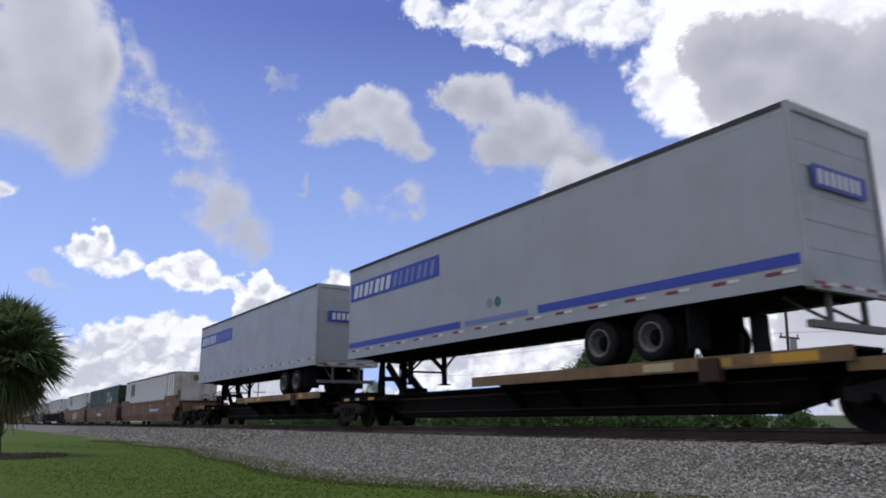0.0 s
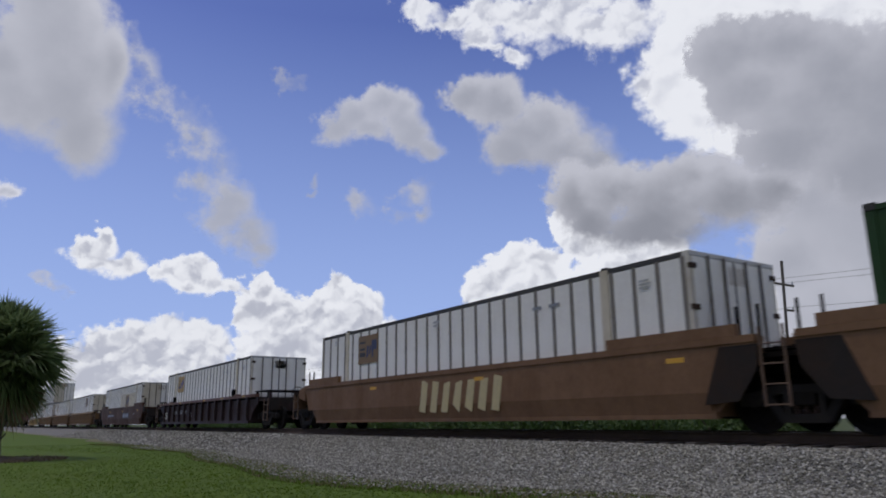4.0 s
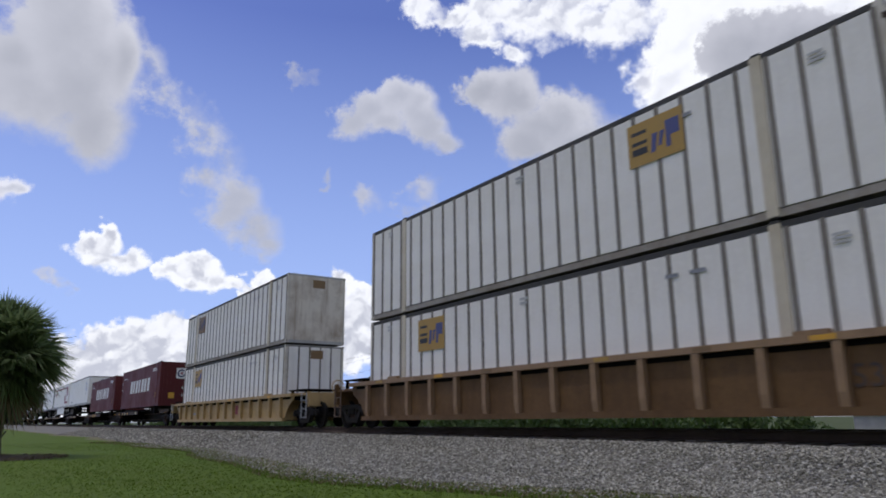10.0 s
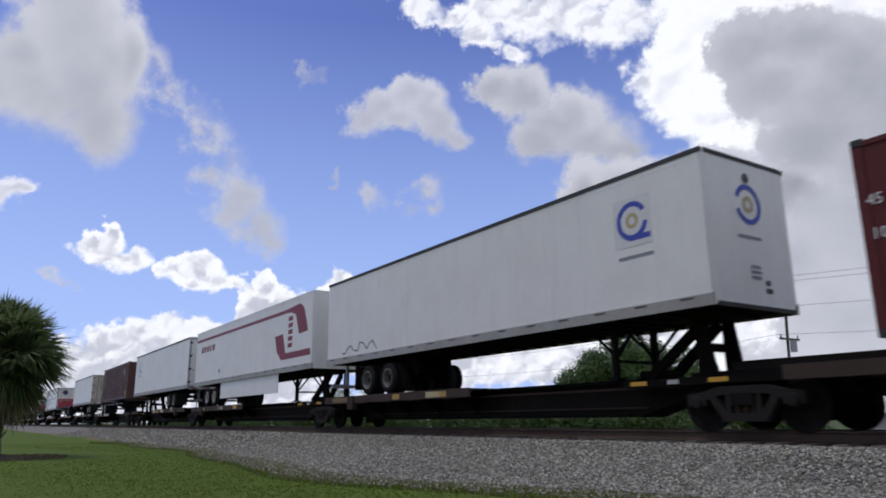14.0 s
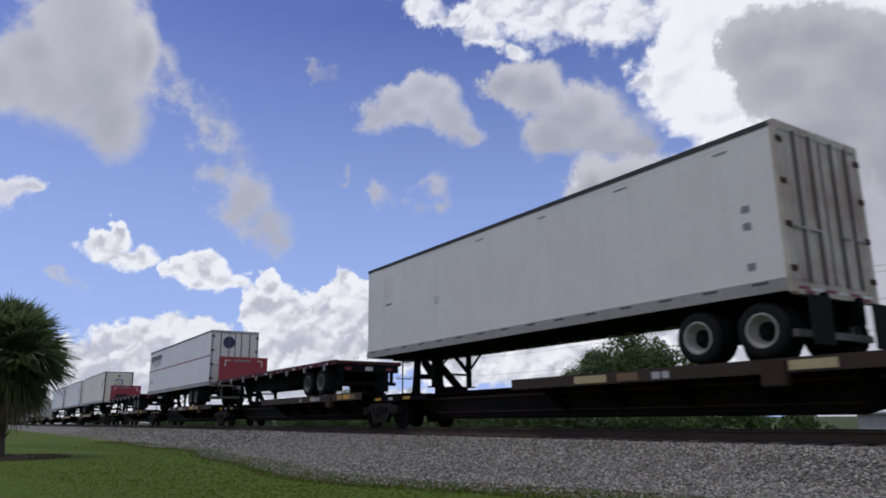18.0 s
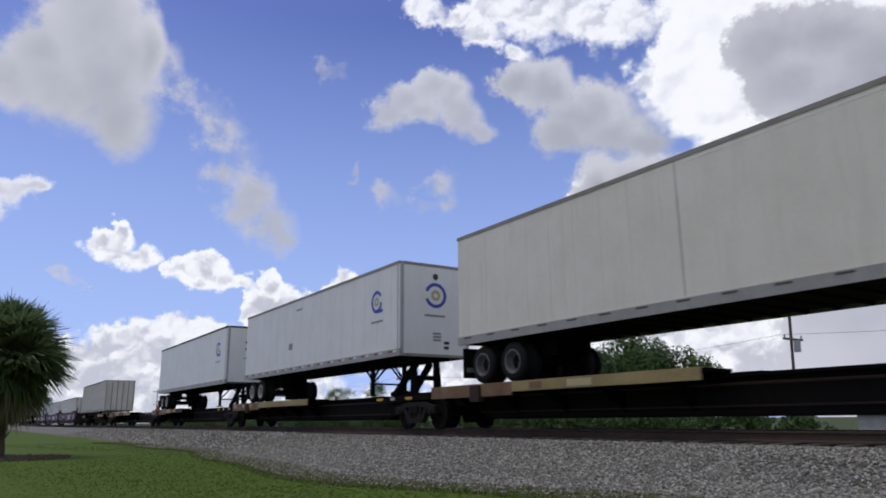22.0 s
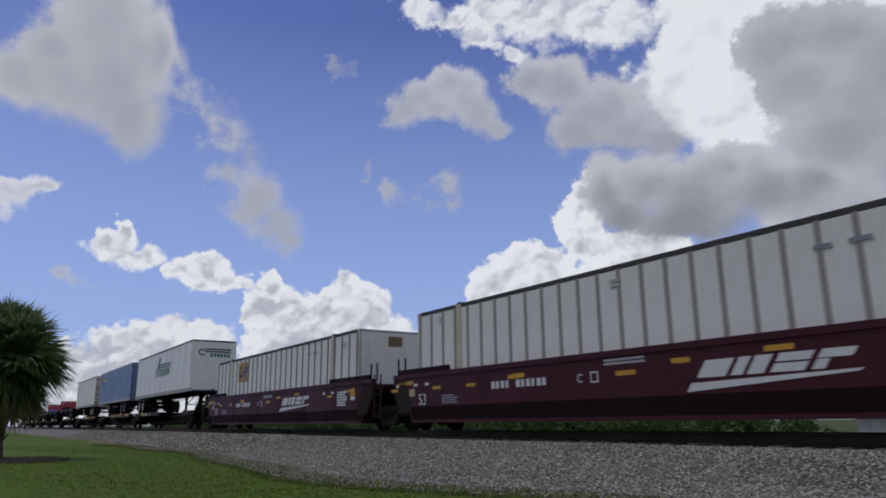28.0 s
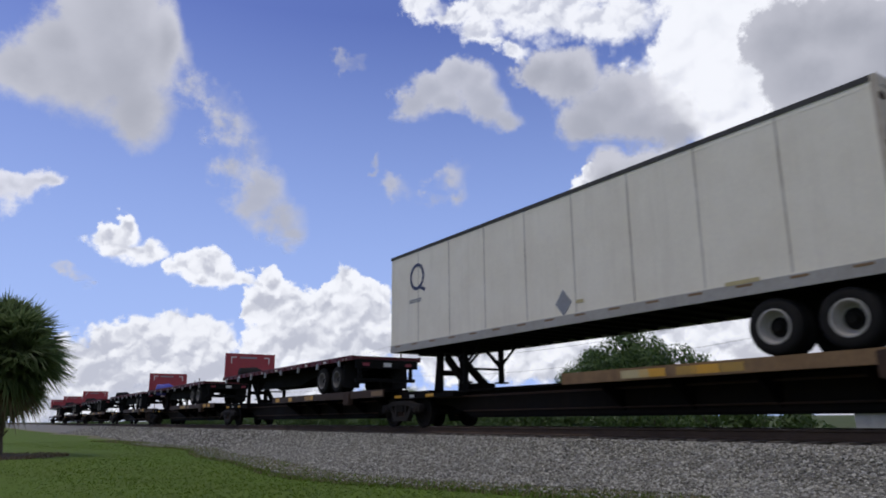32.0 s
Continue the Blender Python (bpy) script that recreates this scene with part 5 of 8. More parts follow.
def brake_wheel_shape(x, z, r=0.26):
    """A spoked hand wheel that faces along the train."""
    bm = bmesh.new()
    ring = [Vector((x, r * math.cos(math.tau * i / 16), z + r * math.sin(math.tau * i / 16))) for i in range(16)]
    for i in range(16):
        rod(bm, ring[i], ring[(i + 1) % 16], 0.02, 5)
        if i % 4 == 0:
            rod(bm, ring[i], (x, 0, z), 0.014, 4)
    return bm


def add_ladder(car, x, y, z0, z1, rungs=3, w=0.42, paint=None):
    bm = bmesh.new()
    for s in (-0.5, 0.5):
        bar(bm, (x + s * w, y, z0), (x + s * w, y, z1), 0.035, 0.035)
    for i in range(rungs):
        z = z0 + (z1 - z0) * (i + 0.1) / rungs
        rod(bm, (x - w / 2, y, z), (x + w / 2, y, z), 0.014, 6)
    part("ladder", bm, paint or RUSTY, car, "worn metal side ladder")


# -- well cars --
def well_car(s, paint, style, first=True, last=False, lead_end=False, tail_end=False, top=1.53, label="", length=16.15, over=1.7, chord=None):
    """A well platform round a container of that length: smooth or ribbed sides; end shelves over the trucks."""
    car = thing("well_car", label, "railcar", "platforms of the train")
    A, B = over, -length - over
    x0, x1 = 0.25, -length - 0.25
    low = 0.26
    for y in (-1, 1):
        def yy(u, v):
            return (u, v) if y > 0 else (-v, -u)
        slope = 0.95
        outline = [(x0, low), (x1, low), (x1 - slope, low + 0.85), (x1 - slope - 0.1, top - 0.05), (x0 + slope + 0.1, top - 0.05), (x0 + slope, low + 0.85)]
        if style == "ribbed":
            outline = [(x0 - 0.05, low), (x1 + 0.05, low), (x1 - 0.35, low + 0.5), (x1 - 0.9, low + 0.8), (x1 - 0.95, top - 0.05), (x0 + 0.95, top - 0.05), (x0 + 0.9, low + 0.8), (x0 + 0.35, low + 0.5)]
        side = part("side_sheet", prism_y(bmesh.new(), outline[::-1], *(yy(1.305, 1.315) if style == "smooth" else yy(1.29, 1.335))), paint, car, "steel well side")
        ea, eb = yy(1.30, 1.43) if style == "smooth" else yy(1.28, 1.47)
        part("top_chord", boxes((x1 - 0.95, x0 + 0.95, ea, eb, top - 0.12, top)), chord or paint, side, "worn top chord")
        ca, cb = yy(1.20, 1.33) if style == "smooth" else yy(1.28, 1.45)
        part("bottom_chord", boxes((x1 - 0.05, x0 + 0.05, ca, cb, low - 0.04, low + 0.09)), paint, side)
        if style == "smooth":
            # a fold along the side: the lower part stands in
            ra, rb = yy(1.315, 1.40)
            fold = [(y * 1.40, 0.66), (y * 1.316, 0.66), (y * 1.316, low + 0.02), (y * 1.325, low + 0.02)]
            # on maroon cars the shade of the inward lean is in this plate's colour
            part("lower_plate", prism_x(bmesh.new(), fold if y < 0 else fold[::-1], x1 + 0.02, x0 - 0.02), WELLMAROONSHADE if paint is WELLMAROON else paint, side, "lower plate folded inward")
            part("upper_plate", prism_y(bmesh.new(), [(x0 + 0.6, 0.66), (x1 - 0.6, 0.66), (x1 - 0.95, top - 0.12), (x0 + 0.95, top - 0.12)][::-1], ra, rb), paint, side)
            for xa, xb in ((x0 + 0.6, x0 - 2.3), (x1 - 0.6, x1 + 1.9)):
                part("end_rail", boxes((xb, xa, *yy(1.28, 1.42), top + 0.004, top + (0.14 if paint is WELLMAROON else 0.20))), WELLMAROONSHADE if paint is WELLMAROON else paint, side)
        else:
            # a near-black sheet paints the shade inside the slot under the chord
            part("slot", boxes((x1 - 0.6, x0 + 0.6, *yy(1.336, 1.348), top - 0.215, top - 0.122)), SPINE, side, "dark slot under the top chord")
            n = 14
            # ribs in the lighter chord paint: the sheets' shade between them is set by colour
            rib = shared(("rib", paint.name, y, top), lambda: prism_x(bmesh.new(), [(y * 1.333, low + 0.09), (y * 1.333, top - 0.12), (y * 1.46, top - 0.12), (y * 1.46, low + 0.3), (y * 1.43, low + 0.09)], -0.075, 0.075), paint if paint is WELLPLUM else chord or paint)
            for i in range(n):
                put("rib", rib, side, x1 + 0.3 + (x0 - x1 - 0.6) * i / (n - 1))
            for xa in (x0 - 2.2, x1 + 1.6):
                part("end_rail", boxes((xa, xa + 0.55, *yy(1.25, 1.43), top + 0.004, top + 0.07)), chord or paint, side)
        # reflective patches
        if y < 0:
            r = random.Random(int(abs(s)) + 7)
            for i in range(6):
                x = x1 + (x0 - x1) * (i + 0.5 + r.uniform(-0.2, 0.2)) / 6
                if style == "ribbed":
                    mark(car, r.choice((MARKORANGE, MARKGOLD, MARKBROWN)), rect(x, x + 0.4, top - 0.10, top - 0.02), -1.472, name="reflective_patch")
                elif i % 2:
                    mark(car, MARKORANGE, rect(x, x + 0.4, top - 0.36, top - 0.27), -1.402, name="reflective_patch")
    part("floor", boxes((x1, x0, -1.3, 1.3, low - 0.03, low + 0.02)), SPINE, car)
    for x in (x0 - 0.02, x1 + 0.02):
        part("bulkhead", boxes((x - 0.03, x + 0.03, -1.3, 1.3, low, top - 0.1)), paint, car)
    for x, way, end in ((x0, 1, lead_end), (x1, -1, tail_end)):
        c = A if way > 0 else B
        bm = boxes((x, c + way * (0.9 if end else 0.25), -0.5, 0.5, 0.72, 1.05))
        box(bm, x, c + way * (0.7 if end else 0.1), -1.28, 1.28, 1.18, 1.26)
        part("end_shelf", bm, SPINE if style == "smooth" else paint, car)
        bm = bmesh.new()
        for y in (-0.9, 0.9):
            bar(bm, (x, y, 1.15), (c + way * 0.2, y * 0.5, 0.95), 0.12, 0.2)
        part("end_brace", bm, SPINE, car)
        if style == "smooth":
            part("walkway", boxes((c - 0.35, c + 0.35, -1.2, 1.2, 1.30, 1.34), (c - 0.02, c + 0.02, -1.2, 1.2, 1.34, 1.36)), SPINE, car)
        else:
            grating = part("walkway", boxes((x + way * 0.15, c + way * 0.35, -1.25, 1.25, top + 0.10, top + 0.14)), SPINE, car, "raised black grating walkway")
            for u in (x + way * 0.3, c + way * 0.25):
                for y in (-1.15, 1.15):
                    part("bracket", boxes((u - 0.05, u + 0.05, y - 0.05, y + 0.05, 1.26, top + 0.10)), SPINE, grating)
        if style == "smooth":
            dark = [(x - way * 0.12, 0.45), (x + way * 0.55, 0.50), (x + way * 0.92, 1.0), (x + way * 0.98, top - 0.16), (x + way * 0.25, top - 0.16)]
            if end:
                part("end_plate", prism_y(bmesh.new(), [(x + way * 0.96, 1.02), (c + way * 0.1, 1.12), (c + way * 0.1, top - 0.12), (x + way * 0.96, top - 0.02)], -1.40, -1.34), paint if paint is WELLTAN else MARKEND, car, "side plate over the end truck")
                add_ladder(car, c + way * 0.5, -1.36, 0.35, 1.3, 3, 0.44, LADDER if paint is WELLTAN else None)
            else:
                mark(car, MARKEND, dark, -1.402, "dark grime-blackened end panel", "end_patch")
            if way > 0 and not end:
                add_ladder(car, x + way * 1.2, -1.36, 0.40, top + 0.12, 4, 0.42, LADDER if paint is WELLTAN else None)
        elif end:
            add_ladder(car, c + way * 0.55, -1.36, 0.32, 1.26, 3, 0.46, GALV if paint is WELLYELLOW else LADDER)
            part("corner_post", boxes((c + way * 0.76, c + way * 0.88, -1.34, -1.22, 1.0, top + 0.02)), paint, car)
        for dx in (0.55, 0.95) if style == "smooth" else ():
            for y in (-1.25, 1.25):
                part("guide_post", rod(bmesh.new(), (x + way * dx, y, top - 0.05), (x + way * dx, y, top + 0.50), 0.028, 8), SPINE, car, "upright guide post")
        if end:
            add_coupler(car, c + way * 0.7, way)
            part("end_sill", boxes((c + way * 0.75, c + way * 0.9, -1.3, 1.3, 0.75, 1.26)), paint if paint in (WELLTAN, WELLYELLOW, WELLOCHRE) else MARKEND, car)
            part("brake_wheel", brake_wheel_shape(c + way * 0.62, 1.48), paint if chord or paint is WELLYELLOW else RUSTY, car, "round spoked hand brake wheel")
            part("brake_post", boxes((c + way * 0.52, c + way * 0.60, -0.12, 0.12, 1.26, 1.52)), RUSTY, car)
    if first:
        add_truck(car, A, 0.45)
    if last:
        add_truck(car, B, 0.45)
    return ride(car, s)


# -- containers --
def block_emblem(parent, x, z, y, w=1.35, h=0.9, faded=False):
    back = mark(parent, MARKBROWN if faded else MARKGOLD, rect(x, x + w, z, z + h), y, "square gold emblem with dark and blue blocks", "emblem")
    m1, m2 = (MARKBLACK, MARKNAVY if faded else MARKDULL)
    bm = bmesh.new()
    for o in (rect(x + 0.08 * w, x + 0.36 * w, z + 0.25 * h, z + 0.40 * h), rect(x + 0.08 * w, x + 0.36 * w, z + 0.72 * h, z + 0.8 * h), rect(x + 0.08 * w, x + 0.36 * w, z + 0.48 * h, z + 0.56 * h)):
        prism_y(bm, o, y - 0.008, y - 0.002)
    part("dark_block", bm, m1, back)
    bm = bmesh.new()
    for o in ([(x + 0.42 * w, z + 0.2 * h), (x + 0.50 * w, z + 0.2 * h), (x + 0.56 * w, z + 0.62 * h), (x + 0.46 * w, z + 0.62 * h)], [(x + 0.56 * w, z + 0.3 * h), (x + 0.62 * w, z + 0.3 * h), (x + 0.68 * w, z + 0.62 * h), (x + 0.6 * w, z + 0.62 * h)],
              rect(x + 0.70 * w, x + 0.78 * w, z + 0.2 * h, z + 0.8 * h), rect(x + 0.78 * w, x + 0.94 * w, z + 0.45 * h, z + 0.8 * h)):
        prism_y(bm, o, y - 0.008, y - 0.002)
    part("blue_block", bm, m2, back)


def add_castings(box_ob, length, height, posts):
    me = shared("corner_casting", lambda: rounded(-0.09, 0.09, -0.085, 0.085, -0.06, 0.06, 0.01), ROOF)
    for x in posts:
        for y in (-1.22, 1.22):
            for z in (0.05, height - 0.02):
                put("corner_casting", me, box_ob, x, y, z)


def ribbed_container(s, z, logo_x=None, end="doors", length=16.15, height=2.88, bare=0, logo_z=1.72, faded=False, label="", pitch=0.58, slim=False, post_x=(-2.1, -14.05), castings=True, skin=None):
    """A white container: flat white panels parted by dark upright posts."""
    c = thing("container", label, "container", "containers on the train")
    hw = 1.295
    skin = skin or PANEL
    part("core", boxes((-length + 0.02, -0.02, -hw + 0.03, hw - 0.03, 0.0, height - 0.02)), GAP, c, "dark recessed posts")
    n = round((length - 0.3) / pitch)
    step = (length - 0.30) / n
    gap = 0.03
    post = PALEPOST if slim else GAP
    post_me = shared(("post", height, slim), lambda: rounded(-0.05, 0.05, -0.014, 0.02, 0.14, height - 0.09, 0.006), post)
    for i in range(n + 1):
        put("post", post_me, c, -length + 0.15 + step * i, -hw, 0)
    key = ("panel", round(step, 3), height, gap, skin.name)
    me = shared(key, lambda: rounded(-(step - gap) / 2, (step - gap) / 2, -0.02, 0.012, 0.16, height - 0.11, 0.006), skin)
    tan = shared((*key, "tan"), lambda: rounded(-(step - 0.03) / 2, (step - 0.03) / 2, -0.026, -0.016, 0.15, height - 0.64, 0.004), TAN)
    for i in range(n):
        x = -length + 0.15 + step * (i + 0.5)
        put("side_panel", me, c, x, -hw + 0.02, 0)
        if bare and -8.2 < x < -2.3:
            put("stained_panel", tan, c, x, -hw + 0.012, 0, label="weathered tan sheet over the lower panel")
    bm = bmesh.new()
    for i in range(n):
        x = -length + 0.15 + step * (i + 0.5)
        box(bm, x - (step - gap) / 2, x + (step - gap) / 2, hw - 0.03, hw, 0.16, height - 0.11)
    part("far_side", bm, PANEL, c)
    part("bottom_rail", boxes((-length, 0, -hw - 0.004, -hw + 0.06, 0.0, 0.13), (-length, 0, hw - 0.06, hw, 0.0, 0.13)), PANEL if slim else RAILDIRT, c, "dirty grey bottom rail")
    part("top_rail", boxes((-length, 0, -hw - 0.004, -hw + 0.06, height - 0.10, height), (-length, 0, hw - 0.06, hw, height - 0.10, height)), ROOF, c, "dark top rail")
    part("roof", boxes((-length + 0.03, -0.03, -hw + 0.05, hw - 0.05, height - 0.04, height - 0.005)), GALV, c)
    for x in post_x:
        part("corner_post", boxes((x - 0.11, x + 0.11, -hw - 0.022, -hw + 0.03, 0.02, height - 0.02)), TAN, c, "broad stacking post")
    for x in (-0.075, -length + 0.075):
        for ya, yb in ((-hw - 0.006, -hw + 0.1), (hw - 0.1, hw)):
            part("end_post", boxes((x - 0.075, x + 0.075, ya, yb, 0, height)), DIRTPOST, c, "dirty corner post")
    # the leading end
    if end in ("plain", "stain"):
        part("end_wall", boxes((-0.05, 0.0, -hw + 0.1, hw - 0.1, 0.12, height - 0.08)), RUSTSTAIN if end == "stain" else PANEL, c, "smooth end wall")
        for za, zb in ((0.0, 0.12), (height - 0.08, height)):
            part("end_frame", boxes((-0.04, 0.012, -hw + 0.1, hw - 0.1, za, zb)), GALV, c)
    elif end == "ribs":
        part("end_wall", boxes((-0.06, -0.03, -hw + 0.1, hw - 0.1, 0.12, height - 0.08)), GAP, c)
        for i in range(5):
            y = -hw + 0.1 + (2 * hw - 0.2) * (i + 0.5) / 5
            part("end_panel", rounded(-0.04, 0.0, y - 0.2, y + 0.2, 0.1, height - 0.08, 0.006), skin, c)
    else:
        add_doors(c, hw, 0.1, height - 0.06, PANEL if end == "doors" else RUSTDOOR if end == "rust" else TAN, 4, far=PANEL if end == "half" else None)
    if skin is PANEL:
        mark_end(c, MARKBROWN, [(-0.2, height - 0.55), (0.35, height - 0.55), (0.35, height - 0.2), (-0.2, height - 0.2)], 0.004, "small faded brown emblem", "emblem")
    if castings:
        add_castings(c, length, height, (*post_x,))
    if logo_x is not None:
        block_emblem(c, logo_x, logo_z, -hw - 0.020, faded=faded)
    small_bars(c, MARKFAINT, -8.6, height - 0.45, -hw - 0.018, 0.3, 0.2, 2)
    small_bars(c, MARKGREY, -4.35, height - 0.55, -hw - 0.018, 0.38, 0.12, 1)
    small_bars(c, MARKGREY, -3.8, height - 0.55, -hw - 0.018, 0.38, 0.12, 1)
    small_bars(c, MARKFAINT, -1.2, height - 0.55, -hw - 0.018, 0.3, 0.2, 3)
    small_bars(c, MARKFAINT, -15.0, height - 0.4, -hw - 0.018, 0.3, 0.2, 2)
    return ride(c, s, z)


def add_doors(c, hw, z0, z1, paint, rods=4, x=0.0, far=None):
    """Two end doors with lock rods, hinges and handles on the leading end."""
    for y in (-1, 1):
        lo, hi = (0.015, hw - 0.07) if y > 0 else (-hw + 0.07, -0.015)
        d = part("door", rounded(x - 0.05, x + 0.008, lo, hi, z0 + 0.03, z1 - 0.03, 0.01), far if far and y > 0 else paint, c, "end door leaf")
        for k in range(rods // 2):
            yy = y * hw * (0.26 + 0.36 * k)
            part("lock_rod", rod(bmesh.new(), (x + 0.035, yy, z0), (x + 0.035, yy, z1), 0.026, 6), RODGREY, d)
            part("handle", boxes((x + 0.03, x + 0.055, yy - y * 0.02, yy + y * 0.28, z0 + 0.9, z0 + 0.94)), GALV, d)
        for k in range(4):
            z = z0 + (z1 - z0) * (0.08 + 0.28 * k)
            part("hinge", boxes((x - 0.04, x + 0.03, y * (hw - 0.16), y * (hw + 0.012), z - 0.05, z + 0.05)), RUSTY, d)
    part("door_seal", boxes((x - 0.045, x + 0.011, -0.02, 0.02, z0 + 0.04, z1 - 0.04)), RUBBER, c, "dark rubber gap between the doors")
    part("door_header", boxes((x - 0.06, x + 0.012, -hw, hw, z1 - 0.025, z1 + 0.06)), GALV, c)


def corrugated(length, height, pitch, depth, x_end=0.3):
    """A corrugated side sheet facing -y."""
    bm = bmesh.new()
    xs, x, out = [], -length + x_end, True
    while x < -x_end - 0.02:
        xs += [(x, 0.0 if out else depth), (min(-x_end, x + pitch * 0.38), 0.0 if out else depth)]
        x += pitch / 2
        out = not out
    rows = [[bm.verts.new((a, b, z)) for a, b in xs] for z in (0.12, height - 0.1)]
    for i in range(len(xs) - 1):
        bm.faces.new((rows[0][i], rows[0][i + 1], rows[1][i + 1], rows[1][i]))
    return bm


def steel_container(s, z, length, height, paint, label, smooth_side=False, logo=None, hw=1.295, end_ribs=9, posts=()):
    c = thing("container", label, "container", "containers on the train")
    if smooth_side:
        part("side_wall", boxes((-length + 0.12, -0.12, -hw + 0.02, -hw + 0.05, 0.12, height - 0.08)), paint, c)
    else:
        bm = corrugated(length, height, 0.28, 0.036, 0.12)
        for v in bm.verts:
            v.co.y += -hw + 0.012
        part("side_wall", bm, paint, c, "corrugated side wall")
    part("far_wall", boxes((-length + 0.1, -0.1, hw - 0.05, hw - 0.02, 0.1, height - 0.08)), paint, c)
    part("roof", boxes((-length + 0.05, -0.05, -hw + 0.03, hw - 0.03, height - 0.06, height - 0.015)), paint, c)
    part("floor", boxes((-length + 0.05, -0.05, -hw + 0.03, hw - 0.03, 0.04, 0.12)), UNDER, c)
    part("bottom_rail", boxes((-length, 0, -hw, -hw + 0.07, 0.0, 0.15), (-length, 0, hw - 0.07, hw, 0.0, 0.15)), paint, c)
    part("top_rail", boxes((-length, 0, -hw, -hw + 0.06, height - 0.08, height), (-length, 0, hw - 0.06, hw, height - 0.08, height)), paint, c)
    for x in (-0.08, -length + 0.08):
        for ya, yb in ((-hw, -hw + 0.15), (hw - 0.15, hw)):
            part("corner_post", boxes((x - 0.08, x + 0.08, ya, yb, 0, height)), paint, c)
    for x in posts:
        part("stacking_post", boxes((x - 0.13, x + 0.13, -hw - 0.004, -hw + 0.06, 0, height)), paint, c)
    bm = boxes((-0.07, -0.03, -hw + 0.1, hw - 0.1, 0.1, height - 0.06))
    part("end_wall", bm, paint, c)
    rib = shared(("end_rib", paint.name, height), lambda: rounded(-0.04, 0.0, -0.07, 0.07, 0.14, height - 0.12, 0.02), paint)
    for i in range(end_ribs):
        put("end_rib", rib, c, 0, -hw + 0.15 + (2 * hw - 0.3) * (i + 0.5) / end_ribs, 0)
    part("tail_wall", boxes((-length + 0.02, -length + 0.06, -hw + 0.1, hw - 0.1, 0.1, height - 0.06)), paint, c)
    part("end_sill", boxes((-0.08, 0.004, -hw, hw, 0, 0.13)), paint, c)
    part("end_header", boxes((-0.08, 0.004, -hw, hw, height - 0.07, height)), paint, c)
    ends = (-0.09, -length + 0.09) if not posts else (-0.09, -length + 0.09, *posts)
    add_castings(c, length, height, ends)
    if logo:
        logo(c, hw, length, height)
    return ride(c, s, z)


# -- road trailers --
def tyre_mesh():
    return lathe_y(bmesh.new(), [(-0.275, 0.265), (-0.29, 0.32), (-0.288, 0.41), (-0.25, 0.462), (-0.16, 0.47), (-0.14, 0.41), (-0.02, 0.41), (0.0, 0.47), (0.22, 0.47), (0.27, 0.41), (0.28, 0.265)], 28, dish=True)


def rim_mesh():
    return lathe_y(bmesh.new(), [(-0.280, 0.295), (-0.295, 0.288), (-0.295, 0.262), (-0.27, 0.25), (-0.15, 0.225), (-0.11, 0.19), (-0.10, 0.05)], 22, dish=True)


def add_bogie(tr, xs, z, rim, frame_z):
    tyre_me = shared("tyre", tyre_mesh, RUBBER, True)
    rim_me = shared(("rim", rim.name), rim_mesh, rim)
    axle_me = shared("road_axle", lambda: rod(bmesh.new(), (0, -0.9, 0), (0, 0.9, 0), 0.065, 10), UNDER)
    nut_me = shared("hub", lambda: lathe_y(bmesh.new(), [(-0.05, 0.03), (-0.05, 0.075), (0.02, 0.10), (0.03, 0.16), (0.06, 0.17)], 16), UNDER)
    for x in xs:
        put("axle", axle_me, tr, x, 0, z)
        for y in (-1, 1):
            w = put("tyre", tyre_me, tr, x, y * 0.97, z, 0, 0, 0 if y < 0 else 180, "dual black rubber tyres")
            put("rim", rim_me, w)
            put("hub", nut_me, w, 0, -0.165, 0)
    a, b = min(xs) - 0.75, max(xs) + 0.75
    bm = boxes((a, b, -0.60, -0.48, z + 0.12, frame_z), (a, b, 0.48, 0.60, z + 0.12, frame_z))
    for x in xs:
        box(bm, x - 0.08, x + 0.08, -0.6, 0.6, z + 0.2, z + 0.35)
    part("slider_frame", bm, UNDER, tr)
    for k, x in enumerate(xs):
        for y in (-0.54, 0.54):
            put("leaf_spring", shared("leaf_spring", lambda: boxes((-0.5, 0.5, -0.04, 0.04, 0.03, 0.10)), UNDER), tr, x, y, z)


def add_landing_gear(tr, x, z0, z1):
    for y in (-0.62, 0.62):
        bm = bar(bmesh.new(), (x, y, z0), (x, y, z1), 0.12, 0.12)
        box(bm, x - 0.14, x + 0.14, y - 0.14, y + 0.14, z0 - 0.04, z0)
        leg = part("landing_leg", bm, UNDER, tr, "landing gear leg with a foot plate")
        for way in (-0.75, 0.75):
            part("brace", bar(bmesh.new(), (x, y, z0 + 0.45), (x + way, y, z1), 0.05, 0.05), UNDER, leg)
        part("cross_brace", bar(bmesh.new(), (x, y, z0 + 0.35), (x, 0.0, z1 - 0.05), 0.05, 0.05), UNDER, leg)
    part("cross_shaft", bar(bmesh.new(), (x, -0.62, z0 + 0.35), (x, 0.62, z0 + 0.35), 0.06, 0.06), UNDER, tr)


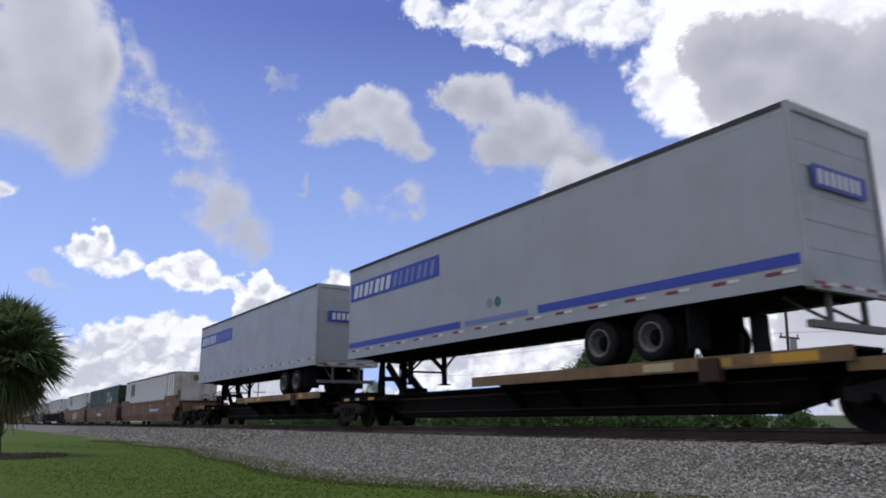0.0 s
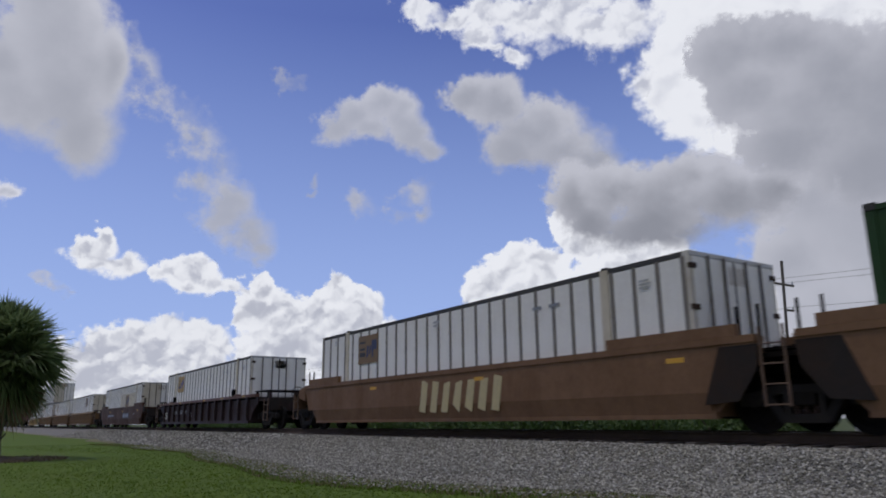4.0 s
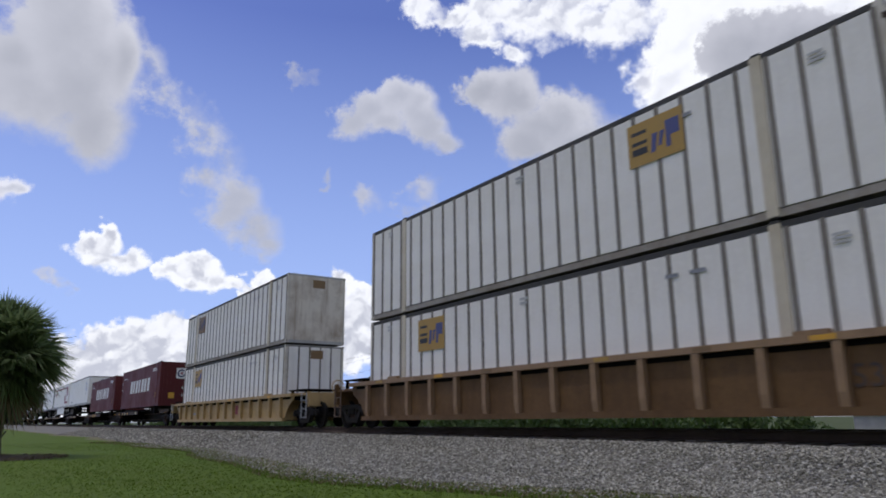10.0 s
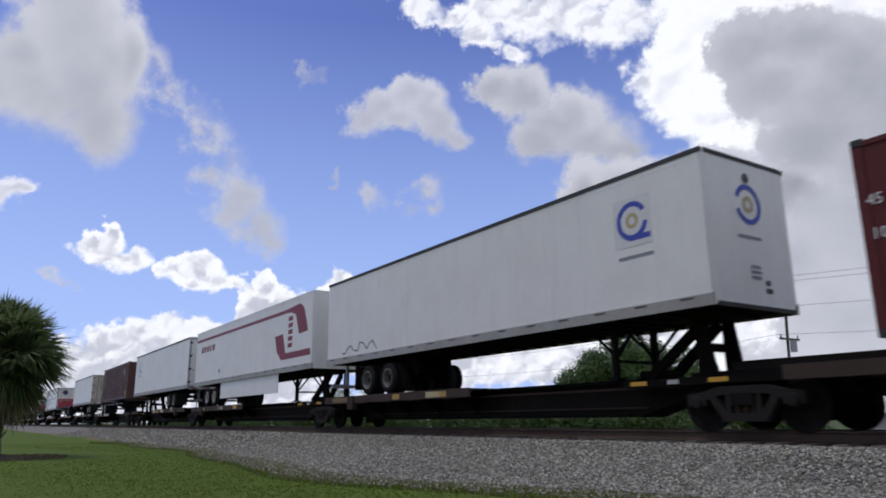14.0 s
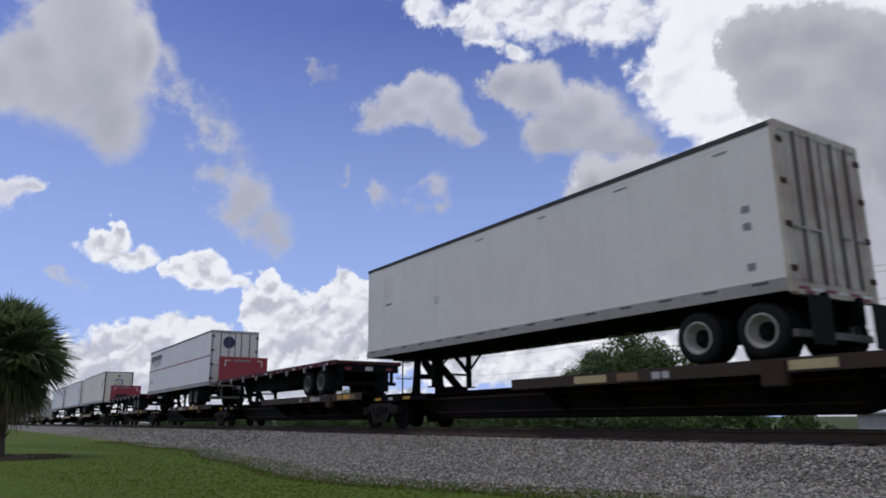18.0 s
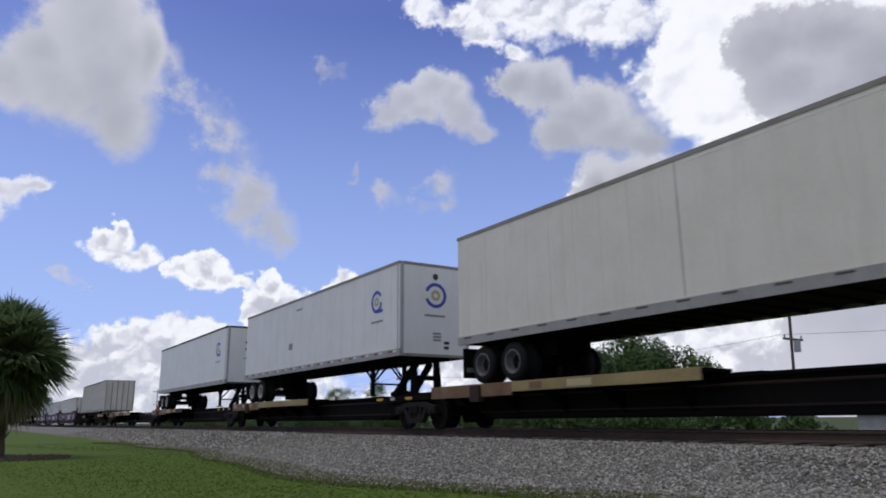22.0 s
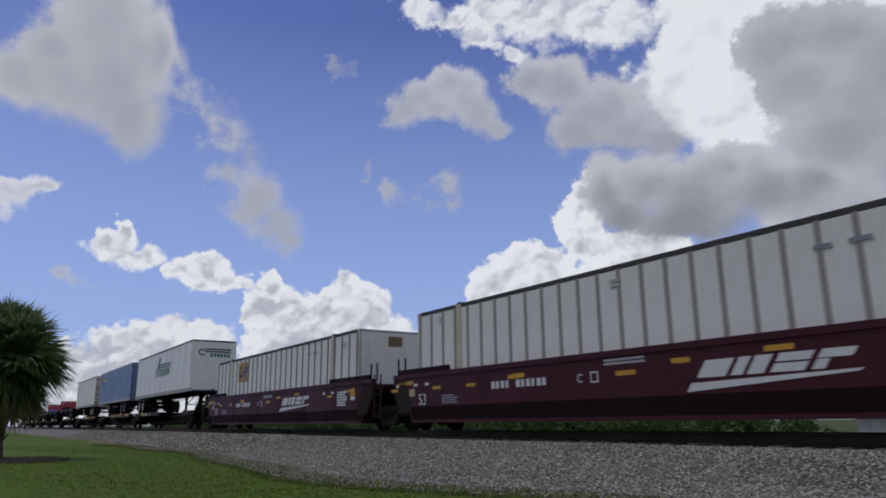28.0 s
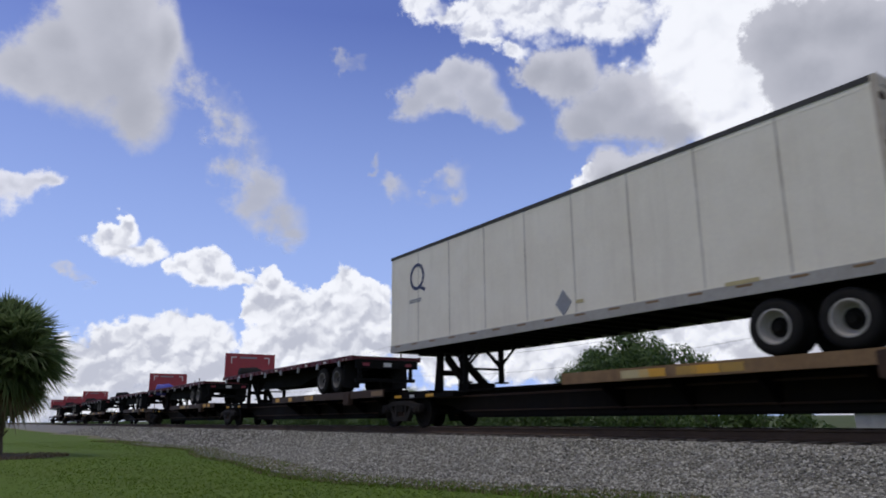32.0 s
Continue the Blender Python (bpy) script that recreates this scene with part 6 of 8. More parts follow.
def van_trailer(s, length, top, deck, nose, paint, label, rim=RIMWHITE, bottom=2.26, gear=3.0, bogie=(3.2, 4.55), doors=None, skirt=False, marks=None,
                reflect="red", seams=0, joints=0, frame=None, corner=None, roof=ROOF, rail=None, dash=0.10, hw=1.295):
    """A box trailer: its nose leads (nose 1) or trails (nose -1)."""
    tr = thing("box_trailer", label, "trailer", "road trailers on the train")
    L = length
    zb = bottom - 0.05
    rail_h = 0.22

    def fx(u):
        return -u if nose > 0 else -L + u
    lo, hi = -L, 0.0
    w = part("side_wall", boxes((lo + 0.03, hi - 0.03, -hw, -hw + 0.04, zb + 0.16, top - 0.06)), paint, tr, "smooth sheet side wall")
    part("far_wall", boxes((lo + 0.03, hi - 0.03, hw - 0.04, hw, zb + 0.16, top - 0.10)), paint, tr)
    part("roof", boxes((lo + 0.02, hi - 0.02, -hw + 0.03, hw - 0.03, top - 0.05, top - 0.01)), GALV, tr)
    part("floor", boxes((lo + 0.02, hi - 0.02, -hw + 0.03, hw - 0.03, zb + 0.05, zb + 0.15)), UNDER, tr)
    beam = shared("crossmember", lambda: boxes((-0.03, 0.03, -1.21, 1.21, -0.018, 0.05)), UNDER)
    for i in range(int(L / 0.6)):
        put("crossmember", beam, tr, lo + 0.33 + i * 0.6, 0, zb)
    for y in (-1, 1):
        a, b = (-hw - 0.012, -hw + 0.03) if y < 0 else (hw - 0.03, hw + 0.012)
        part("bottom_rail", boxes((lo, hi, a, b, zb - 0.02, zb + rail_h - 0.03)), rail or PALERAIL, tr, "bottom rail")
        part("top_rail", boxes((lo, hi, a, b, top - 0.095, top)), roof, tr, "top rail")
    # nose wall with corner radius posts, and the tail
    nx, tx = (hi, lo) if nose > 0 else (lo, hi)
    sgn = 1 if nose > 0 else -1
    part("nose_wall", boxes((nx - sgn * 0.04, nx, -hw + 0.12, hw - 0.12, zb + 0.02, top - 0.06)), paint, tr, "nose wall")
    cp = corner or paint
    for y in (-1, 1):
        bm = bmesh.new()
        arc = [(nx - sgn * 0.14 + sgn * 0.145 * math.sin(q), y * (hw - 0.14 + 0.15 * math.cos(q))) for q in (math.pi / 2 * k / 5 for k in range(6))]
        vs = [[bm.verts.new((a, b, z)) for a, b in arc] for z in (zb, top - 0.02)]
        for i in range(5):
            bm.faces.new((vs[0][i], vs[0][i + 1], vs[1][i + 1], vs[1][i]))
        bmesh.ops.recalc_face_normals(bm, faces=bm.faces[:])
        bmesh.ops.solidify(bm, geom=bm.faces[:], thickness=0.01)
        part("corner_post", bm, cp, tr)
    for za, zc in ((top - 0.10, top), (zb - 0.02, zb + 0.06)):
        part("nose_rail", boxes((nx - sgn * 0.05, nx + sgn * 0.006, -hw + 0.1, hw - 0.1, za, zc)), roof if nose > 0 else GALV, tr)
    if nose < 0:
        fr = frame or GALV
        part("door_frame", boxes((tx - 0.08, tx + 0.01, -hw - 0.014, -hw + 0.10, zb - 0.05, top), (tx - 0.08, tx + 0.01, hw - 0.10, hw + 0.014, zb - 0.05, top),
                                 (tx - 0.08, tx + 0.01, -hw + 0.10, hw - 0.10, top - 0.14, top), (tx - 0.10, tx + 0.02, -hw + 0.10, hw - 0.10, zb - 0.08, zb + 0.14)), fr, tr, "rear door frame")
        if doors == "roll":
            part("roll_door", boxes((tx - 0.07, tx - 0.03, -hw + 0.10, hw - 0.10, zb + 0.14, top - 0.14)), paint, tr, "roll-up rear door")
            for k in range(5):
                z = zb + 0.14 + (top - zb - 0.28) * (k + 1) / 6
                part("door_seam", boxes((tx - 0.05, tx - 0.022, -hw + 0.11, hw - 0.11, z - 0.012, z + 0.012)), GALV, tr)
        else:
            add_doors(tr, hw, zb + 0.12, top - 0.13, doors or paint, 4, tx - 0.005)
        bm = bmesh.new()
        for y in (-0.55, 0.55):
            bar(bm, (tx - 0.15, y, zb - 0.05), (tx - 0.15, y, deck + 0.42), 0.08, 0.08)
            bar(bm, (tx - 0.9, y, zb - 0.05), (tx - 0.15, y, deck + 0.46), 0.05, 0.05)
        box(bm, tx - 0.21, tx - 0.09, -1.15, 1.15, deck + 0.33, deck + 0.45)
        part("rear_guard", bm, RODGREY, tr, "rear underride bar")
        for i in range(6):
            y = -hw + 0.12 + i * (2 * hw - 0.24) / 6
            part("reflector", boxes((tx + 0.02, tx + 0.024, y, y + 0.3, zb + 0.0, zb + 0.05)), (MARKRED, MARKWHITE)[i % 2], tr)
        part("tail_lamp", boxes((tx + 0.01, tx + 0.03, -1.0, -0.75, zb - 0.06, zb - 0.01), (tx + 0.01, tx + 0.03, 0.75, 1.0, zb - 0.06, zb - 0.01)), MARKRED, tr)
    else:
        part("tail_wall", boxes((tx, tx + 0.05, -hw + 0.05, hw - 0.05, zb, top - 0.04)), paint, tr)
        part("rear_guard", boxes((tx + 0.1, tx + 0.2, -1.15, 1.15, deck + 0.33, deck + 0.45), (tx + 0.1, tx + 0.2, -0.6, -0.5, deck + 0.45, zb), (tx + 0.1, tx + 0.2, 0.5, 0.6, deck + 0.45, zb)), GALV, tr)
    wz = deck + 0.467
    add_bogie(tr, [fx(L - b) for b in bogie], wz, rim, zb - 0.02)
    for y in (-0.95, 0.95):
        f = fx(L - bogie[0] + 0.85)
        part("mud_flap", boxes((f - 0.015, f + 0.015, y - 0.3, y + 0.3, deck + 0.18, deck + 0.95)), RUBBER, tr)
    add_landing_gear(tr, fx(gear), deck + (0.06 if nose < 0 else 0.02), zb)
    part("kingpin_plate", boxes((fx(0.4), fx(1.7), -0.55, 0.55, zb - 0.10, zb + 0.0)), UNDER, tr)
    if skirt:
        part("side_skirt", boxes((fx(gear + 0.6), fx(L - bogie[1] - 1.0), -hw + 0.06, -hw + 0.08, deck + 0.35, zb - 0.02)), paint, tr, "white aerodynamic side skirt")
    # conspicuity dashes along the rail; the grey kind paints shaded slots instead
    n = 16 if reflect == "red" else 15
    for i in range(n):
        x = lo + 0.3 + (L - 1.0) * i / (n - 1)
        if reflect == "red":
            mark(tr, MARKRED, rect(x, x + 0.27, zb + dash, zb + dash + 0.055), -hw - 0.013, name="reflector")
            mark(tr, MARKWHITE, rect(x + 0.29, x + 0.52, zb + dash, zb + dash + 0.055), -hw - 0.013, name="reflector")
        else:
            # grey: flat dark marks for the shade in the rail's slots, no reflectors
            mark(tr, MARKSLOTSHADE if reflect == "grey" else MARKBROWN, rect(x, x + 0.3, zb + 0.125, zb + 0.165), -hw - 0.013, name="reflector")
    for i in range(seams):
        x = lo + L * (i + 1) / (seams + 1)
        part("panel_seam", boxes((x - 0.02, x + 0.02, -hw - 0.005, -hw + 0.005, zb + 0.22, top - 0.10)), DIRTPOST, tr)
    for i in range(joints):
        x = lo + L * (i + 0.6) / (joints + 0.2)
        part("panel_joint", boxes((x - 0.014, x + 0.014, -hw - 0.005, -hw + 0.004, zb + 0.19, top - 0.095)), paint, tr)
    part("rivet_strip", boxes((lo + 0.05, hi - 0.05, -hw - 0.004, -hw + 0.004, top - 0.19, top - 0.165)), paint, tr)
    if marks:
        marks(tr, hw, L, zb, top, fx)
    return ride(tr, s)


def flat_trailer(s, length, deck, label, bed=2.30, head_h=1.25, head=True, tarp=RUBBER):
    """A dark red flatbed trailer with a headboard at its trailing nose."""
    tr = thing("flatbed_trailer", label, "trailer", "flatbed trailers on the train")
    L = length
    hw = 1.28
    bm = boxes((-L, 0, -hw, hw, bed - 0.10, bed))
    part("bed", bm, FLATRED, tr, "flat wooden and steel bed")
    for y in (-1, 1):
        e = part("side_rail", boxes((-L, 0, y * hw, y * (hw + 0.05), bed - 0.14, bed + 0.02)), FLATRED, tr, "dark red side rail")
        for i in range(int(L / 0.62)):
            x = -L + 0.4 + i * 0.62
            part("stake_pocket", boxes((x, x + 0.1, y * (hw + 0.05), y * (hw + 0.10), bed - 0.13, bed - 0.02)), FLATRED, e)
            if i % 3 == 0:
                part("strap_winch", boxes((x + 0.2, x + 0.3, y * (hw + 0.02), y * (hw + 0.09), bed - 0.30, bed - 0.10)), GALV, e, "grey strap winch under the rail")
    bm = bmesh.new()
    for y in (-0.5, 0.5):
        prism_y(bm, [(-L + 0.3, bed - 0.10), (-0.2, bed - 0.10), (-0.2, bed - 0.42), (-4.6, bed - 0.42), (-6.3, bed - 0.72), (-L + 3.4, bed - 0.72), (-L + 2.0, bed - 0.32), (-L + 0.3, bed - 0.28)], y - 0.07, y + 0.07)
    part("frame_rail", bm, UNDER, tr, "black main frame beams")
    beam = shared("bed_crossmember", lambda: boxes((-0.03, 0.03, -1.26, 1.26, -0.22, -0.10)), UNDER)
    for i in range(int(L / 0.6)):
        put("crossmember", beam, tr, -L + 0.33 + i * 0.6, 0, bed)
    if head:
        h = part("headboard", rounded(-L - 0.02, -L + 0.10, -hw, hw, bed - 0.02, bed + head_h, 0.02), HEADRED, tr, "bright red headboard")
        for ya in (-hw, hw - 0.08):
            part("headboard_rib", boxes((-L + 0.10, -L + 0.14, ya, ya + 0.08, bed, bed + head_h)), HEADRED, h)
        for y in (-1, 1):
            mark_end(h, MARKWHITE, [(y * 1.0, bed + head_h - 0.22), (y * 0.72, bed + head_h - 0.22), (y * 0.72, bed + head_h - 0.17), (y * 1.0, bed + head_h - 0.17)], -L + 0.10, name="reflector")
            mark_end(h, MARKWHITE, [(y * 1.0, bed + head_h - 0.50), (y * 0.95, bed + head_h - 0.50), (y * 0.95, bed + head_h - 0.22), (y * 1.0, bed + head_h - 0.22)], -L + 0.10, name="reflector")
        small_bars(h, MARKGREY, -0.55, bed + head_h - 0.25, -L + 0.10, 0.9, 0.14, 1, True)
    bm = lathe_y(bmesh.new(), [(-1.22, 0.10), (-1.15, 0.36), (-0.4, 0.42), (0.3, 0.12)], 14, -L + 2.1, bed + 0.02)
    if tarp:
        part("folded_tarp", bm, tarp, tr, "bundled tarpaulin on the bed", True)
    wz = deck + 0.467
    add_bogie(tr, [-1.4, -2.65], wz, RIMGREY, bed - 0.3)
    add_landing_gear(tr, -L + 3.4, deck + 0.05, bed - 0.3)
    part("rear_bumper", boxes((-0.08, 0.0, -1.2, 1.2, bed - 0.40, bed - 0.12), (-0.2, -0.08, -1.15, 1.15, deck + 0.33, deck + 0.45), (-0.2, -0.1, -1.05, -0.95, deck + 0.4, bed - 0.3), (-0.2, -0.1, 0.95, 1.05, deck + 0.4, bed - 0.3)), UNDER, tr)
    part("plate", boxes((0.0, 0.006, -0.15, 0.15, bed - 0.34, bed - 0.2)), MARKWHITE, tr)
    for y in (-1, 1):
        part("tail_lamp", boxes((0.0, 0.012, y * 0.7, y * 0.95, bed - 0.32, bed - 0.22)), MARKRED, tr)
    for i in range(9):
        x = -L + 0.8 + i * (L - 1.6) / 8
        mark(tr, MARKWHITE, rect(x, x + 0.3, bed - 0.115, bed - 0.06), -hw - 0.052, name="reflector")
    for y in (-0.95, 0.95):
        part("mud_flap", boxes((-0.85, -0.82, y - 0.3, y + 0.3, deck + 0.15, deck + 0.95)), RUBBER, tr)
    return ride(tr, s)


def chassis(s, length, deck, top, label):
    """A container chassis whose nose leads, with wheels behind."""
    tr = thing("container_chassis", label, "trailer", "road trailers on the train")
    L = length
    bm = bmesh.new()
    for y in (-0.45, 0.45):
        prism_y(bm, [(-L, top - 0.08), (-0.1, top - 0.08), (-0.1, top - 0.22), (-2.2, top - 0.22), (-3.0, top - 0.45), (-L, top - 0.45)], y - 0.06, y + 0.06)
    part("frame_rail", bm, UNDER, tr, "long black frame beams")
    part("bolster_beam", boxes((-0.3, 0.05, -1.28, 1.28, top - 0.18, top - 0.02), (-L, -L + 0.25, -1.28, 1.28, top - 0.25, top - 0.02)), RUSTY, tr)
    for x in (-3.2, -5.2, -7.2, -9.0):
        part("crossmember", boxes((x, x + 0.1, -1.1, 1.1, top - 0.35, top - 0.22)), UNDER, tr)
    for i in range(8):
        x = -10 + i * 1.0
        mark(tr, (MARKGREY, MARKFAINT)[i % 2], rect(x, x + 0.45, top - 0.36, top - 0.30), -1.12, name="reflector")
    part("side_bar", boxes((-10.3, -1.9, -1.12, -1.08, top - 0.40, top - 0.26)), UNDER, tr)
    add_bogie(tr, [-L + 0.75, -L + 2.1], deck + 0.467, RIMWHITE, top - 0.4)
    add_landing_gear(tr, -2.9, deck + 0.05, top - 0.4)
    part("fender", prism_y(bmesh.new(), [(-9.0, deck + 0.1), (-9.0, deck + 0.75), (-9.15, deck + 0.9), (-9.9, deck + 0.95), (-9.9, deck + 0.88), (-9.2, deck + 0.8), (-9.08, deck + 0.1)], -1.2, -0.7), RUBBER, tr)
    return ride(tr, s)

# ---- painted signs of the single loads ----
def blue_sign(tr, hw, L, zb, top, fx):
    mark(tr, MARKBLUE, rect(-L + 0.15, -L + 5.7, top - 1.16, top - 0.54), -hw - 0.004, "blue name panel with white blocks", "sign")
    word_bars(tr, MARKWHITE, -L + 0.35, top - 1.06, -hw - 0.008, 2.6, 0.42, 7, 0.12)
    word_bars(tr, MARKFADE, -L + 3.05, top - 1.06, -hw - 0.008, 2.5, 0.42, 7, 0.12, 0.55)
    mark_end(tr, MARKBLUE, [(-0.85, 3.85), (0.85, 3.85), (0.85, 4.25), (-0.85, 4.25)], 0.03, "blue name panel on the door", "sign")
    bm = bmesh.new()
    for i in range(7):
        box(bm, 0.034, 0.038, -0.7 + i * 0.2, -0.56 + i * 0.2, 3.92, 4.18)
    part("word_mark", bm, MARKWHITE, tr)


def blue_sign_stripe(tr, hw, L, zb, top, fx):
    blue_sign(tr, hw, L, zb, top, fx)
    mark(tr, MARKBLUE, rect(-L + 0.05, -L + 6.7, zb + 0.32, zb + 0.50), -hw - 0.004, "blue stripe", "stripe")
    mark(tr, MARKBLUE, rect(-L + 9.8, -0.1, zb + 0.32, zb + 0.50), -hw - 0.004, "blue stripe", "stripe")
    small_bars(tr, MARKFADE, -L + 6.9, zb + 0.34, -hw - 0.004, 2.7, 0.2, 1)
    for dx in (0, 0.32):
        ring_mark(tr, MARKGREEN if dx else MARKGREY, -L + 8.0 + dx, zb + 0.80, -hw - 0.002, 0.02, 0.13)


def ring_logo(tr, x, z, hw, size=0.36, fade=MARKBLUE, box_back=None):
    if box_back:
        mark(tr, box_back, rect(x - size * 1.2, x + size * 1.2, z - size * 1.3, z + size * 1.2), -hw - 0.003, name="sign")
    ring_mark(tr, fade, x, z, -hw - 0.006, size * 0.72, size, 30, 350, False, "blue ring emblem")
    mark(tr, fade, rect(x - 0.1, x + size * 1.1, z - size * 1.02, z - size * 0.75), -hw - 0.006, name="emblem")
    ring_mark(tr, MARKPALE, x, z, -hw - 0.006, size * 0.2, size * 0.4)
    small_bars(tr, MARKGREY, x - size, z - size * 1.9, -hw - 0.004, size * 2.2, 0.10, 1)


def ring_logo_end(tr, z, size=0.40, y=0.0):
    ring_mark(tr, MARKBLUE, y, z, 0.008, size * 0.74, size, 200, 520, True, "blue ring emblem")
    ring_mark(tr, MARKPALE, y, z, 0.008, size * 0.2, size * 0.42, 0, 360, True)
    small_bars(tr, MARKGREY, y - size, z - size * 1.7, 0.006, size * 2, 0.1, 1, True)
    small_bars(tr, MARKGREY, y - 0.1, z - size * 3.6, 0.006, 0.35, 0.3, 3, True)
    small_bars(tr, MARKBLACK, y + 0.3, z - size * 4.2, 0.006, 0.2, 0.3, 2, True)


def nose_ring(x=-1.4, z_off=1.25, size=0.36, back=None, fade=MARKBLUE):
    def marks(tr, hw, L, zb, top, fx):
        ring_logo(tr, x, top - z_off, hw, size, fade, back)
        ring_logo_end(tr, top - z_off + 0.1)
        ring_mark(tr, MARKBLACK, 0.0, top - 0.4, 0.008, 0.0, 0.1, 0, 360, True)
    return marks


def graffiti_and_ring(tr, hw, L, zb, top, fx):
    nose_ring(-1.7, 1.02, 0.40, MARKWHITE)(tr, hw, L, zb, top, fx)
    bm = bmesh.new()
    r = random.Random(4)
    x, z = -14.9, zb + 0.34
    for i in range(13):
        q = (x + r.uniform(0.05, 0.32), zb + r.uniform(0.26, 0.62))
        bar(bm, (x, -hw - 0.004, z), (q[0], -hw - 0.004, q[1]), 0.006, 0.035)
        x, z = q
    part("scrawl", bm, MARKBLACK, tr, "black scrawled lines")


def red_swoosh(tr, hw, L, zb, top, fx):
    y = -hw - 0.004
    mark(tr, MARKRED, rect(-L + 0.1, -2.9, top - 0.56, top - 0.42), y, "long dark red stripe", "stripe")
    mark(tr, MARKRED, [(-2.9, top - 0.56), (-2.9, top - 0.42), (-1.3, top - 0.34), (-0.9, top - 0.55), (-0.45, top - 1.5), (-1.35, top - 1.55), (-1.75, top - 0.72), (-2.3, top - 0.58)], y, "dark red swoosh", "stripe")
    mark(tr, MARKRED, [(-4.0, top - 1.42), (-3.1, top - 1.38), (-2.75, top - 2.2), (-0.2, top - 2.2), (-0.15, top - 2.45), (-3.2, top - 2.45), (-3.7, top - 2.1)], y, "dark red swoosh", "stripe")
    bm = bmesh.new()
    for i in range(5):
        prism_y(bm, rect(-2.5, -2.05, top - 2.0 + i * 0.27, top - 1.82 + i * 0.27), y - 0.004, y + 0.002)
    part("word_mark", bm, MARKRED, tr)
    word_bars(tr, MARKRED, -L + 1.1, top - 1.2, y, 2.6, 0.32, 5, 0.12)
    small_bars(tr, MARKGREEN, -L + 4.6, zb + 0.5, y, 0.2, 0.3, 1)


def corner_logo(tr, hw, L, zb, top, fx):
    mark(tr, MARKWHITE, rect(-L + 1.2, -L + 2.1, top - 1.3, top - 0.5), -hw - 0.003, name="sign")
    ring_mark(tr, MARKBLUE, -L + 1.75, top - 0.85, -hw - 0.007, 0.30, 0.40, 180, 270, False, "blue corner emblem")
    mark(tr, MARKBLUE, rect(-L + 1.72, -L + 2.1, top - 1.26, top - 1.15), -hw - 0.007, name="emblem")
    small_bars(tr, MARKGREY, -L + 1.3, top - 1.55, -hw - 0.004, 0.8, 0.12, 1)


def ghost_logo(tr, hw, L, zb, top, fx):
    mark(tr, PANEL, rect(-L + 1.1, -L + 1.75, top - 1.1, top - 0.45), -hw - 0.003, name="sign")
    small_bars(tr, MARKGREY, -L + 1.2, top - 1.35, -hw - 0.004, 0.6, 0.1, 1)
    ring_mark(tr, MARKGREY, -L + 4.2, zb + 1.3, -hw - 0.004, 0.08, 0.1)
    for x in (-1.2, -3.6, -6.0, -8.5):
        small_bars(tr, MARKGREY, x, top - 0.3, -hw - 0.004, 0.4, 0.05, 1)
    for z in (1.1, 1.4, 0.4):
        mark(tr, MARKGREY, rect(-0.75, -0.6, zb + z, zb + z + 0.12), -hw - 0.004, name="sticker")


def black_words(tr, hw, L, zb, top, fx):
    y = -hw - 0.004
    word_bars(tr, MARKBLACK, -L + 0.45, top - 0.70, y, 3.3, 0.34, 14, 0.05, 0.75, "black upright blocks of a name")
    mark(tr, MARKBLACK, rect(-L + 0.45, -L + 3.7, top - 0.82, top - 0.78), y, name="stripe")
    word_bars(tr, MARKGREY, -L + 1.3, top - 1.10, y, 2.4, 0.2, 8, 0.03, 0.5)
    small_bars(tr, MARKGREY, -L + 0.7, zb + 0.75, y, 0.9, 0.14, 1)
    mark(tr, MARKRED, rect(-L + 0.05, -0.12, top - 1.42, top - 1.355), y, "thin dark red line along the side", "stripe")
    mark(tr, MARKPALE, rect(-L + 8.1, -L + 9.5, zb + 0.0, zb + 0.16), -hw - 0.014, name="sticker")
    ring_mark(tr, MARKNAVY, -0.35, top - 0.65, 0.03, 0.0, 0.33, 0, 360, True, "round navy emblem")


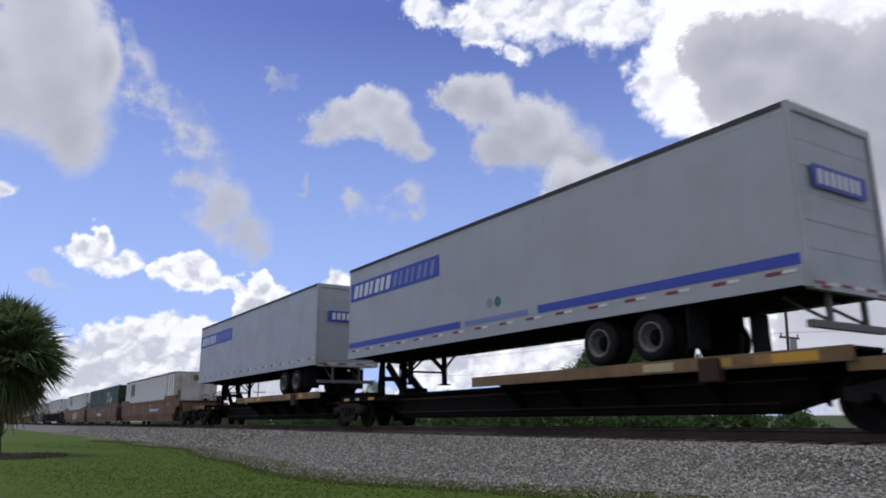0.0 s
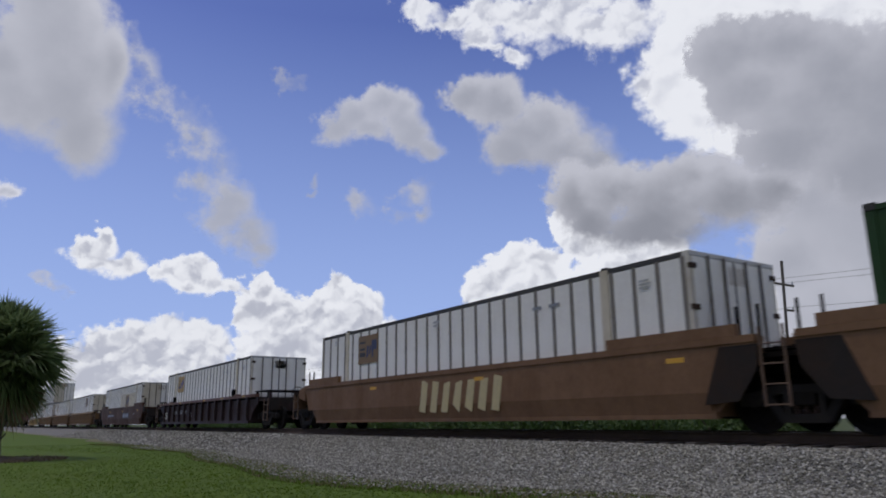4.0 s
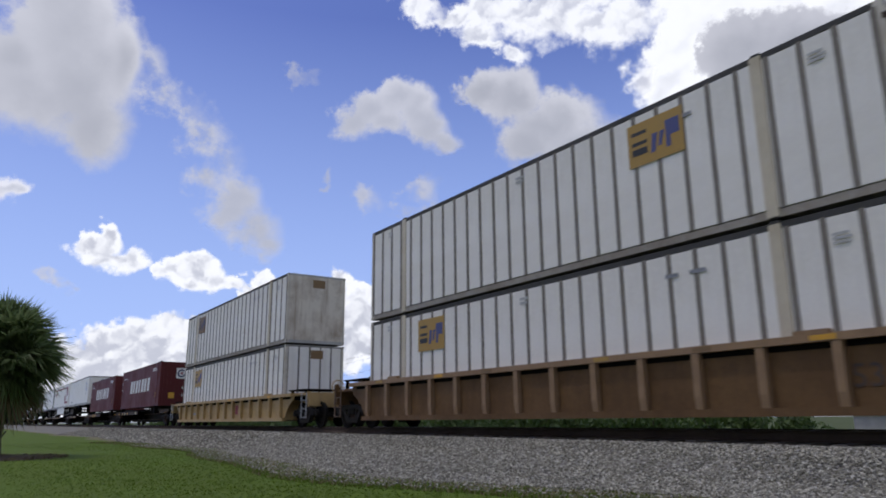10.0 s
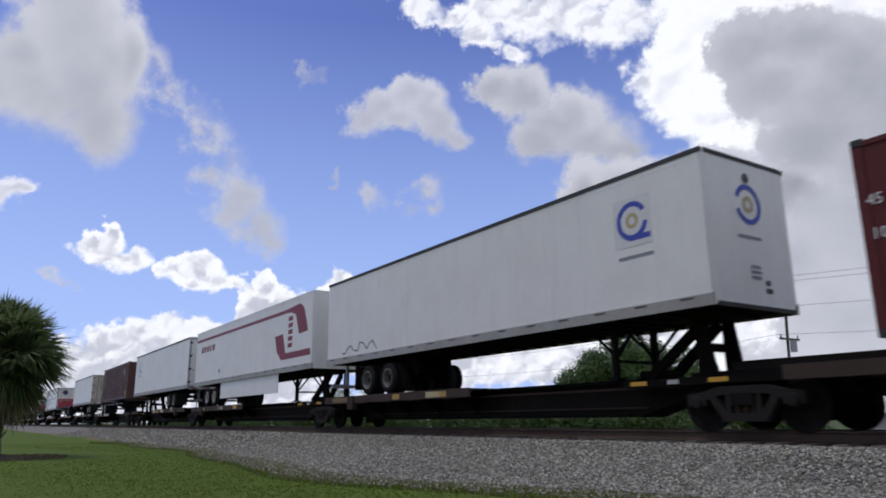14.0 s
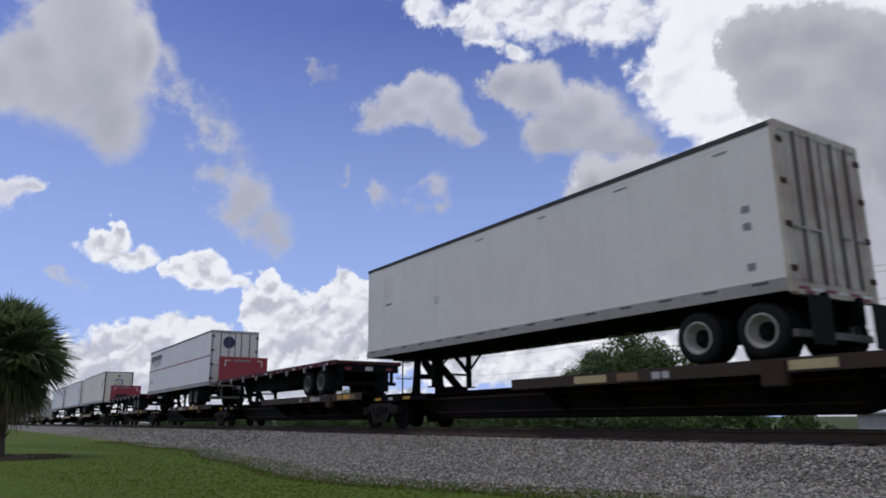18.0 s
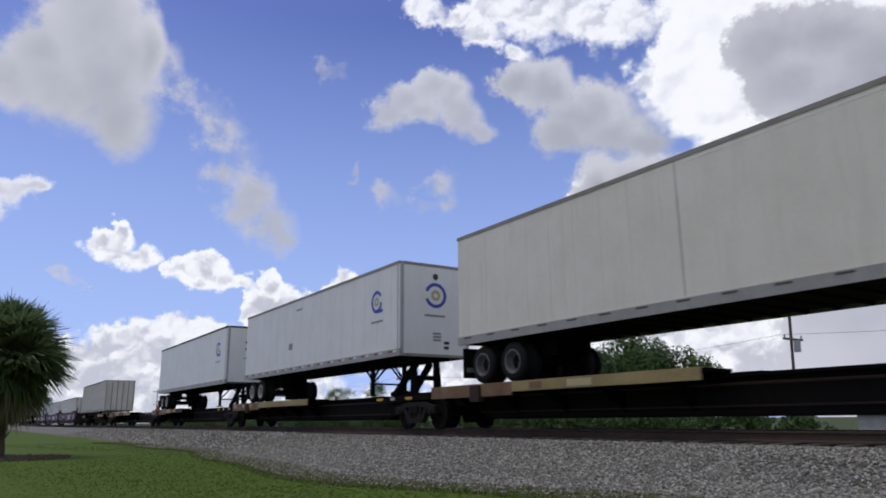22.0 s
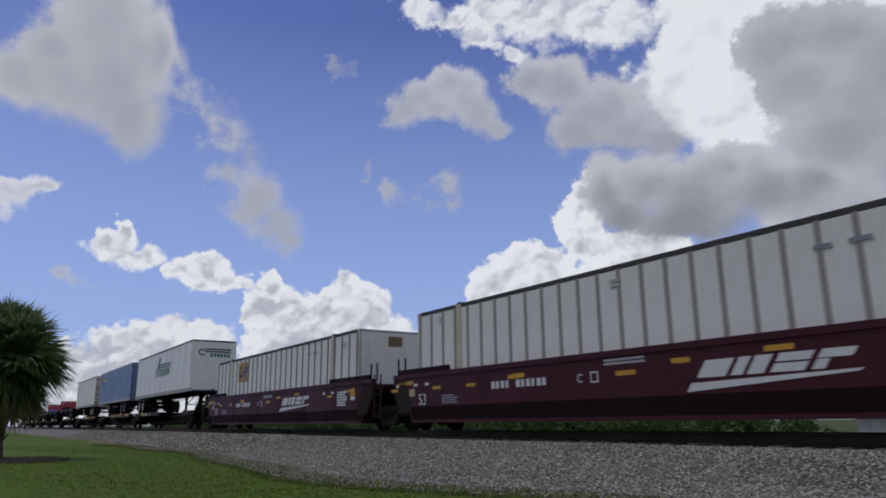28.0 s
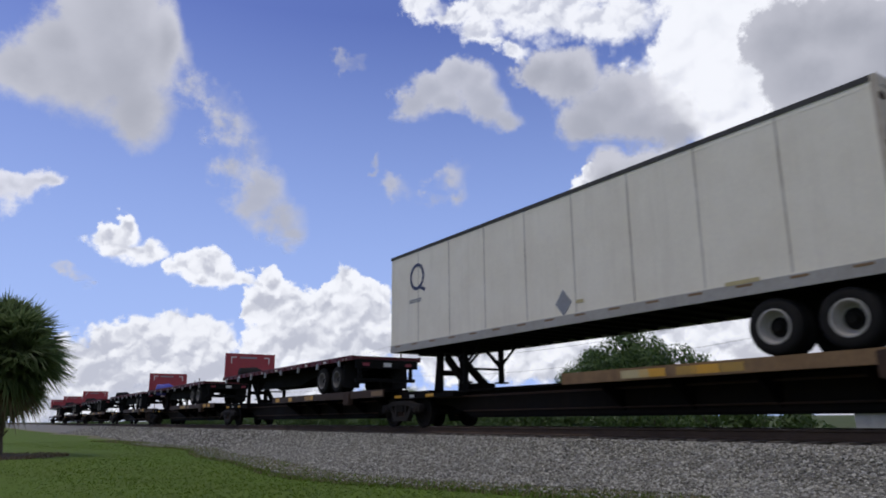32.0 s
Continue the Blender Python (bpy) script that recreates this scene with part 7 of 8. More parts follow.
def navy_green_sign(tr, hw, L, zb, top, fx):
    y = -hw - 0.004
    for z in (0.0, -0.16):
        mark(tr, MARKNAVY, rect(-8.85, -5.35, top - 1.0 + z, top - 0.90 + z, 0.0), y, "navy stripes and loop over green blocks", "stripe")
    mark(tr, MARKNAVY, [(-9.35, top - 1.75), (-9.15, top - 1.75), (-8.5, top - 0.42), (-8.8, top - 0.42)], y, name="emblem")
    mark(tr, MARKNAVY, [(-8.75, top - 1.72), (-8.55, top - 1.72), (-8.38, top - 0.42), (-8.6, top - 0.42)], y - 0.003, name="emblem")
    ring_mark(tr, MARKNAVY, -9.42, top - 1.48, y - 0.003, 0.22, 0.31, 0, 360)
    word_bars(tr, MARKGREEN, -8.35, top - 1.72, y, 2.95, 0.5, 6, 0.1, 0.75, "green upright blocks")
    mark(tr, MARKGREY, [(-7.95, zb + 0.55), (-7.75, zb + 0.3), (-7.55, zb + 0.55), (-7.75, zb + 0.8)], y, name="placard")
    mark(tr, WHITE, [(-7.90, zb + 0.55), (-7.75, zb + 0.37), (-7.60, zb + 0.55), (-7.75, zb + 0.73)], y - 0.004, name="placard")
    for z in (0, -0.14):
        mark_end(tr, MARKNAVY, [(-0.55, top - 0.58 + z), (0.95, top - 0.58 + z), (0.95, top - 0.49 + z), (-0.55, top - 0.49 + z)], 0.004, name="stripe")
    ring_mark(tr, MARKNAVY, -0.75, top - 0.72, 0.004, 0.12, 0.2, 20, 330, True)
    bm = bmesh.new()
    for i in range(6):
        box(bm, 0.004, 0.008, -0.25 + i * 0.2, -0.1 + i * 0.2, top - 0.98, top - 0.78)
    part("word_mark", bm, MARKGREEN, tr)
    small_bars(tr, MARKRED, -0.16, top - 1.9, -hw - 0.008, 0.08, 1.3, 6)
    small_bars(tr, MARKBLACK, 0.55, zb + 0.3, 0.004, 0.3, 0.25, 2, True)


def arrow_sign(tr, hw, L, zb, top, fx):
    y = -hw - 0.004
    mark(tr, MARKBLUE, [(-L + 1.35, top - 0.80), (-L + 1.75, top - 1.25), (-L + 1.75, top - 1.02), (-L + 3.9, top - 1.02), (-L + 3.9, top - 0.54), (-L + 1.75, top - 0.54), (-L + 1.75, top - 0.38)], y, "blue arrow with an orange bar", "sign")
    mark(tr, MARKORANGE, rect(-L + 1.7, -L + 3.85, top - 0.92, top - 0.66), y - 0.004, name="sign")
    small_bars(tr, MARKWHITE, -L + 1.1, zb + 0.75, y, 0.1, 0.3, 1)
    ring_mark(tr, MARKGREY, -9.4, zb + 0.75, y, 0.12, 0.17)
    mark(tr, MARKORANGE, rect(-3.9, -3.4, zb + 0.18, zb + 0.28), -hw - 0.014, name="sticker")
    me = shared("patch", lambda: lathe_y(bmesh.new(), [(-0.012, 0.03), (-0.010, 0.06), (0.0, 0.07)], 12), BLUE)
    r = random.Random(9)
    for k in range(16):
        put("rivet_patch", me, tr, -0.6 - 0.9 * (k % 8) - (4.0 if k % 3 == 0 else 0), y, zb + (2.1 if k < 8 else 0.75) + r.uniform(-0.12, 0.12))
    bm = bmesh.new()
    for i in range(6):
        box(bm, 0.03, 0.034, -0.75 + i * 0.26, -0.58 + i * 0.26, top - 0.75, top - 0.52)
    part("word_mark", bm, MARKGOLD, tr)
    for sx, sz in ((-0.25, 3.0), (0.1, 3.0), (-0.25, 3.25), (0.1, 3.25)):
        mark_end(tr, MARKBLACK, [(sx, sz), (sx + 0.25, sz), (sx + 0.25, sz + 0.18), (sx, sz + 0.18)], 0.03, name="sticker")


def small_ring(tr, hw, L, zb, top, fx):
    ring_mark(tr, MARKNAVY, -13.07, top - 0.85, -hw - 0.004, 0.30, 0.40, 0, 360, False, "dark ring emblem")
    mark(tr, MARKNAVY, [(-13.0, top - 1.18), (-12.65, top - 1.34), (-12.6, top - 1.25), (-12.95, top - 1.1)], -hw - 0.008, name="emblem")
    small_bars(tr, MARKGREY, -13.5, top - 1.6, -hw - 0.004, 0.8, 0.12, 2)
    mark(tr, MARKGREY, [(-7.14, zb + 0.46), (-6.89, zb + 0.16), (-6.63, zb + 0.46), (-6.89, zb + 0.76)], -hw - 0.004, name="placard")
    small_bars(tr, MARKPALE, -6.5, zb + 0.40, -hw - 0.004, 0.3, 0.12, 1)
    mark(tr, MARKPALE, rect(-2.85, -2.2, zb + 0.18, zb + 0.25), -hw - 0.014, name="sticker")


def plain_squares(tr, hw, L, zb, top, fx):
    small_bars(tr, MARKGREY, -L + 5.5, zb + 0.9, -hw - 0.004, 0.4, 0.4, 1)
    small_bars(tr, MARKGREY, -L + 6.2, top - 0.5, -hw - 0.004, 0.6, 0.1, 1)
    nose_ring(-1.5, 1.1, 0.36)(tr, hw, L, zb, top, fx)


def white_words(c, hw, L, H):
    y = -hw + 0.016
    word_bars(c, MARKWHITE, -10.2, 1.08, y, 7.2, 0.92, 7, 0.15, 0.74, "large white upright blocks of a name")
    small_bars(c, MARKWHITE, -13.1, H - 0.62, y, 1.5, 0.12, 1)
    small_bars(c, MARKWHITE, -2.4, H - 0.52, y, 1.2, 0.24, 2)
    mark(c, MARKORANGE, rect(-1.15, -0.75, 0.62, 0.98), y - 0.004, "yellow sticker", "sticker")
    for z, t in ((0.85, "102"), (1.35, "45")):
        letters(t, c, MARKWHITE, 0.01, 0.12, z - 0.25, 0.2, True)
        letters(t, c, MARKWHITE, -L + 0.12, -hw - 0.008, z + 0.55, 0.17)
    mark_end(c, MARKWHITE, [(-0.25, H - 1.1), (0.42, H - 1.1), (0.42, H - 0.40), (-0.25, H - 0.40)], 0.008, "white square with a blue ring", "emblem")
    ring_mark(c, MARKNAVY, 0.085, H - 0.75, 0.012, 0.17, 0.27, 40, 340, True)
    ring_mark(c, MARKRED, 0.1, H - 0.75, 0.012, 0.02, 0.09, 0, 360, True)
    mark_end(c, MARKORANGE, [(-0.68, 0.48), (-0.30, 0.48), (-0.30, 0.86), (-0.68, 0.86)], 0.008, "yellow sticker", "sticker")
    small_bars(c, MARKGREY, 0.85, 1.3, 0.008, 0.12, 1.1, 7, True)


def gold_column(c, hw, L, H):
    y = -hw + 0.004
    bm = bmesh.new()
    for i in range(4):
        z = H - 0.55 - i * 0.42
        for o in (rect(-L + 0.42, -L + 0.47, z, z + 0.32), rect(-L + 0.60, -L + 0.65, z, z + 0.32), rect(-L + 0.42, -L + 0.65, z, z + 0.05), rect(-L + 0.42, -L + 0.65, z + 0.27, z + 0.32)):
            prism_y(bm, o, y - 0.004, y + 0.002)
    part("word_mark", bm, MARKPALE, c, "pale yellow column of blocks")
    small_bars(c, MARKFAINT, -1.9, H - 0.9, y, 0.4, 0.5, 4)
    mark(c, MARKORANGE, [(-1.5, H - 1.12), (-1.3, H - 1.12), (-1.4, H - 0.97)], y, name="sticker")
    mark(c, MARKORANGE, rect(-0.75, -0.4, 0.30, 0.62), y, "yellow sticker", "sticker")
    mark(c, MARKWHITE, rect(-0.05, 0.0, 0.35, 0.42), -hw - 0.006, name="sticker")
    small_bars(c, MARKGREY, 0.35, 1.0, 0.006, 0.1, 1.2, 7, True)


def green_marks(c, hw, L, H):
    block_emblem(c, -5.95, 1.55, -hw + 0.010, 1.55, 0.9)
    mark(c, MARKWHITE, [(-3.95, 1.75), (-3.65, 1.4), (-3.35, 1.75), (-3.65, 2.1)], -hw + 0.016, "white diamond", "placard")
    small_bars(c, MARKGREY, -1.4, H - 0.6, -hw + 0.016, 0.9, 0.12, 1)
    small_bars(c, MARKGREY, -2.35, H - 0.55, -hw + 0.016, 0.3, 0.25, 2)
    letters("53", c, MARKWHITE, -1.0, -hw + 0.012, 1.28, 0.12)
    mark_end(c, MARKGOLD, [(0.0, H - 0.85), (0.62, H - 0.85), (0.62, H - 0.4), (0.0, H - 0.4)], -0.028, name="emblem")
    mark_end(c, MARKDULL, [(0.2, H - 0.75), (0.55, H - 0.75), (0.55, H - 0.5), (0.2, H - 0.5)], -0.024, name="emblem")
    for z in (0.95, 1.25):
        part("end_rail", rounded(-0.04, 0.0, -hw + 0.16, hw - 0.16, z, z + 0.10, 0.02), GREEN, c, "level stiffening rail across the end")


def well_panel(car, x, z, w, h, count, back=MARKBLACK, paint=MARKWHITE, y=-1.402):
    p = mark(car, back, rect(x, x + w, z, z + h), y, "dark panel with pale blocks", "sign")
    word_bars(p, paint, x + 0.1 * w, z + 0.2 * h, y - 0.004, w * 0.85, h * 0.6, count, 0, 0.8)


def well_letters(car, text, x, z, h, y=-1.402, m=None):
    letters(text, car, m or MARKWHITE, x, y, z, h)


def slanted_sign(car, tag):
    y = -1.402
    for k, (x, wide) in enumerate(((-6.62, 0.56), (-5.96, 0.60), (-5.24, 0.56), (-4.56, 0.52))):
        low = 0.93 + 0.02 * (k + 1) / 4
        pieces = ([(0, 0), (wide, 0), (wide, 1), (0, 1)],), ([(0, 0), (0.22, 0), (0.22, 1), (0, 1)], [(0.30, 0), (wide, 0), (wide, 1), (0.30, 1)]), ([(0, 0), (wide, 0), (wide, 0.46), (0, 0.46)], [(0, 0.56), (wide, 0.56), (wide, 1), (0, 1)]), ([(0, 0), (0.2, 0), (0.2, 0.5), (0, 0.5)], [(0, 0.56), (wide, 0.56), (wide, 1), (0, 1)])
        for o in pieces[k]:
            mark(car, MARKWHITE, [(x + u + 0.2 * v, low + 0.29 * v) for u, v in o], y, "white slanted block")
    mark(car, MARKWHITE, [(-6.85, 0.70), (-3.85, 0.89), (-3.8, 0.93), (-6.75, 0.85)], y, name="stroke")
    word_bars(car, MARKWHITE, -12.55, 1.0, y, 0.75, 0.17, 4, 0, 0.7)
    word_bars(car, MARKWHITE, -11.6, 1.0, y, 1.1, 0.17, 6, 0, 0.7)
    letters(tag, car, MARKWHITE, -9.6, y, 1.0, 0.18)
    mark(car, MARKWHITE, rect(-9.2, -8.98, 0.98, 1.2), y, name="sticker")
    mark(car, WELLMAROON, rect(-9.17, -9.01, 1.01, 1.17), y - 0.003, name="sticker")
    small_bars(car, MARKFAINT, -8.8, 1.30, y, 1.1, 0.14, 2)
    letters("53", car, MARKWHITE, -15.95, -1.404, 0.70, 0.31)
    mark(car, MARKORANGE, rect(-17.15, -16.25, 1.28, 1.38), y, "long yellow reflector", "reflective_patch")
    mark(car, MARKPALE, rect(-16.45, -16.15, 0.95, 1.15), y, "pale yellow sticker", "sticker")
    small_bars(car, MARKGREY, -14.75, 0.72, y, 0.8, 0.24, 4)
    mark(car, MARKORANGE, rect(-0.35, -0.05, 1.12, 1.34), y, "yellow square reflector", "reflective_patch")
    mark(car, MARKWHITE, rect(-0.35, -0.05, 0.96, 1.08), y, name="sticker")
    small_bars(car, MARKWHITE, -1.4, 0.8, y, 0.8, 0.5, 6)
    for x in (-17.2, -16.2, -15.6, -2.6, -1.9, -0.9):
        small_bars(car, MARKWHITE, x, 1.22, -1.403, 0.2, 0.12, 1)
    for x, z in ((-11.9, 1.2), (-8.5, 1.08), (-5.3, 1.28)):
        mark(car, MARKORANGE, rect(x, x + 0.5, z, z + 0.09), -1.403, name="reflective_patch")
    for x in (-17.5, -15.2, -13.6, -2.2, -0.4):
        mark(car, MARKORANGE, rect(x, x + 0.38, 1.10, 1.18), -1.403, name="reflective_patch")


# ---- the consist, from its head to its tail ----
STD = "white ribbed container, "
van_trailer(-5.89, 16.15, 5.26, 1.22, -1, SILVER, "grey box trailer with blue name panel and stripe on railcar", RIMGREY, 2.26, doors="roll", frame=GALV, marks=blue_sign_stripe, rail=SILVER, dash=0.2)
van_trailer(-24.76, 16.15, 5.27, 1.22, -1, SILVER, "grey box trailer with blue name panel on railcar", RIMGREY, 2.28, doors="roll", frame=GALV, marks=blue_sign, rail=SILVER, dash=0.2, bogie=(2.0, 3.3))
ochre_spine = "articulated spine railcar platform with rusty ochre deck edges"
spine_car(-5.89, -4.6, -22.4, 1, 1.22, EDGEWOOD, (True, True), (True, False), label=ochre_spine)
spine_car(-24.76, -22.4, -40.3, 1, 1.22, EDGEWOOD, (False, True), (False, True), label=ochre_spine)

w = well_car(-46.31, WELLTAN, "smooth", lead_end=True, top=1.56, label="tan-brown smooth-sided well railcar with a dark number panel")
well_panel(w, -6.45, 0.80, 3.2, 0.27, 9)
small_bars(w, MARKBLACK, -1.2, 0.72, -1.403, 0.5, 0.2, 2)
ribbed_container(-46.31, 0.34, -13.9, "stain", label=STD + "gold emblem and stained end wall", faded=True)
w = well_car(-65.96, WELLTAN, "smooth", top=1.56, label="tan-brown smooth-sided well railcar with a small dark sign panel")
well_panel(w, -9.9, 0.68, 2.6, 0.36, 3)
steel_container(-65.96, 0.34, 16.15, 2.88, GREEN, "dark green container with gold emblem in a tan well car", True, green_marks, posts=(-2.1, -14.05), end_ribs=0)
w = well_car(-85.19, WELLTAN, "smooth", last=True, tail_end=True, top=1.56, label="tan-brown smooth-sided well railcar scrawled with pale graffiti")
r5 = random.Random(8)
for i in range(7):
    mark(w, MARKPALE, [(-9.2 + i * 0.55, 0.45 + r5.random() * 0.2), (-8.9 + i * 0.55, 0.45), (-8.75 + i * 0.55, 1.25), (-9.05 + i * 0.55, 1.15 + r5.random() * 0.2)], -1.402, name="graffiti")
ribbed_container(-85.19, 0.34, -13.2, "doors", label=STD + "in a tan well car", faded=True)

w = well_car(-109.12, WELLPLUM, "ribbed", last=True, lead_end=True, tail_end=True, top=1.47, chord=CHORDRED, label="dark plum ribbed-side well railcar")
well_letters(w, "53", -16.0, 0.52, 0.40, -1.342)
word_bars(w, MARKGREY, -13.9, 0.78, -1.342, 0.9, 0.2, 3, 0, 0.7)
word_bars(w, MARKGREY, -12.3, 0.78, -1.342, 1.5, 0.2, 5, 0, 0.7)
small_bars(w, MARKGREY, -10.4, 0.6, -1.342, 0.7, 0.3, 2)
for x in (-14.0, -2.4):
    part("latch", rounded(x, x + 0.3, -1.43, -1.25, 1.474, 1.80, 0.02), SPINE, w, "black locking block")
ribbed_container(-109.12, 0.34, -13.4, "doors", label=STD + "large gold emblem, in a plum well car")
w = well_car(-133.23, WELLBROWN, "smooth", last=True, lead_end=True, tail_end=True, top=1.56, label="dark brown smooth-sided well railcar with a faded number panel")
well_panel(w, -13.6, 0.84, 3.2, 0.2, 9, MARKBLACK, MARKGREY)
mark(w, MARKGREY, rect(-2.1, -1.95, 0.95, 1.07), -1.402, name="sticker")
well_panel(w, -6.45, 0.69, 2.6, 0.42, 3, MARKBLACK, MARKGREY)
ribbed_container(-133.23, 0.34, -6.14, "half", bare=9, logo_z=1.22, label=STD + "with weathered tan panels, in a brown well car", faded=True)

w = well_car(-157.17, WELLOCHRE, "ribbed", chord=CHORD, lead_end=True, top=1.46, label="weathered ochre-brown ribbed well railcar")
word_bars(w, MARKDARK, -6.2, 0.75, -1.342, 2.0, 0.25, 4)
ribbed_container(-157.17, 0.34, -5.0, "tan", faded=True, label=STD + "gold emblem, in an ochre well car")
w = well_car(-176.91, WELLOCHRE, "ribbed", chord=CHORD, top=1.46, label="weathered ochre-brown ribbed well railcar")
word_bars(w, MARKDARK, -6.0, 0.70, -1.342, 2.4, 0.3, 5, 0, 0.75)
well_letters(w, "53", -0.9, 0.62, 0.35, -1.342, MARKDARK)
ribbed_container(-176.91, 0.34, -13.2, "plain", label=STD + "gold emblem, in an ochre well car")
w = well_car(-196.92, WELLOCHRE, "ribbed", chord=CHORD, last=True, tail_end=True, top=1.42, label="weathered ochre-brown ribbed well railcar")
well_letters(w, "53", -1.2, 0.62, 0.35, -1.342, MARKDARK)
ribbed_container(-196.92, 0.38, -13.2, "rust", label=STD + "lower one of a stacked pair", height=2.90)
ribbed_container(-196.92, 3.36, -5.0, "half", label=STD + "upper one of a stacked pair", height=2.90, )
w = well_car(-220.54, WELLYELLOW, "ribbed", last=True, lead_end=True, tail_end=True, top=1.27, label="weathered yellow ribbed well railcar")
word_bars(w, MARKRED, -6.6, 0.55, -1.342, 1.8, 0.4, 3, 0, 0.8, "faded red upright blocks")
small_bars(w, MARKWHITE, -4.1, 0.6, -1.342, 0.3, 0.3, 3)
small_bars(w, MARKGREY, -13.5, 0.6, -1.342, 1.0, 0.15, 1)
ribbed_container(-220.54, 0.38, -13.7, "ribs", label=STD + "lower one of a stacked pair", height=2.90)
ribbed_container(-220.54, 3.36, -13.7, "stain", label=STD + "upper one of a stacked pair with rust-stained end", height=2.90,  faded=True)

black_spine = "black articulated spine railcar platform with brown deck edges"
spine_car(-243.18, -241.8, -259.0, -1, 1.02, EDGEBROWN, (True, True), (True, False), span=(-6.4, -15.3), hitch=None, label=black_spine, stands=((-1.05, 1.30), (-13.0, 1.30)))
spine_car(-260.53, -259.0, -276.85, -1, 1.02, EDGEBROWN, (False, True), span=(-6.5, -15.4), hitch=None, label=black_spine, stands=((-1.1, 1.30), (-13.1, 1.30)))
spine_car(-277.06, -276.85, -294.0, -1, 1.02, EDGEBROWN, (False, True), span=(-7.3, -16.1), label=black_spine)
spine_car(-294.51, -294.0, -312.0, -1, 1.02, EDGEBROWN, (False, True), span=(-7.8, -16.7), label=black_spine)
spine_car(-312.5, -312.0, -327.6, 1, 1.06, EDGEBROWN, (False, True), (False, True), span=(-0.3, -9.0), label=black_spine)
for s in (-243.35, -260.75):
    steel_container(s, 1.30, 13.716, 2.896, MAROON, "maroon container with large white blocks of a name on railcar", True, white_words, posts=(-0.88,))
van_trailer(-277.06, 16.15, 5.06, 1.02, 1, WHITE, "white box trailer with blue ring emblem and scrawled lines on railcar", RIMGREY, 2.20, reflect="grey", marks=graffiti_and_ring, bogie=(3.05, 4.4))
van_trailer(-294.6, 16.6, 5.12, 1.02, 1, WHITE, "white box trailer with dark red swoosh and side skirt on railcar", RIMWHITE, 2.22, skirt=True, reflect="grey", marks=red_swoosh, roof=WHITE, bogie=(2.6, 3.9))
van_trailer(-312.74, 15.9, 5.13, 1.06, -1, WHITE, "white box trailer with a blue corner emblem on railcar", RIMGREY, 2.22, reflect="red", marks=corner_logo, bogie=(3.3, 4.6))

yellow_spine = "black articulated spine railcar platform with yellow-patched deck edges"
spine_car(-331.86, -331.5, -348.2, -1, 1.04, EDGEBROWN, (True, True), (True, False), span=(-6.9, -15.6), label=yellow_spine, marks=(6.0, 10, 0), hitch_at=0.65)
spine_car(-351.1, -348.2, -365.2, 1, 1.12, EDGEBROWN, (False, True), span=(1.6, -7.1), label=yellow_spine, marks=(4.2, 2, 0))
spine_car(-368.2, -365.2, -382.5, 1, 1.12, EDGEBROWN, (False, True), label=yellow_spine, marks=(5.6, 3, 4.4), span=(2.2, -7.4))
spine_car(-384.28, -382.5, -399.3, 1, 1.12, EDGEBROWN, (False, True), span=(0.9, -8.2), label=yellow_spine, marks=(2.2, 3, 1.0))
spine_car(-402.0, -399.3, -415.8, 1, 1.12, EDGEBROWN, (False, True), (False, True), label=yellow_spine, marks=(0.9, 10, 4.8), span=(2.2, -7.9))
chassis(-331.86, 12.3, 1.04, 2.14, "black container chassis trailer on railcar")
steel_container(-331.86, 2.14, 12.19, 2.896, OXIDE, "rust-brown corrugated container on a chassis trailer", False, gold_column)
van_trailer(-351.1, 14.63, 5.06, 1.12, -1, WHITE, "white box trailer with rust-stained rear doors on railcar", RIMWHITE, 2.24, reflect="grey", doors=RUSTDOOR, marks=ghost_logo, frame=RUSTDOOR, bogie=(0.65, 1.9))
flat_trailer(-368.1, 14.6, 1.12, "dark red flatbed trailer with red headboard on railcar", tarp=None)
van_trailer(-384.28, 15.9, 5.12, 1.12, -1, WHITE, "white box trailer with thin red line and black blocks on railcar", RIMGREY, 2.22, reflect="grey", marks=black_words, bogie=(2.7, 3.95))
flat_trailer(-402.3, 14.7, 1.12, "dark red flatbed trailer with red headboard on railcar")

tan_spine = "black articulated spine railcar platform with faded tan deck edges"
spine_car(-421.16, -420.6, -438.4, -1, 1.10, EDGEWOOD, (True, True), (True, False), span=(-7.1, -15.9), label=tan_spine, mixed_edge=1)
spine_car(-438.94, -438.4, -456.2, -1, 1.06, EDGEWOOD, (False, True), span=(-6.9, -16.0), label=tan_spine, marks=(1.5, 1, 0.3), mixed_edge=1)
spine_car(-456.71, -456.2, -474.6, -1, 1.06, EDGEWOOD, (False, True), span=(-8.2, -16.5), label=tan_spine, marks=(4.6, 3, 3.4), mixed_edge=3)
spine_car(-475.0, -474.6, -492.3, -1, 1.08, EDGEWOOD, (False, True), span=(-6.6, -16.2), hitch=False, label="empty black spine railcar platform with a raised red hitch", marks=(3.9, 1, 2.7), mixed_edge=2)
spine_car(-495.2, -492.3, -508.6, -1, 1.08, EDGEWOOD, (False, True), (False, True), span=(0.2, -3.4), hitch=None, label=tan_spine, stands=((-2.1, 1.36), (-12.4, 1.36)))
van_trailer(-421.16, 14.63, 5.06, 1.10, 1, CREAM, "off-white box trailer with dark corners and ring emblem on railcar", RIMGREY, 2.2, reflect="grey", marks=nose_ring(-1.25, 1.15, 0.33), corner=ROOF, roof=RAILDIRT, seams=1, joints=18, bogie=(1.0, 2.2))
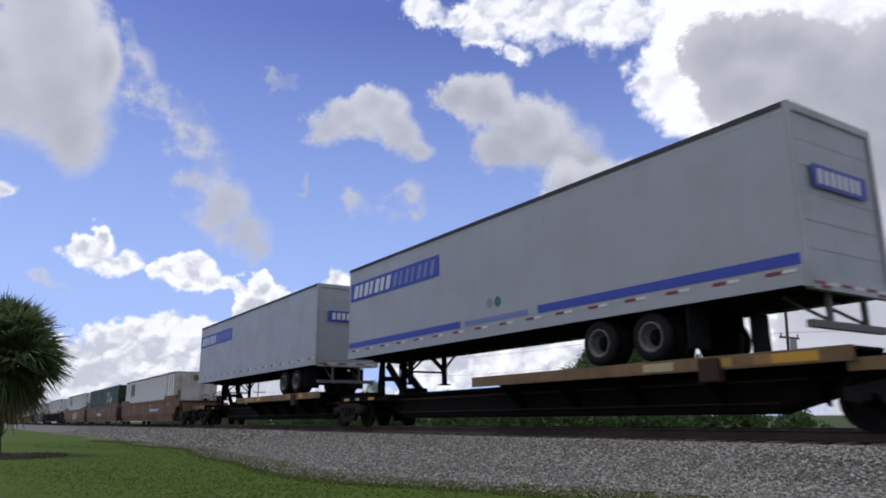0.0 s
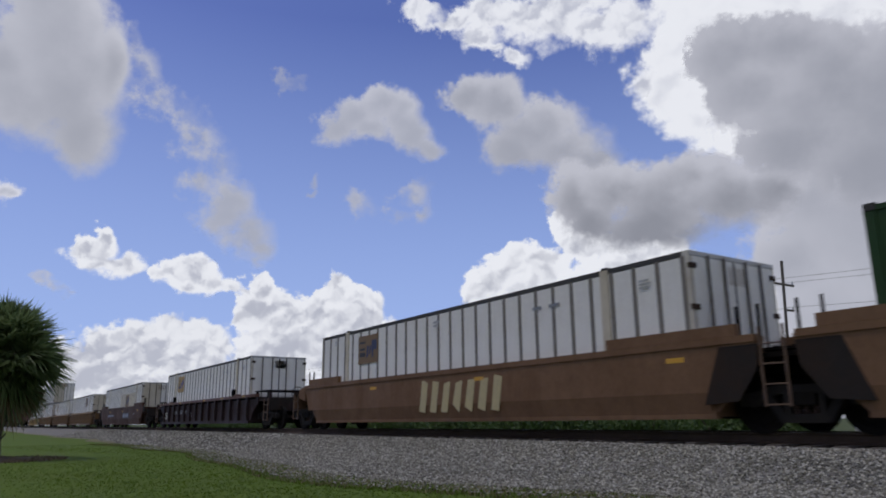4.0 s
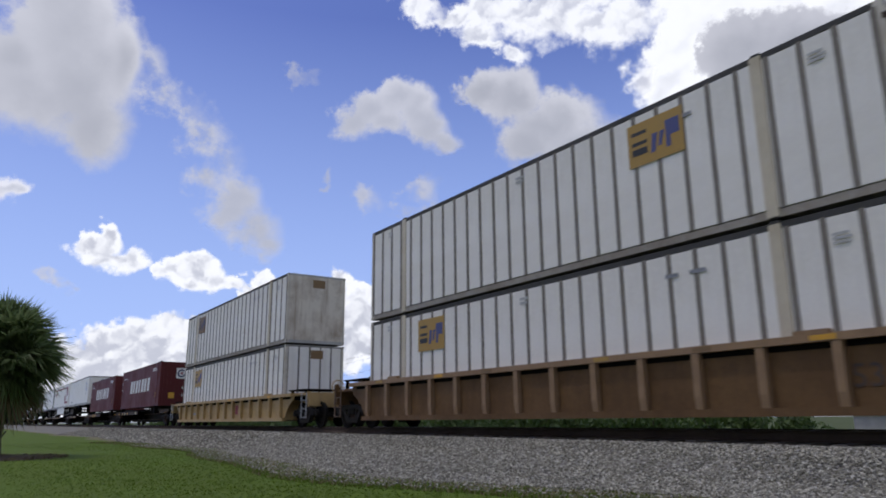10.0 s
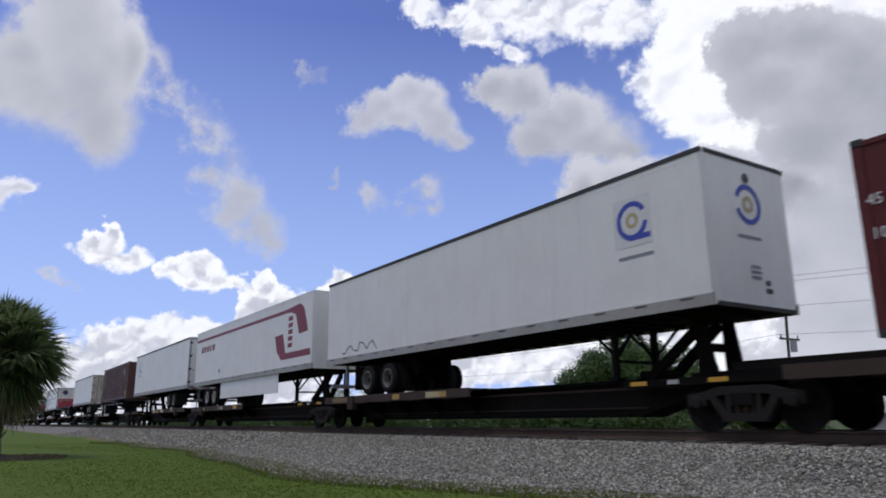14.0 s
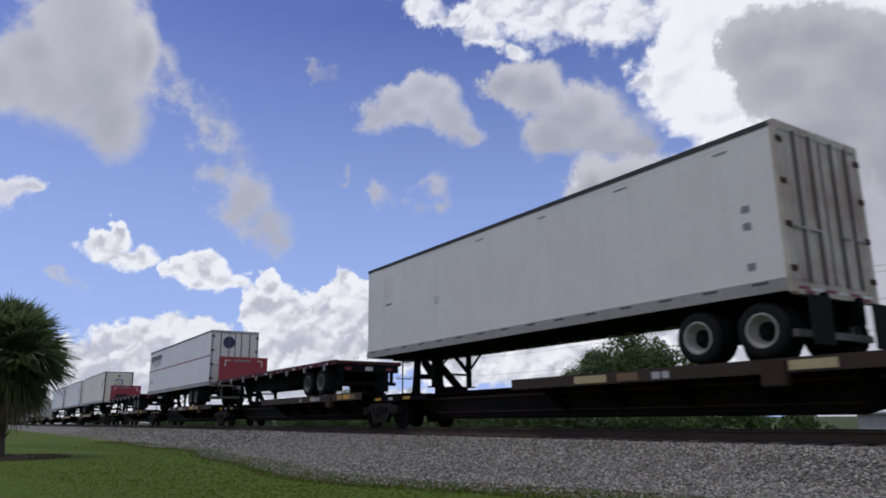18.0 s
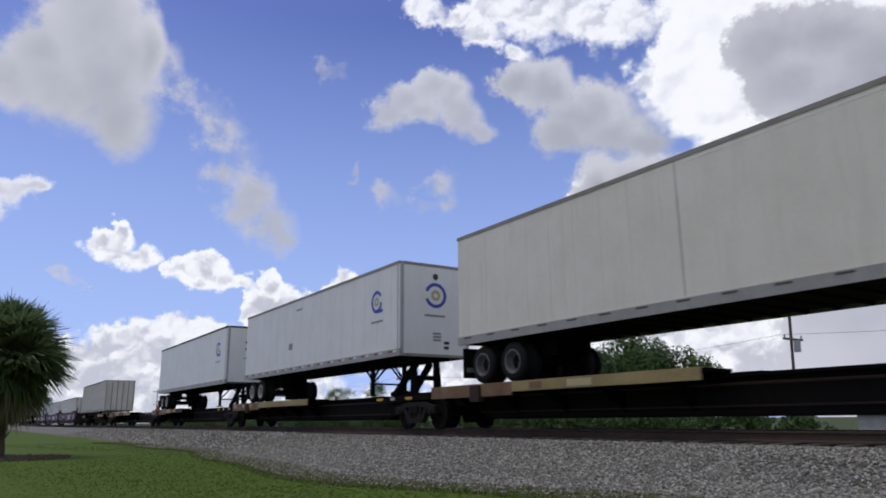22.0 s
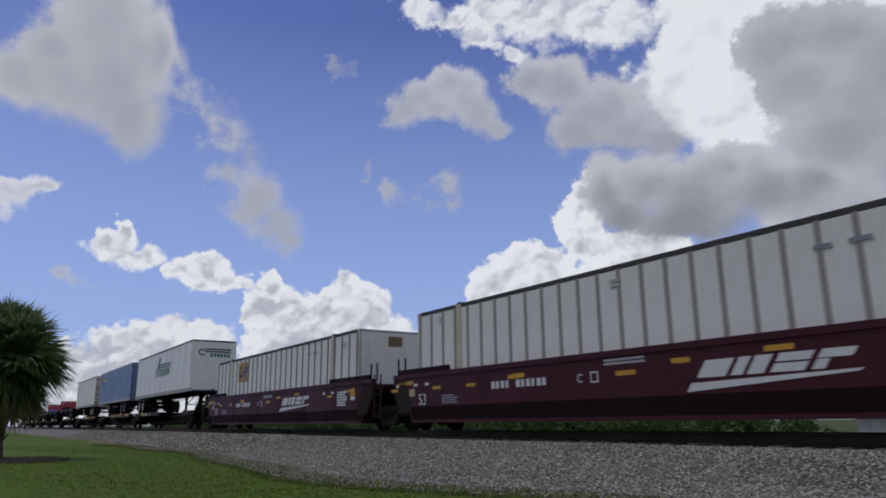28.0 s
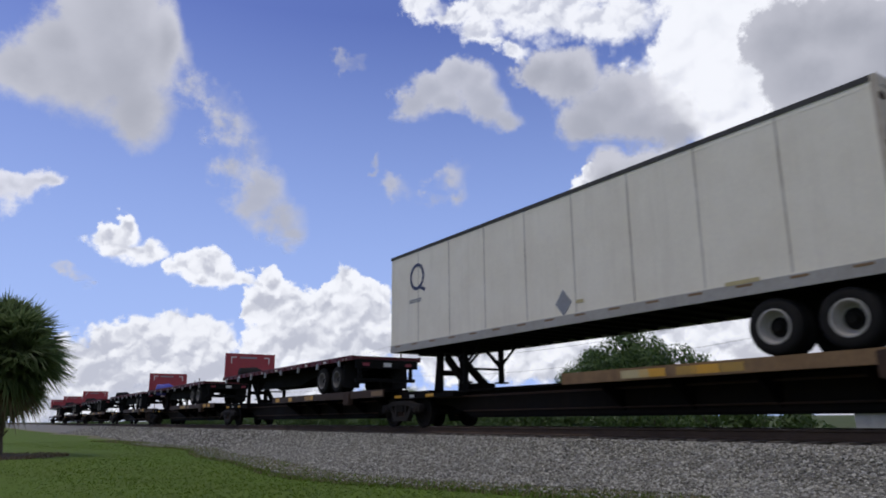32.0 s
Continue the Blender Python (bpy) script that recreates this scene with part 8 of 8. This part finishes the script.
van_trailer(-438.94, 14.63, 5.06, 1.06, 1, WHITE, "white box trailer with dark corners and ring emblem on railcar", RIMWHITE, 2.2, reflect="red", marks=plain_squares, corner=GALV, roof=RAILDIRT, joints=16, bogie=(1.05, 2.2))
van_trailer(-456.71, 15.25, 5.06, 1.06, 1, WHITE, "white box trailer with pale corners and ring emblem on railcar", RIMWHITE, 2.2, reflect="red", marks=nose_ring(-1.5, 1.1, 0.36), corner=GALV, bogie=(1.2, 2.45))
ribbed_container(-495.23, 1.36, None, "ribs", 16.3, 2.88, label="dull off-white ribbed container on a low spine car", pitch=0.62, skin=OLDPANEL)

plum = "maroon smooth-sided well railcar with white slanted blocks"
for s, tag, a, b in ((-516.58, "B", True, False), (-536.11, "C", False, False), (-556.03, "A", False, True)):
    w = well_car(s, WELLMAROON, "smooth", last=b, lead_end=a, tail_end=b, top=1.58, label=plum)
    slanted_sign(w, tag)
ribbed_container(-516.58, 0.42, None, "doors", label="white ribbed container with tan end doors in a maroon well car", slim=True, faded=True)
ribbed_container(-536.11, 0.42, None, "plain", label="white ribbed container in a maroon well car", slim=True)
ribbed_container(-556.03, 0.42, -12.7, "plain", label=STD + "gold emblem, in a maroon well car")

spine_car(-577.81, -578.3, -594.9, -1, 1.08, EDGEBROWN, (True, True), (True, False), span=(-7.3, -16.3), label=yellow_spine, hitch_at=0.35)
spine_car(-596.41, -594.9, -612.4, 1, 1.14, EDGEWOOD, (False, True), span=(0.7, -8.4), label=yellow_spine)
spine_car(-615.42, -612.4, -629.8, 1, 1.14, EDGEWOOD, (False, True), span=(1.8, -7.0), label=yellow_spine)
van_trailer(-577.81, 16.15, 5.12, 1.08, 1, WHITE, "white box trailer with navy and green name blocks on railcar", RIMWHITE, 2.2, seams=9, marks=navy_green_sign, bogie=(1.6, 2.85), gear=3.3)
van_trailer(-596.41, 16.15, 5.14, 1.14, -1, BLUE, "blue box trailer with an arrow sign on railcar", RIMGREY, 2.24, marks=arrow_sign, frame=BLUE, corner=GALV, roof=GALV, bogie=(2.2, 3.45))
van_trailer(-615.42, 14.63, 5.14, 1.14, -1, CREAM, "off-white box trailer with stained rear doors on railcar", RIMWHITE, 2.24, seams=8, reflect="brown", doors=RUSTDOOR, frame=RUSTDOOR, marks=small_ring, bogie=(0.89, 2.08))
red_flat = "dark red flatbed trailer with red headboard on railcar"
for k, (at, head) in enumerate(((-632.6, True), (-650.7, True), (-666.7, False), (-685.8, True), (-704.8, True), (-721.6, True))):
    flat_trailer(at, 14.7, 1.12, red_flat if head else "dark red flatbed trailer with no headboard on railcar", head=head, tarp=TARPBLUE if k == 1 else RUBBER)
    end_a, end_b = k == 2, k in (1, 5)
    spine_car(at, at + 2.8 - (1.6 if end_a else 0), at - 14.4 + (0.8 if end_b else 0), 1, 1.12, EDGEBROWN, (end_a, True), (end_a, end_b), label=yellow_spine, span=(2.2, -7.4) if not end_a else (1.0, -7.4))


# ---- what moves ----
TRAVEL = ((0, 0.0), (4, 77.15), (8, 154.16), (12, 231.15), (16, 307.40), (20, 382.35), (24, 458.35), (28, 534.67), (32, 610.89))


def motions():
    for ob, (first, last) in CLOUDS:
        walk(ob, [(0, first), (32, last)])
    for ob, s, z in RIDERS:
        walk(ob, [(t, pose(s + d, 0, z)) for t, d in TRAVEL])


motions()
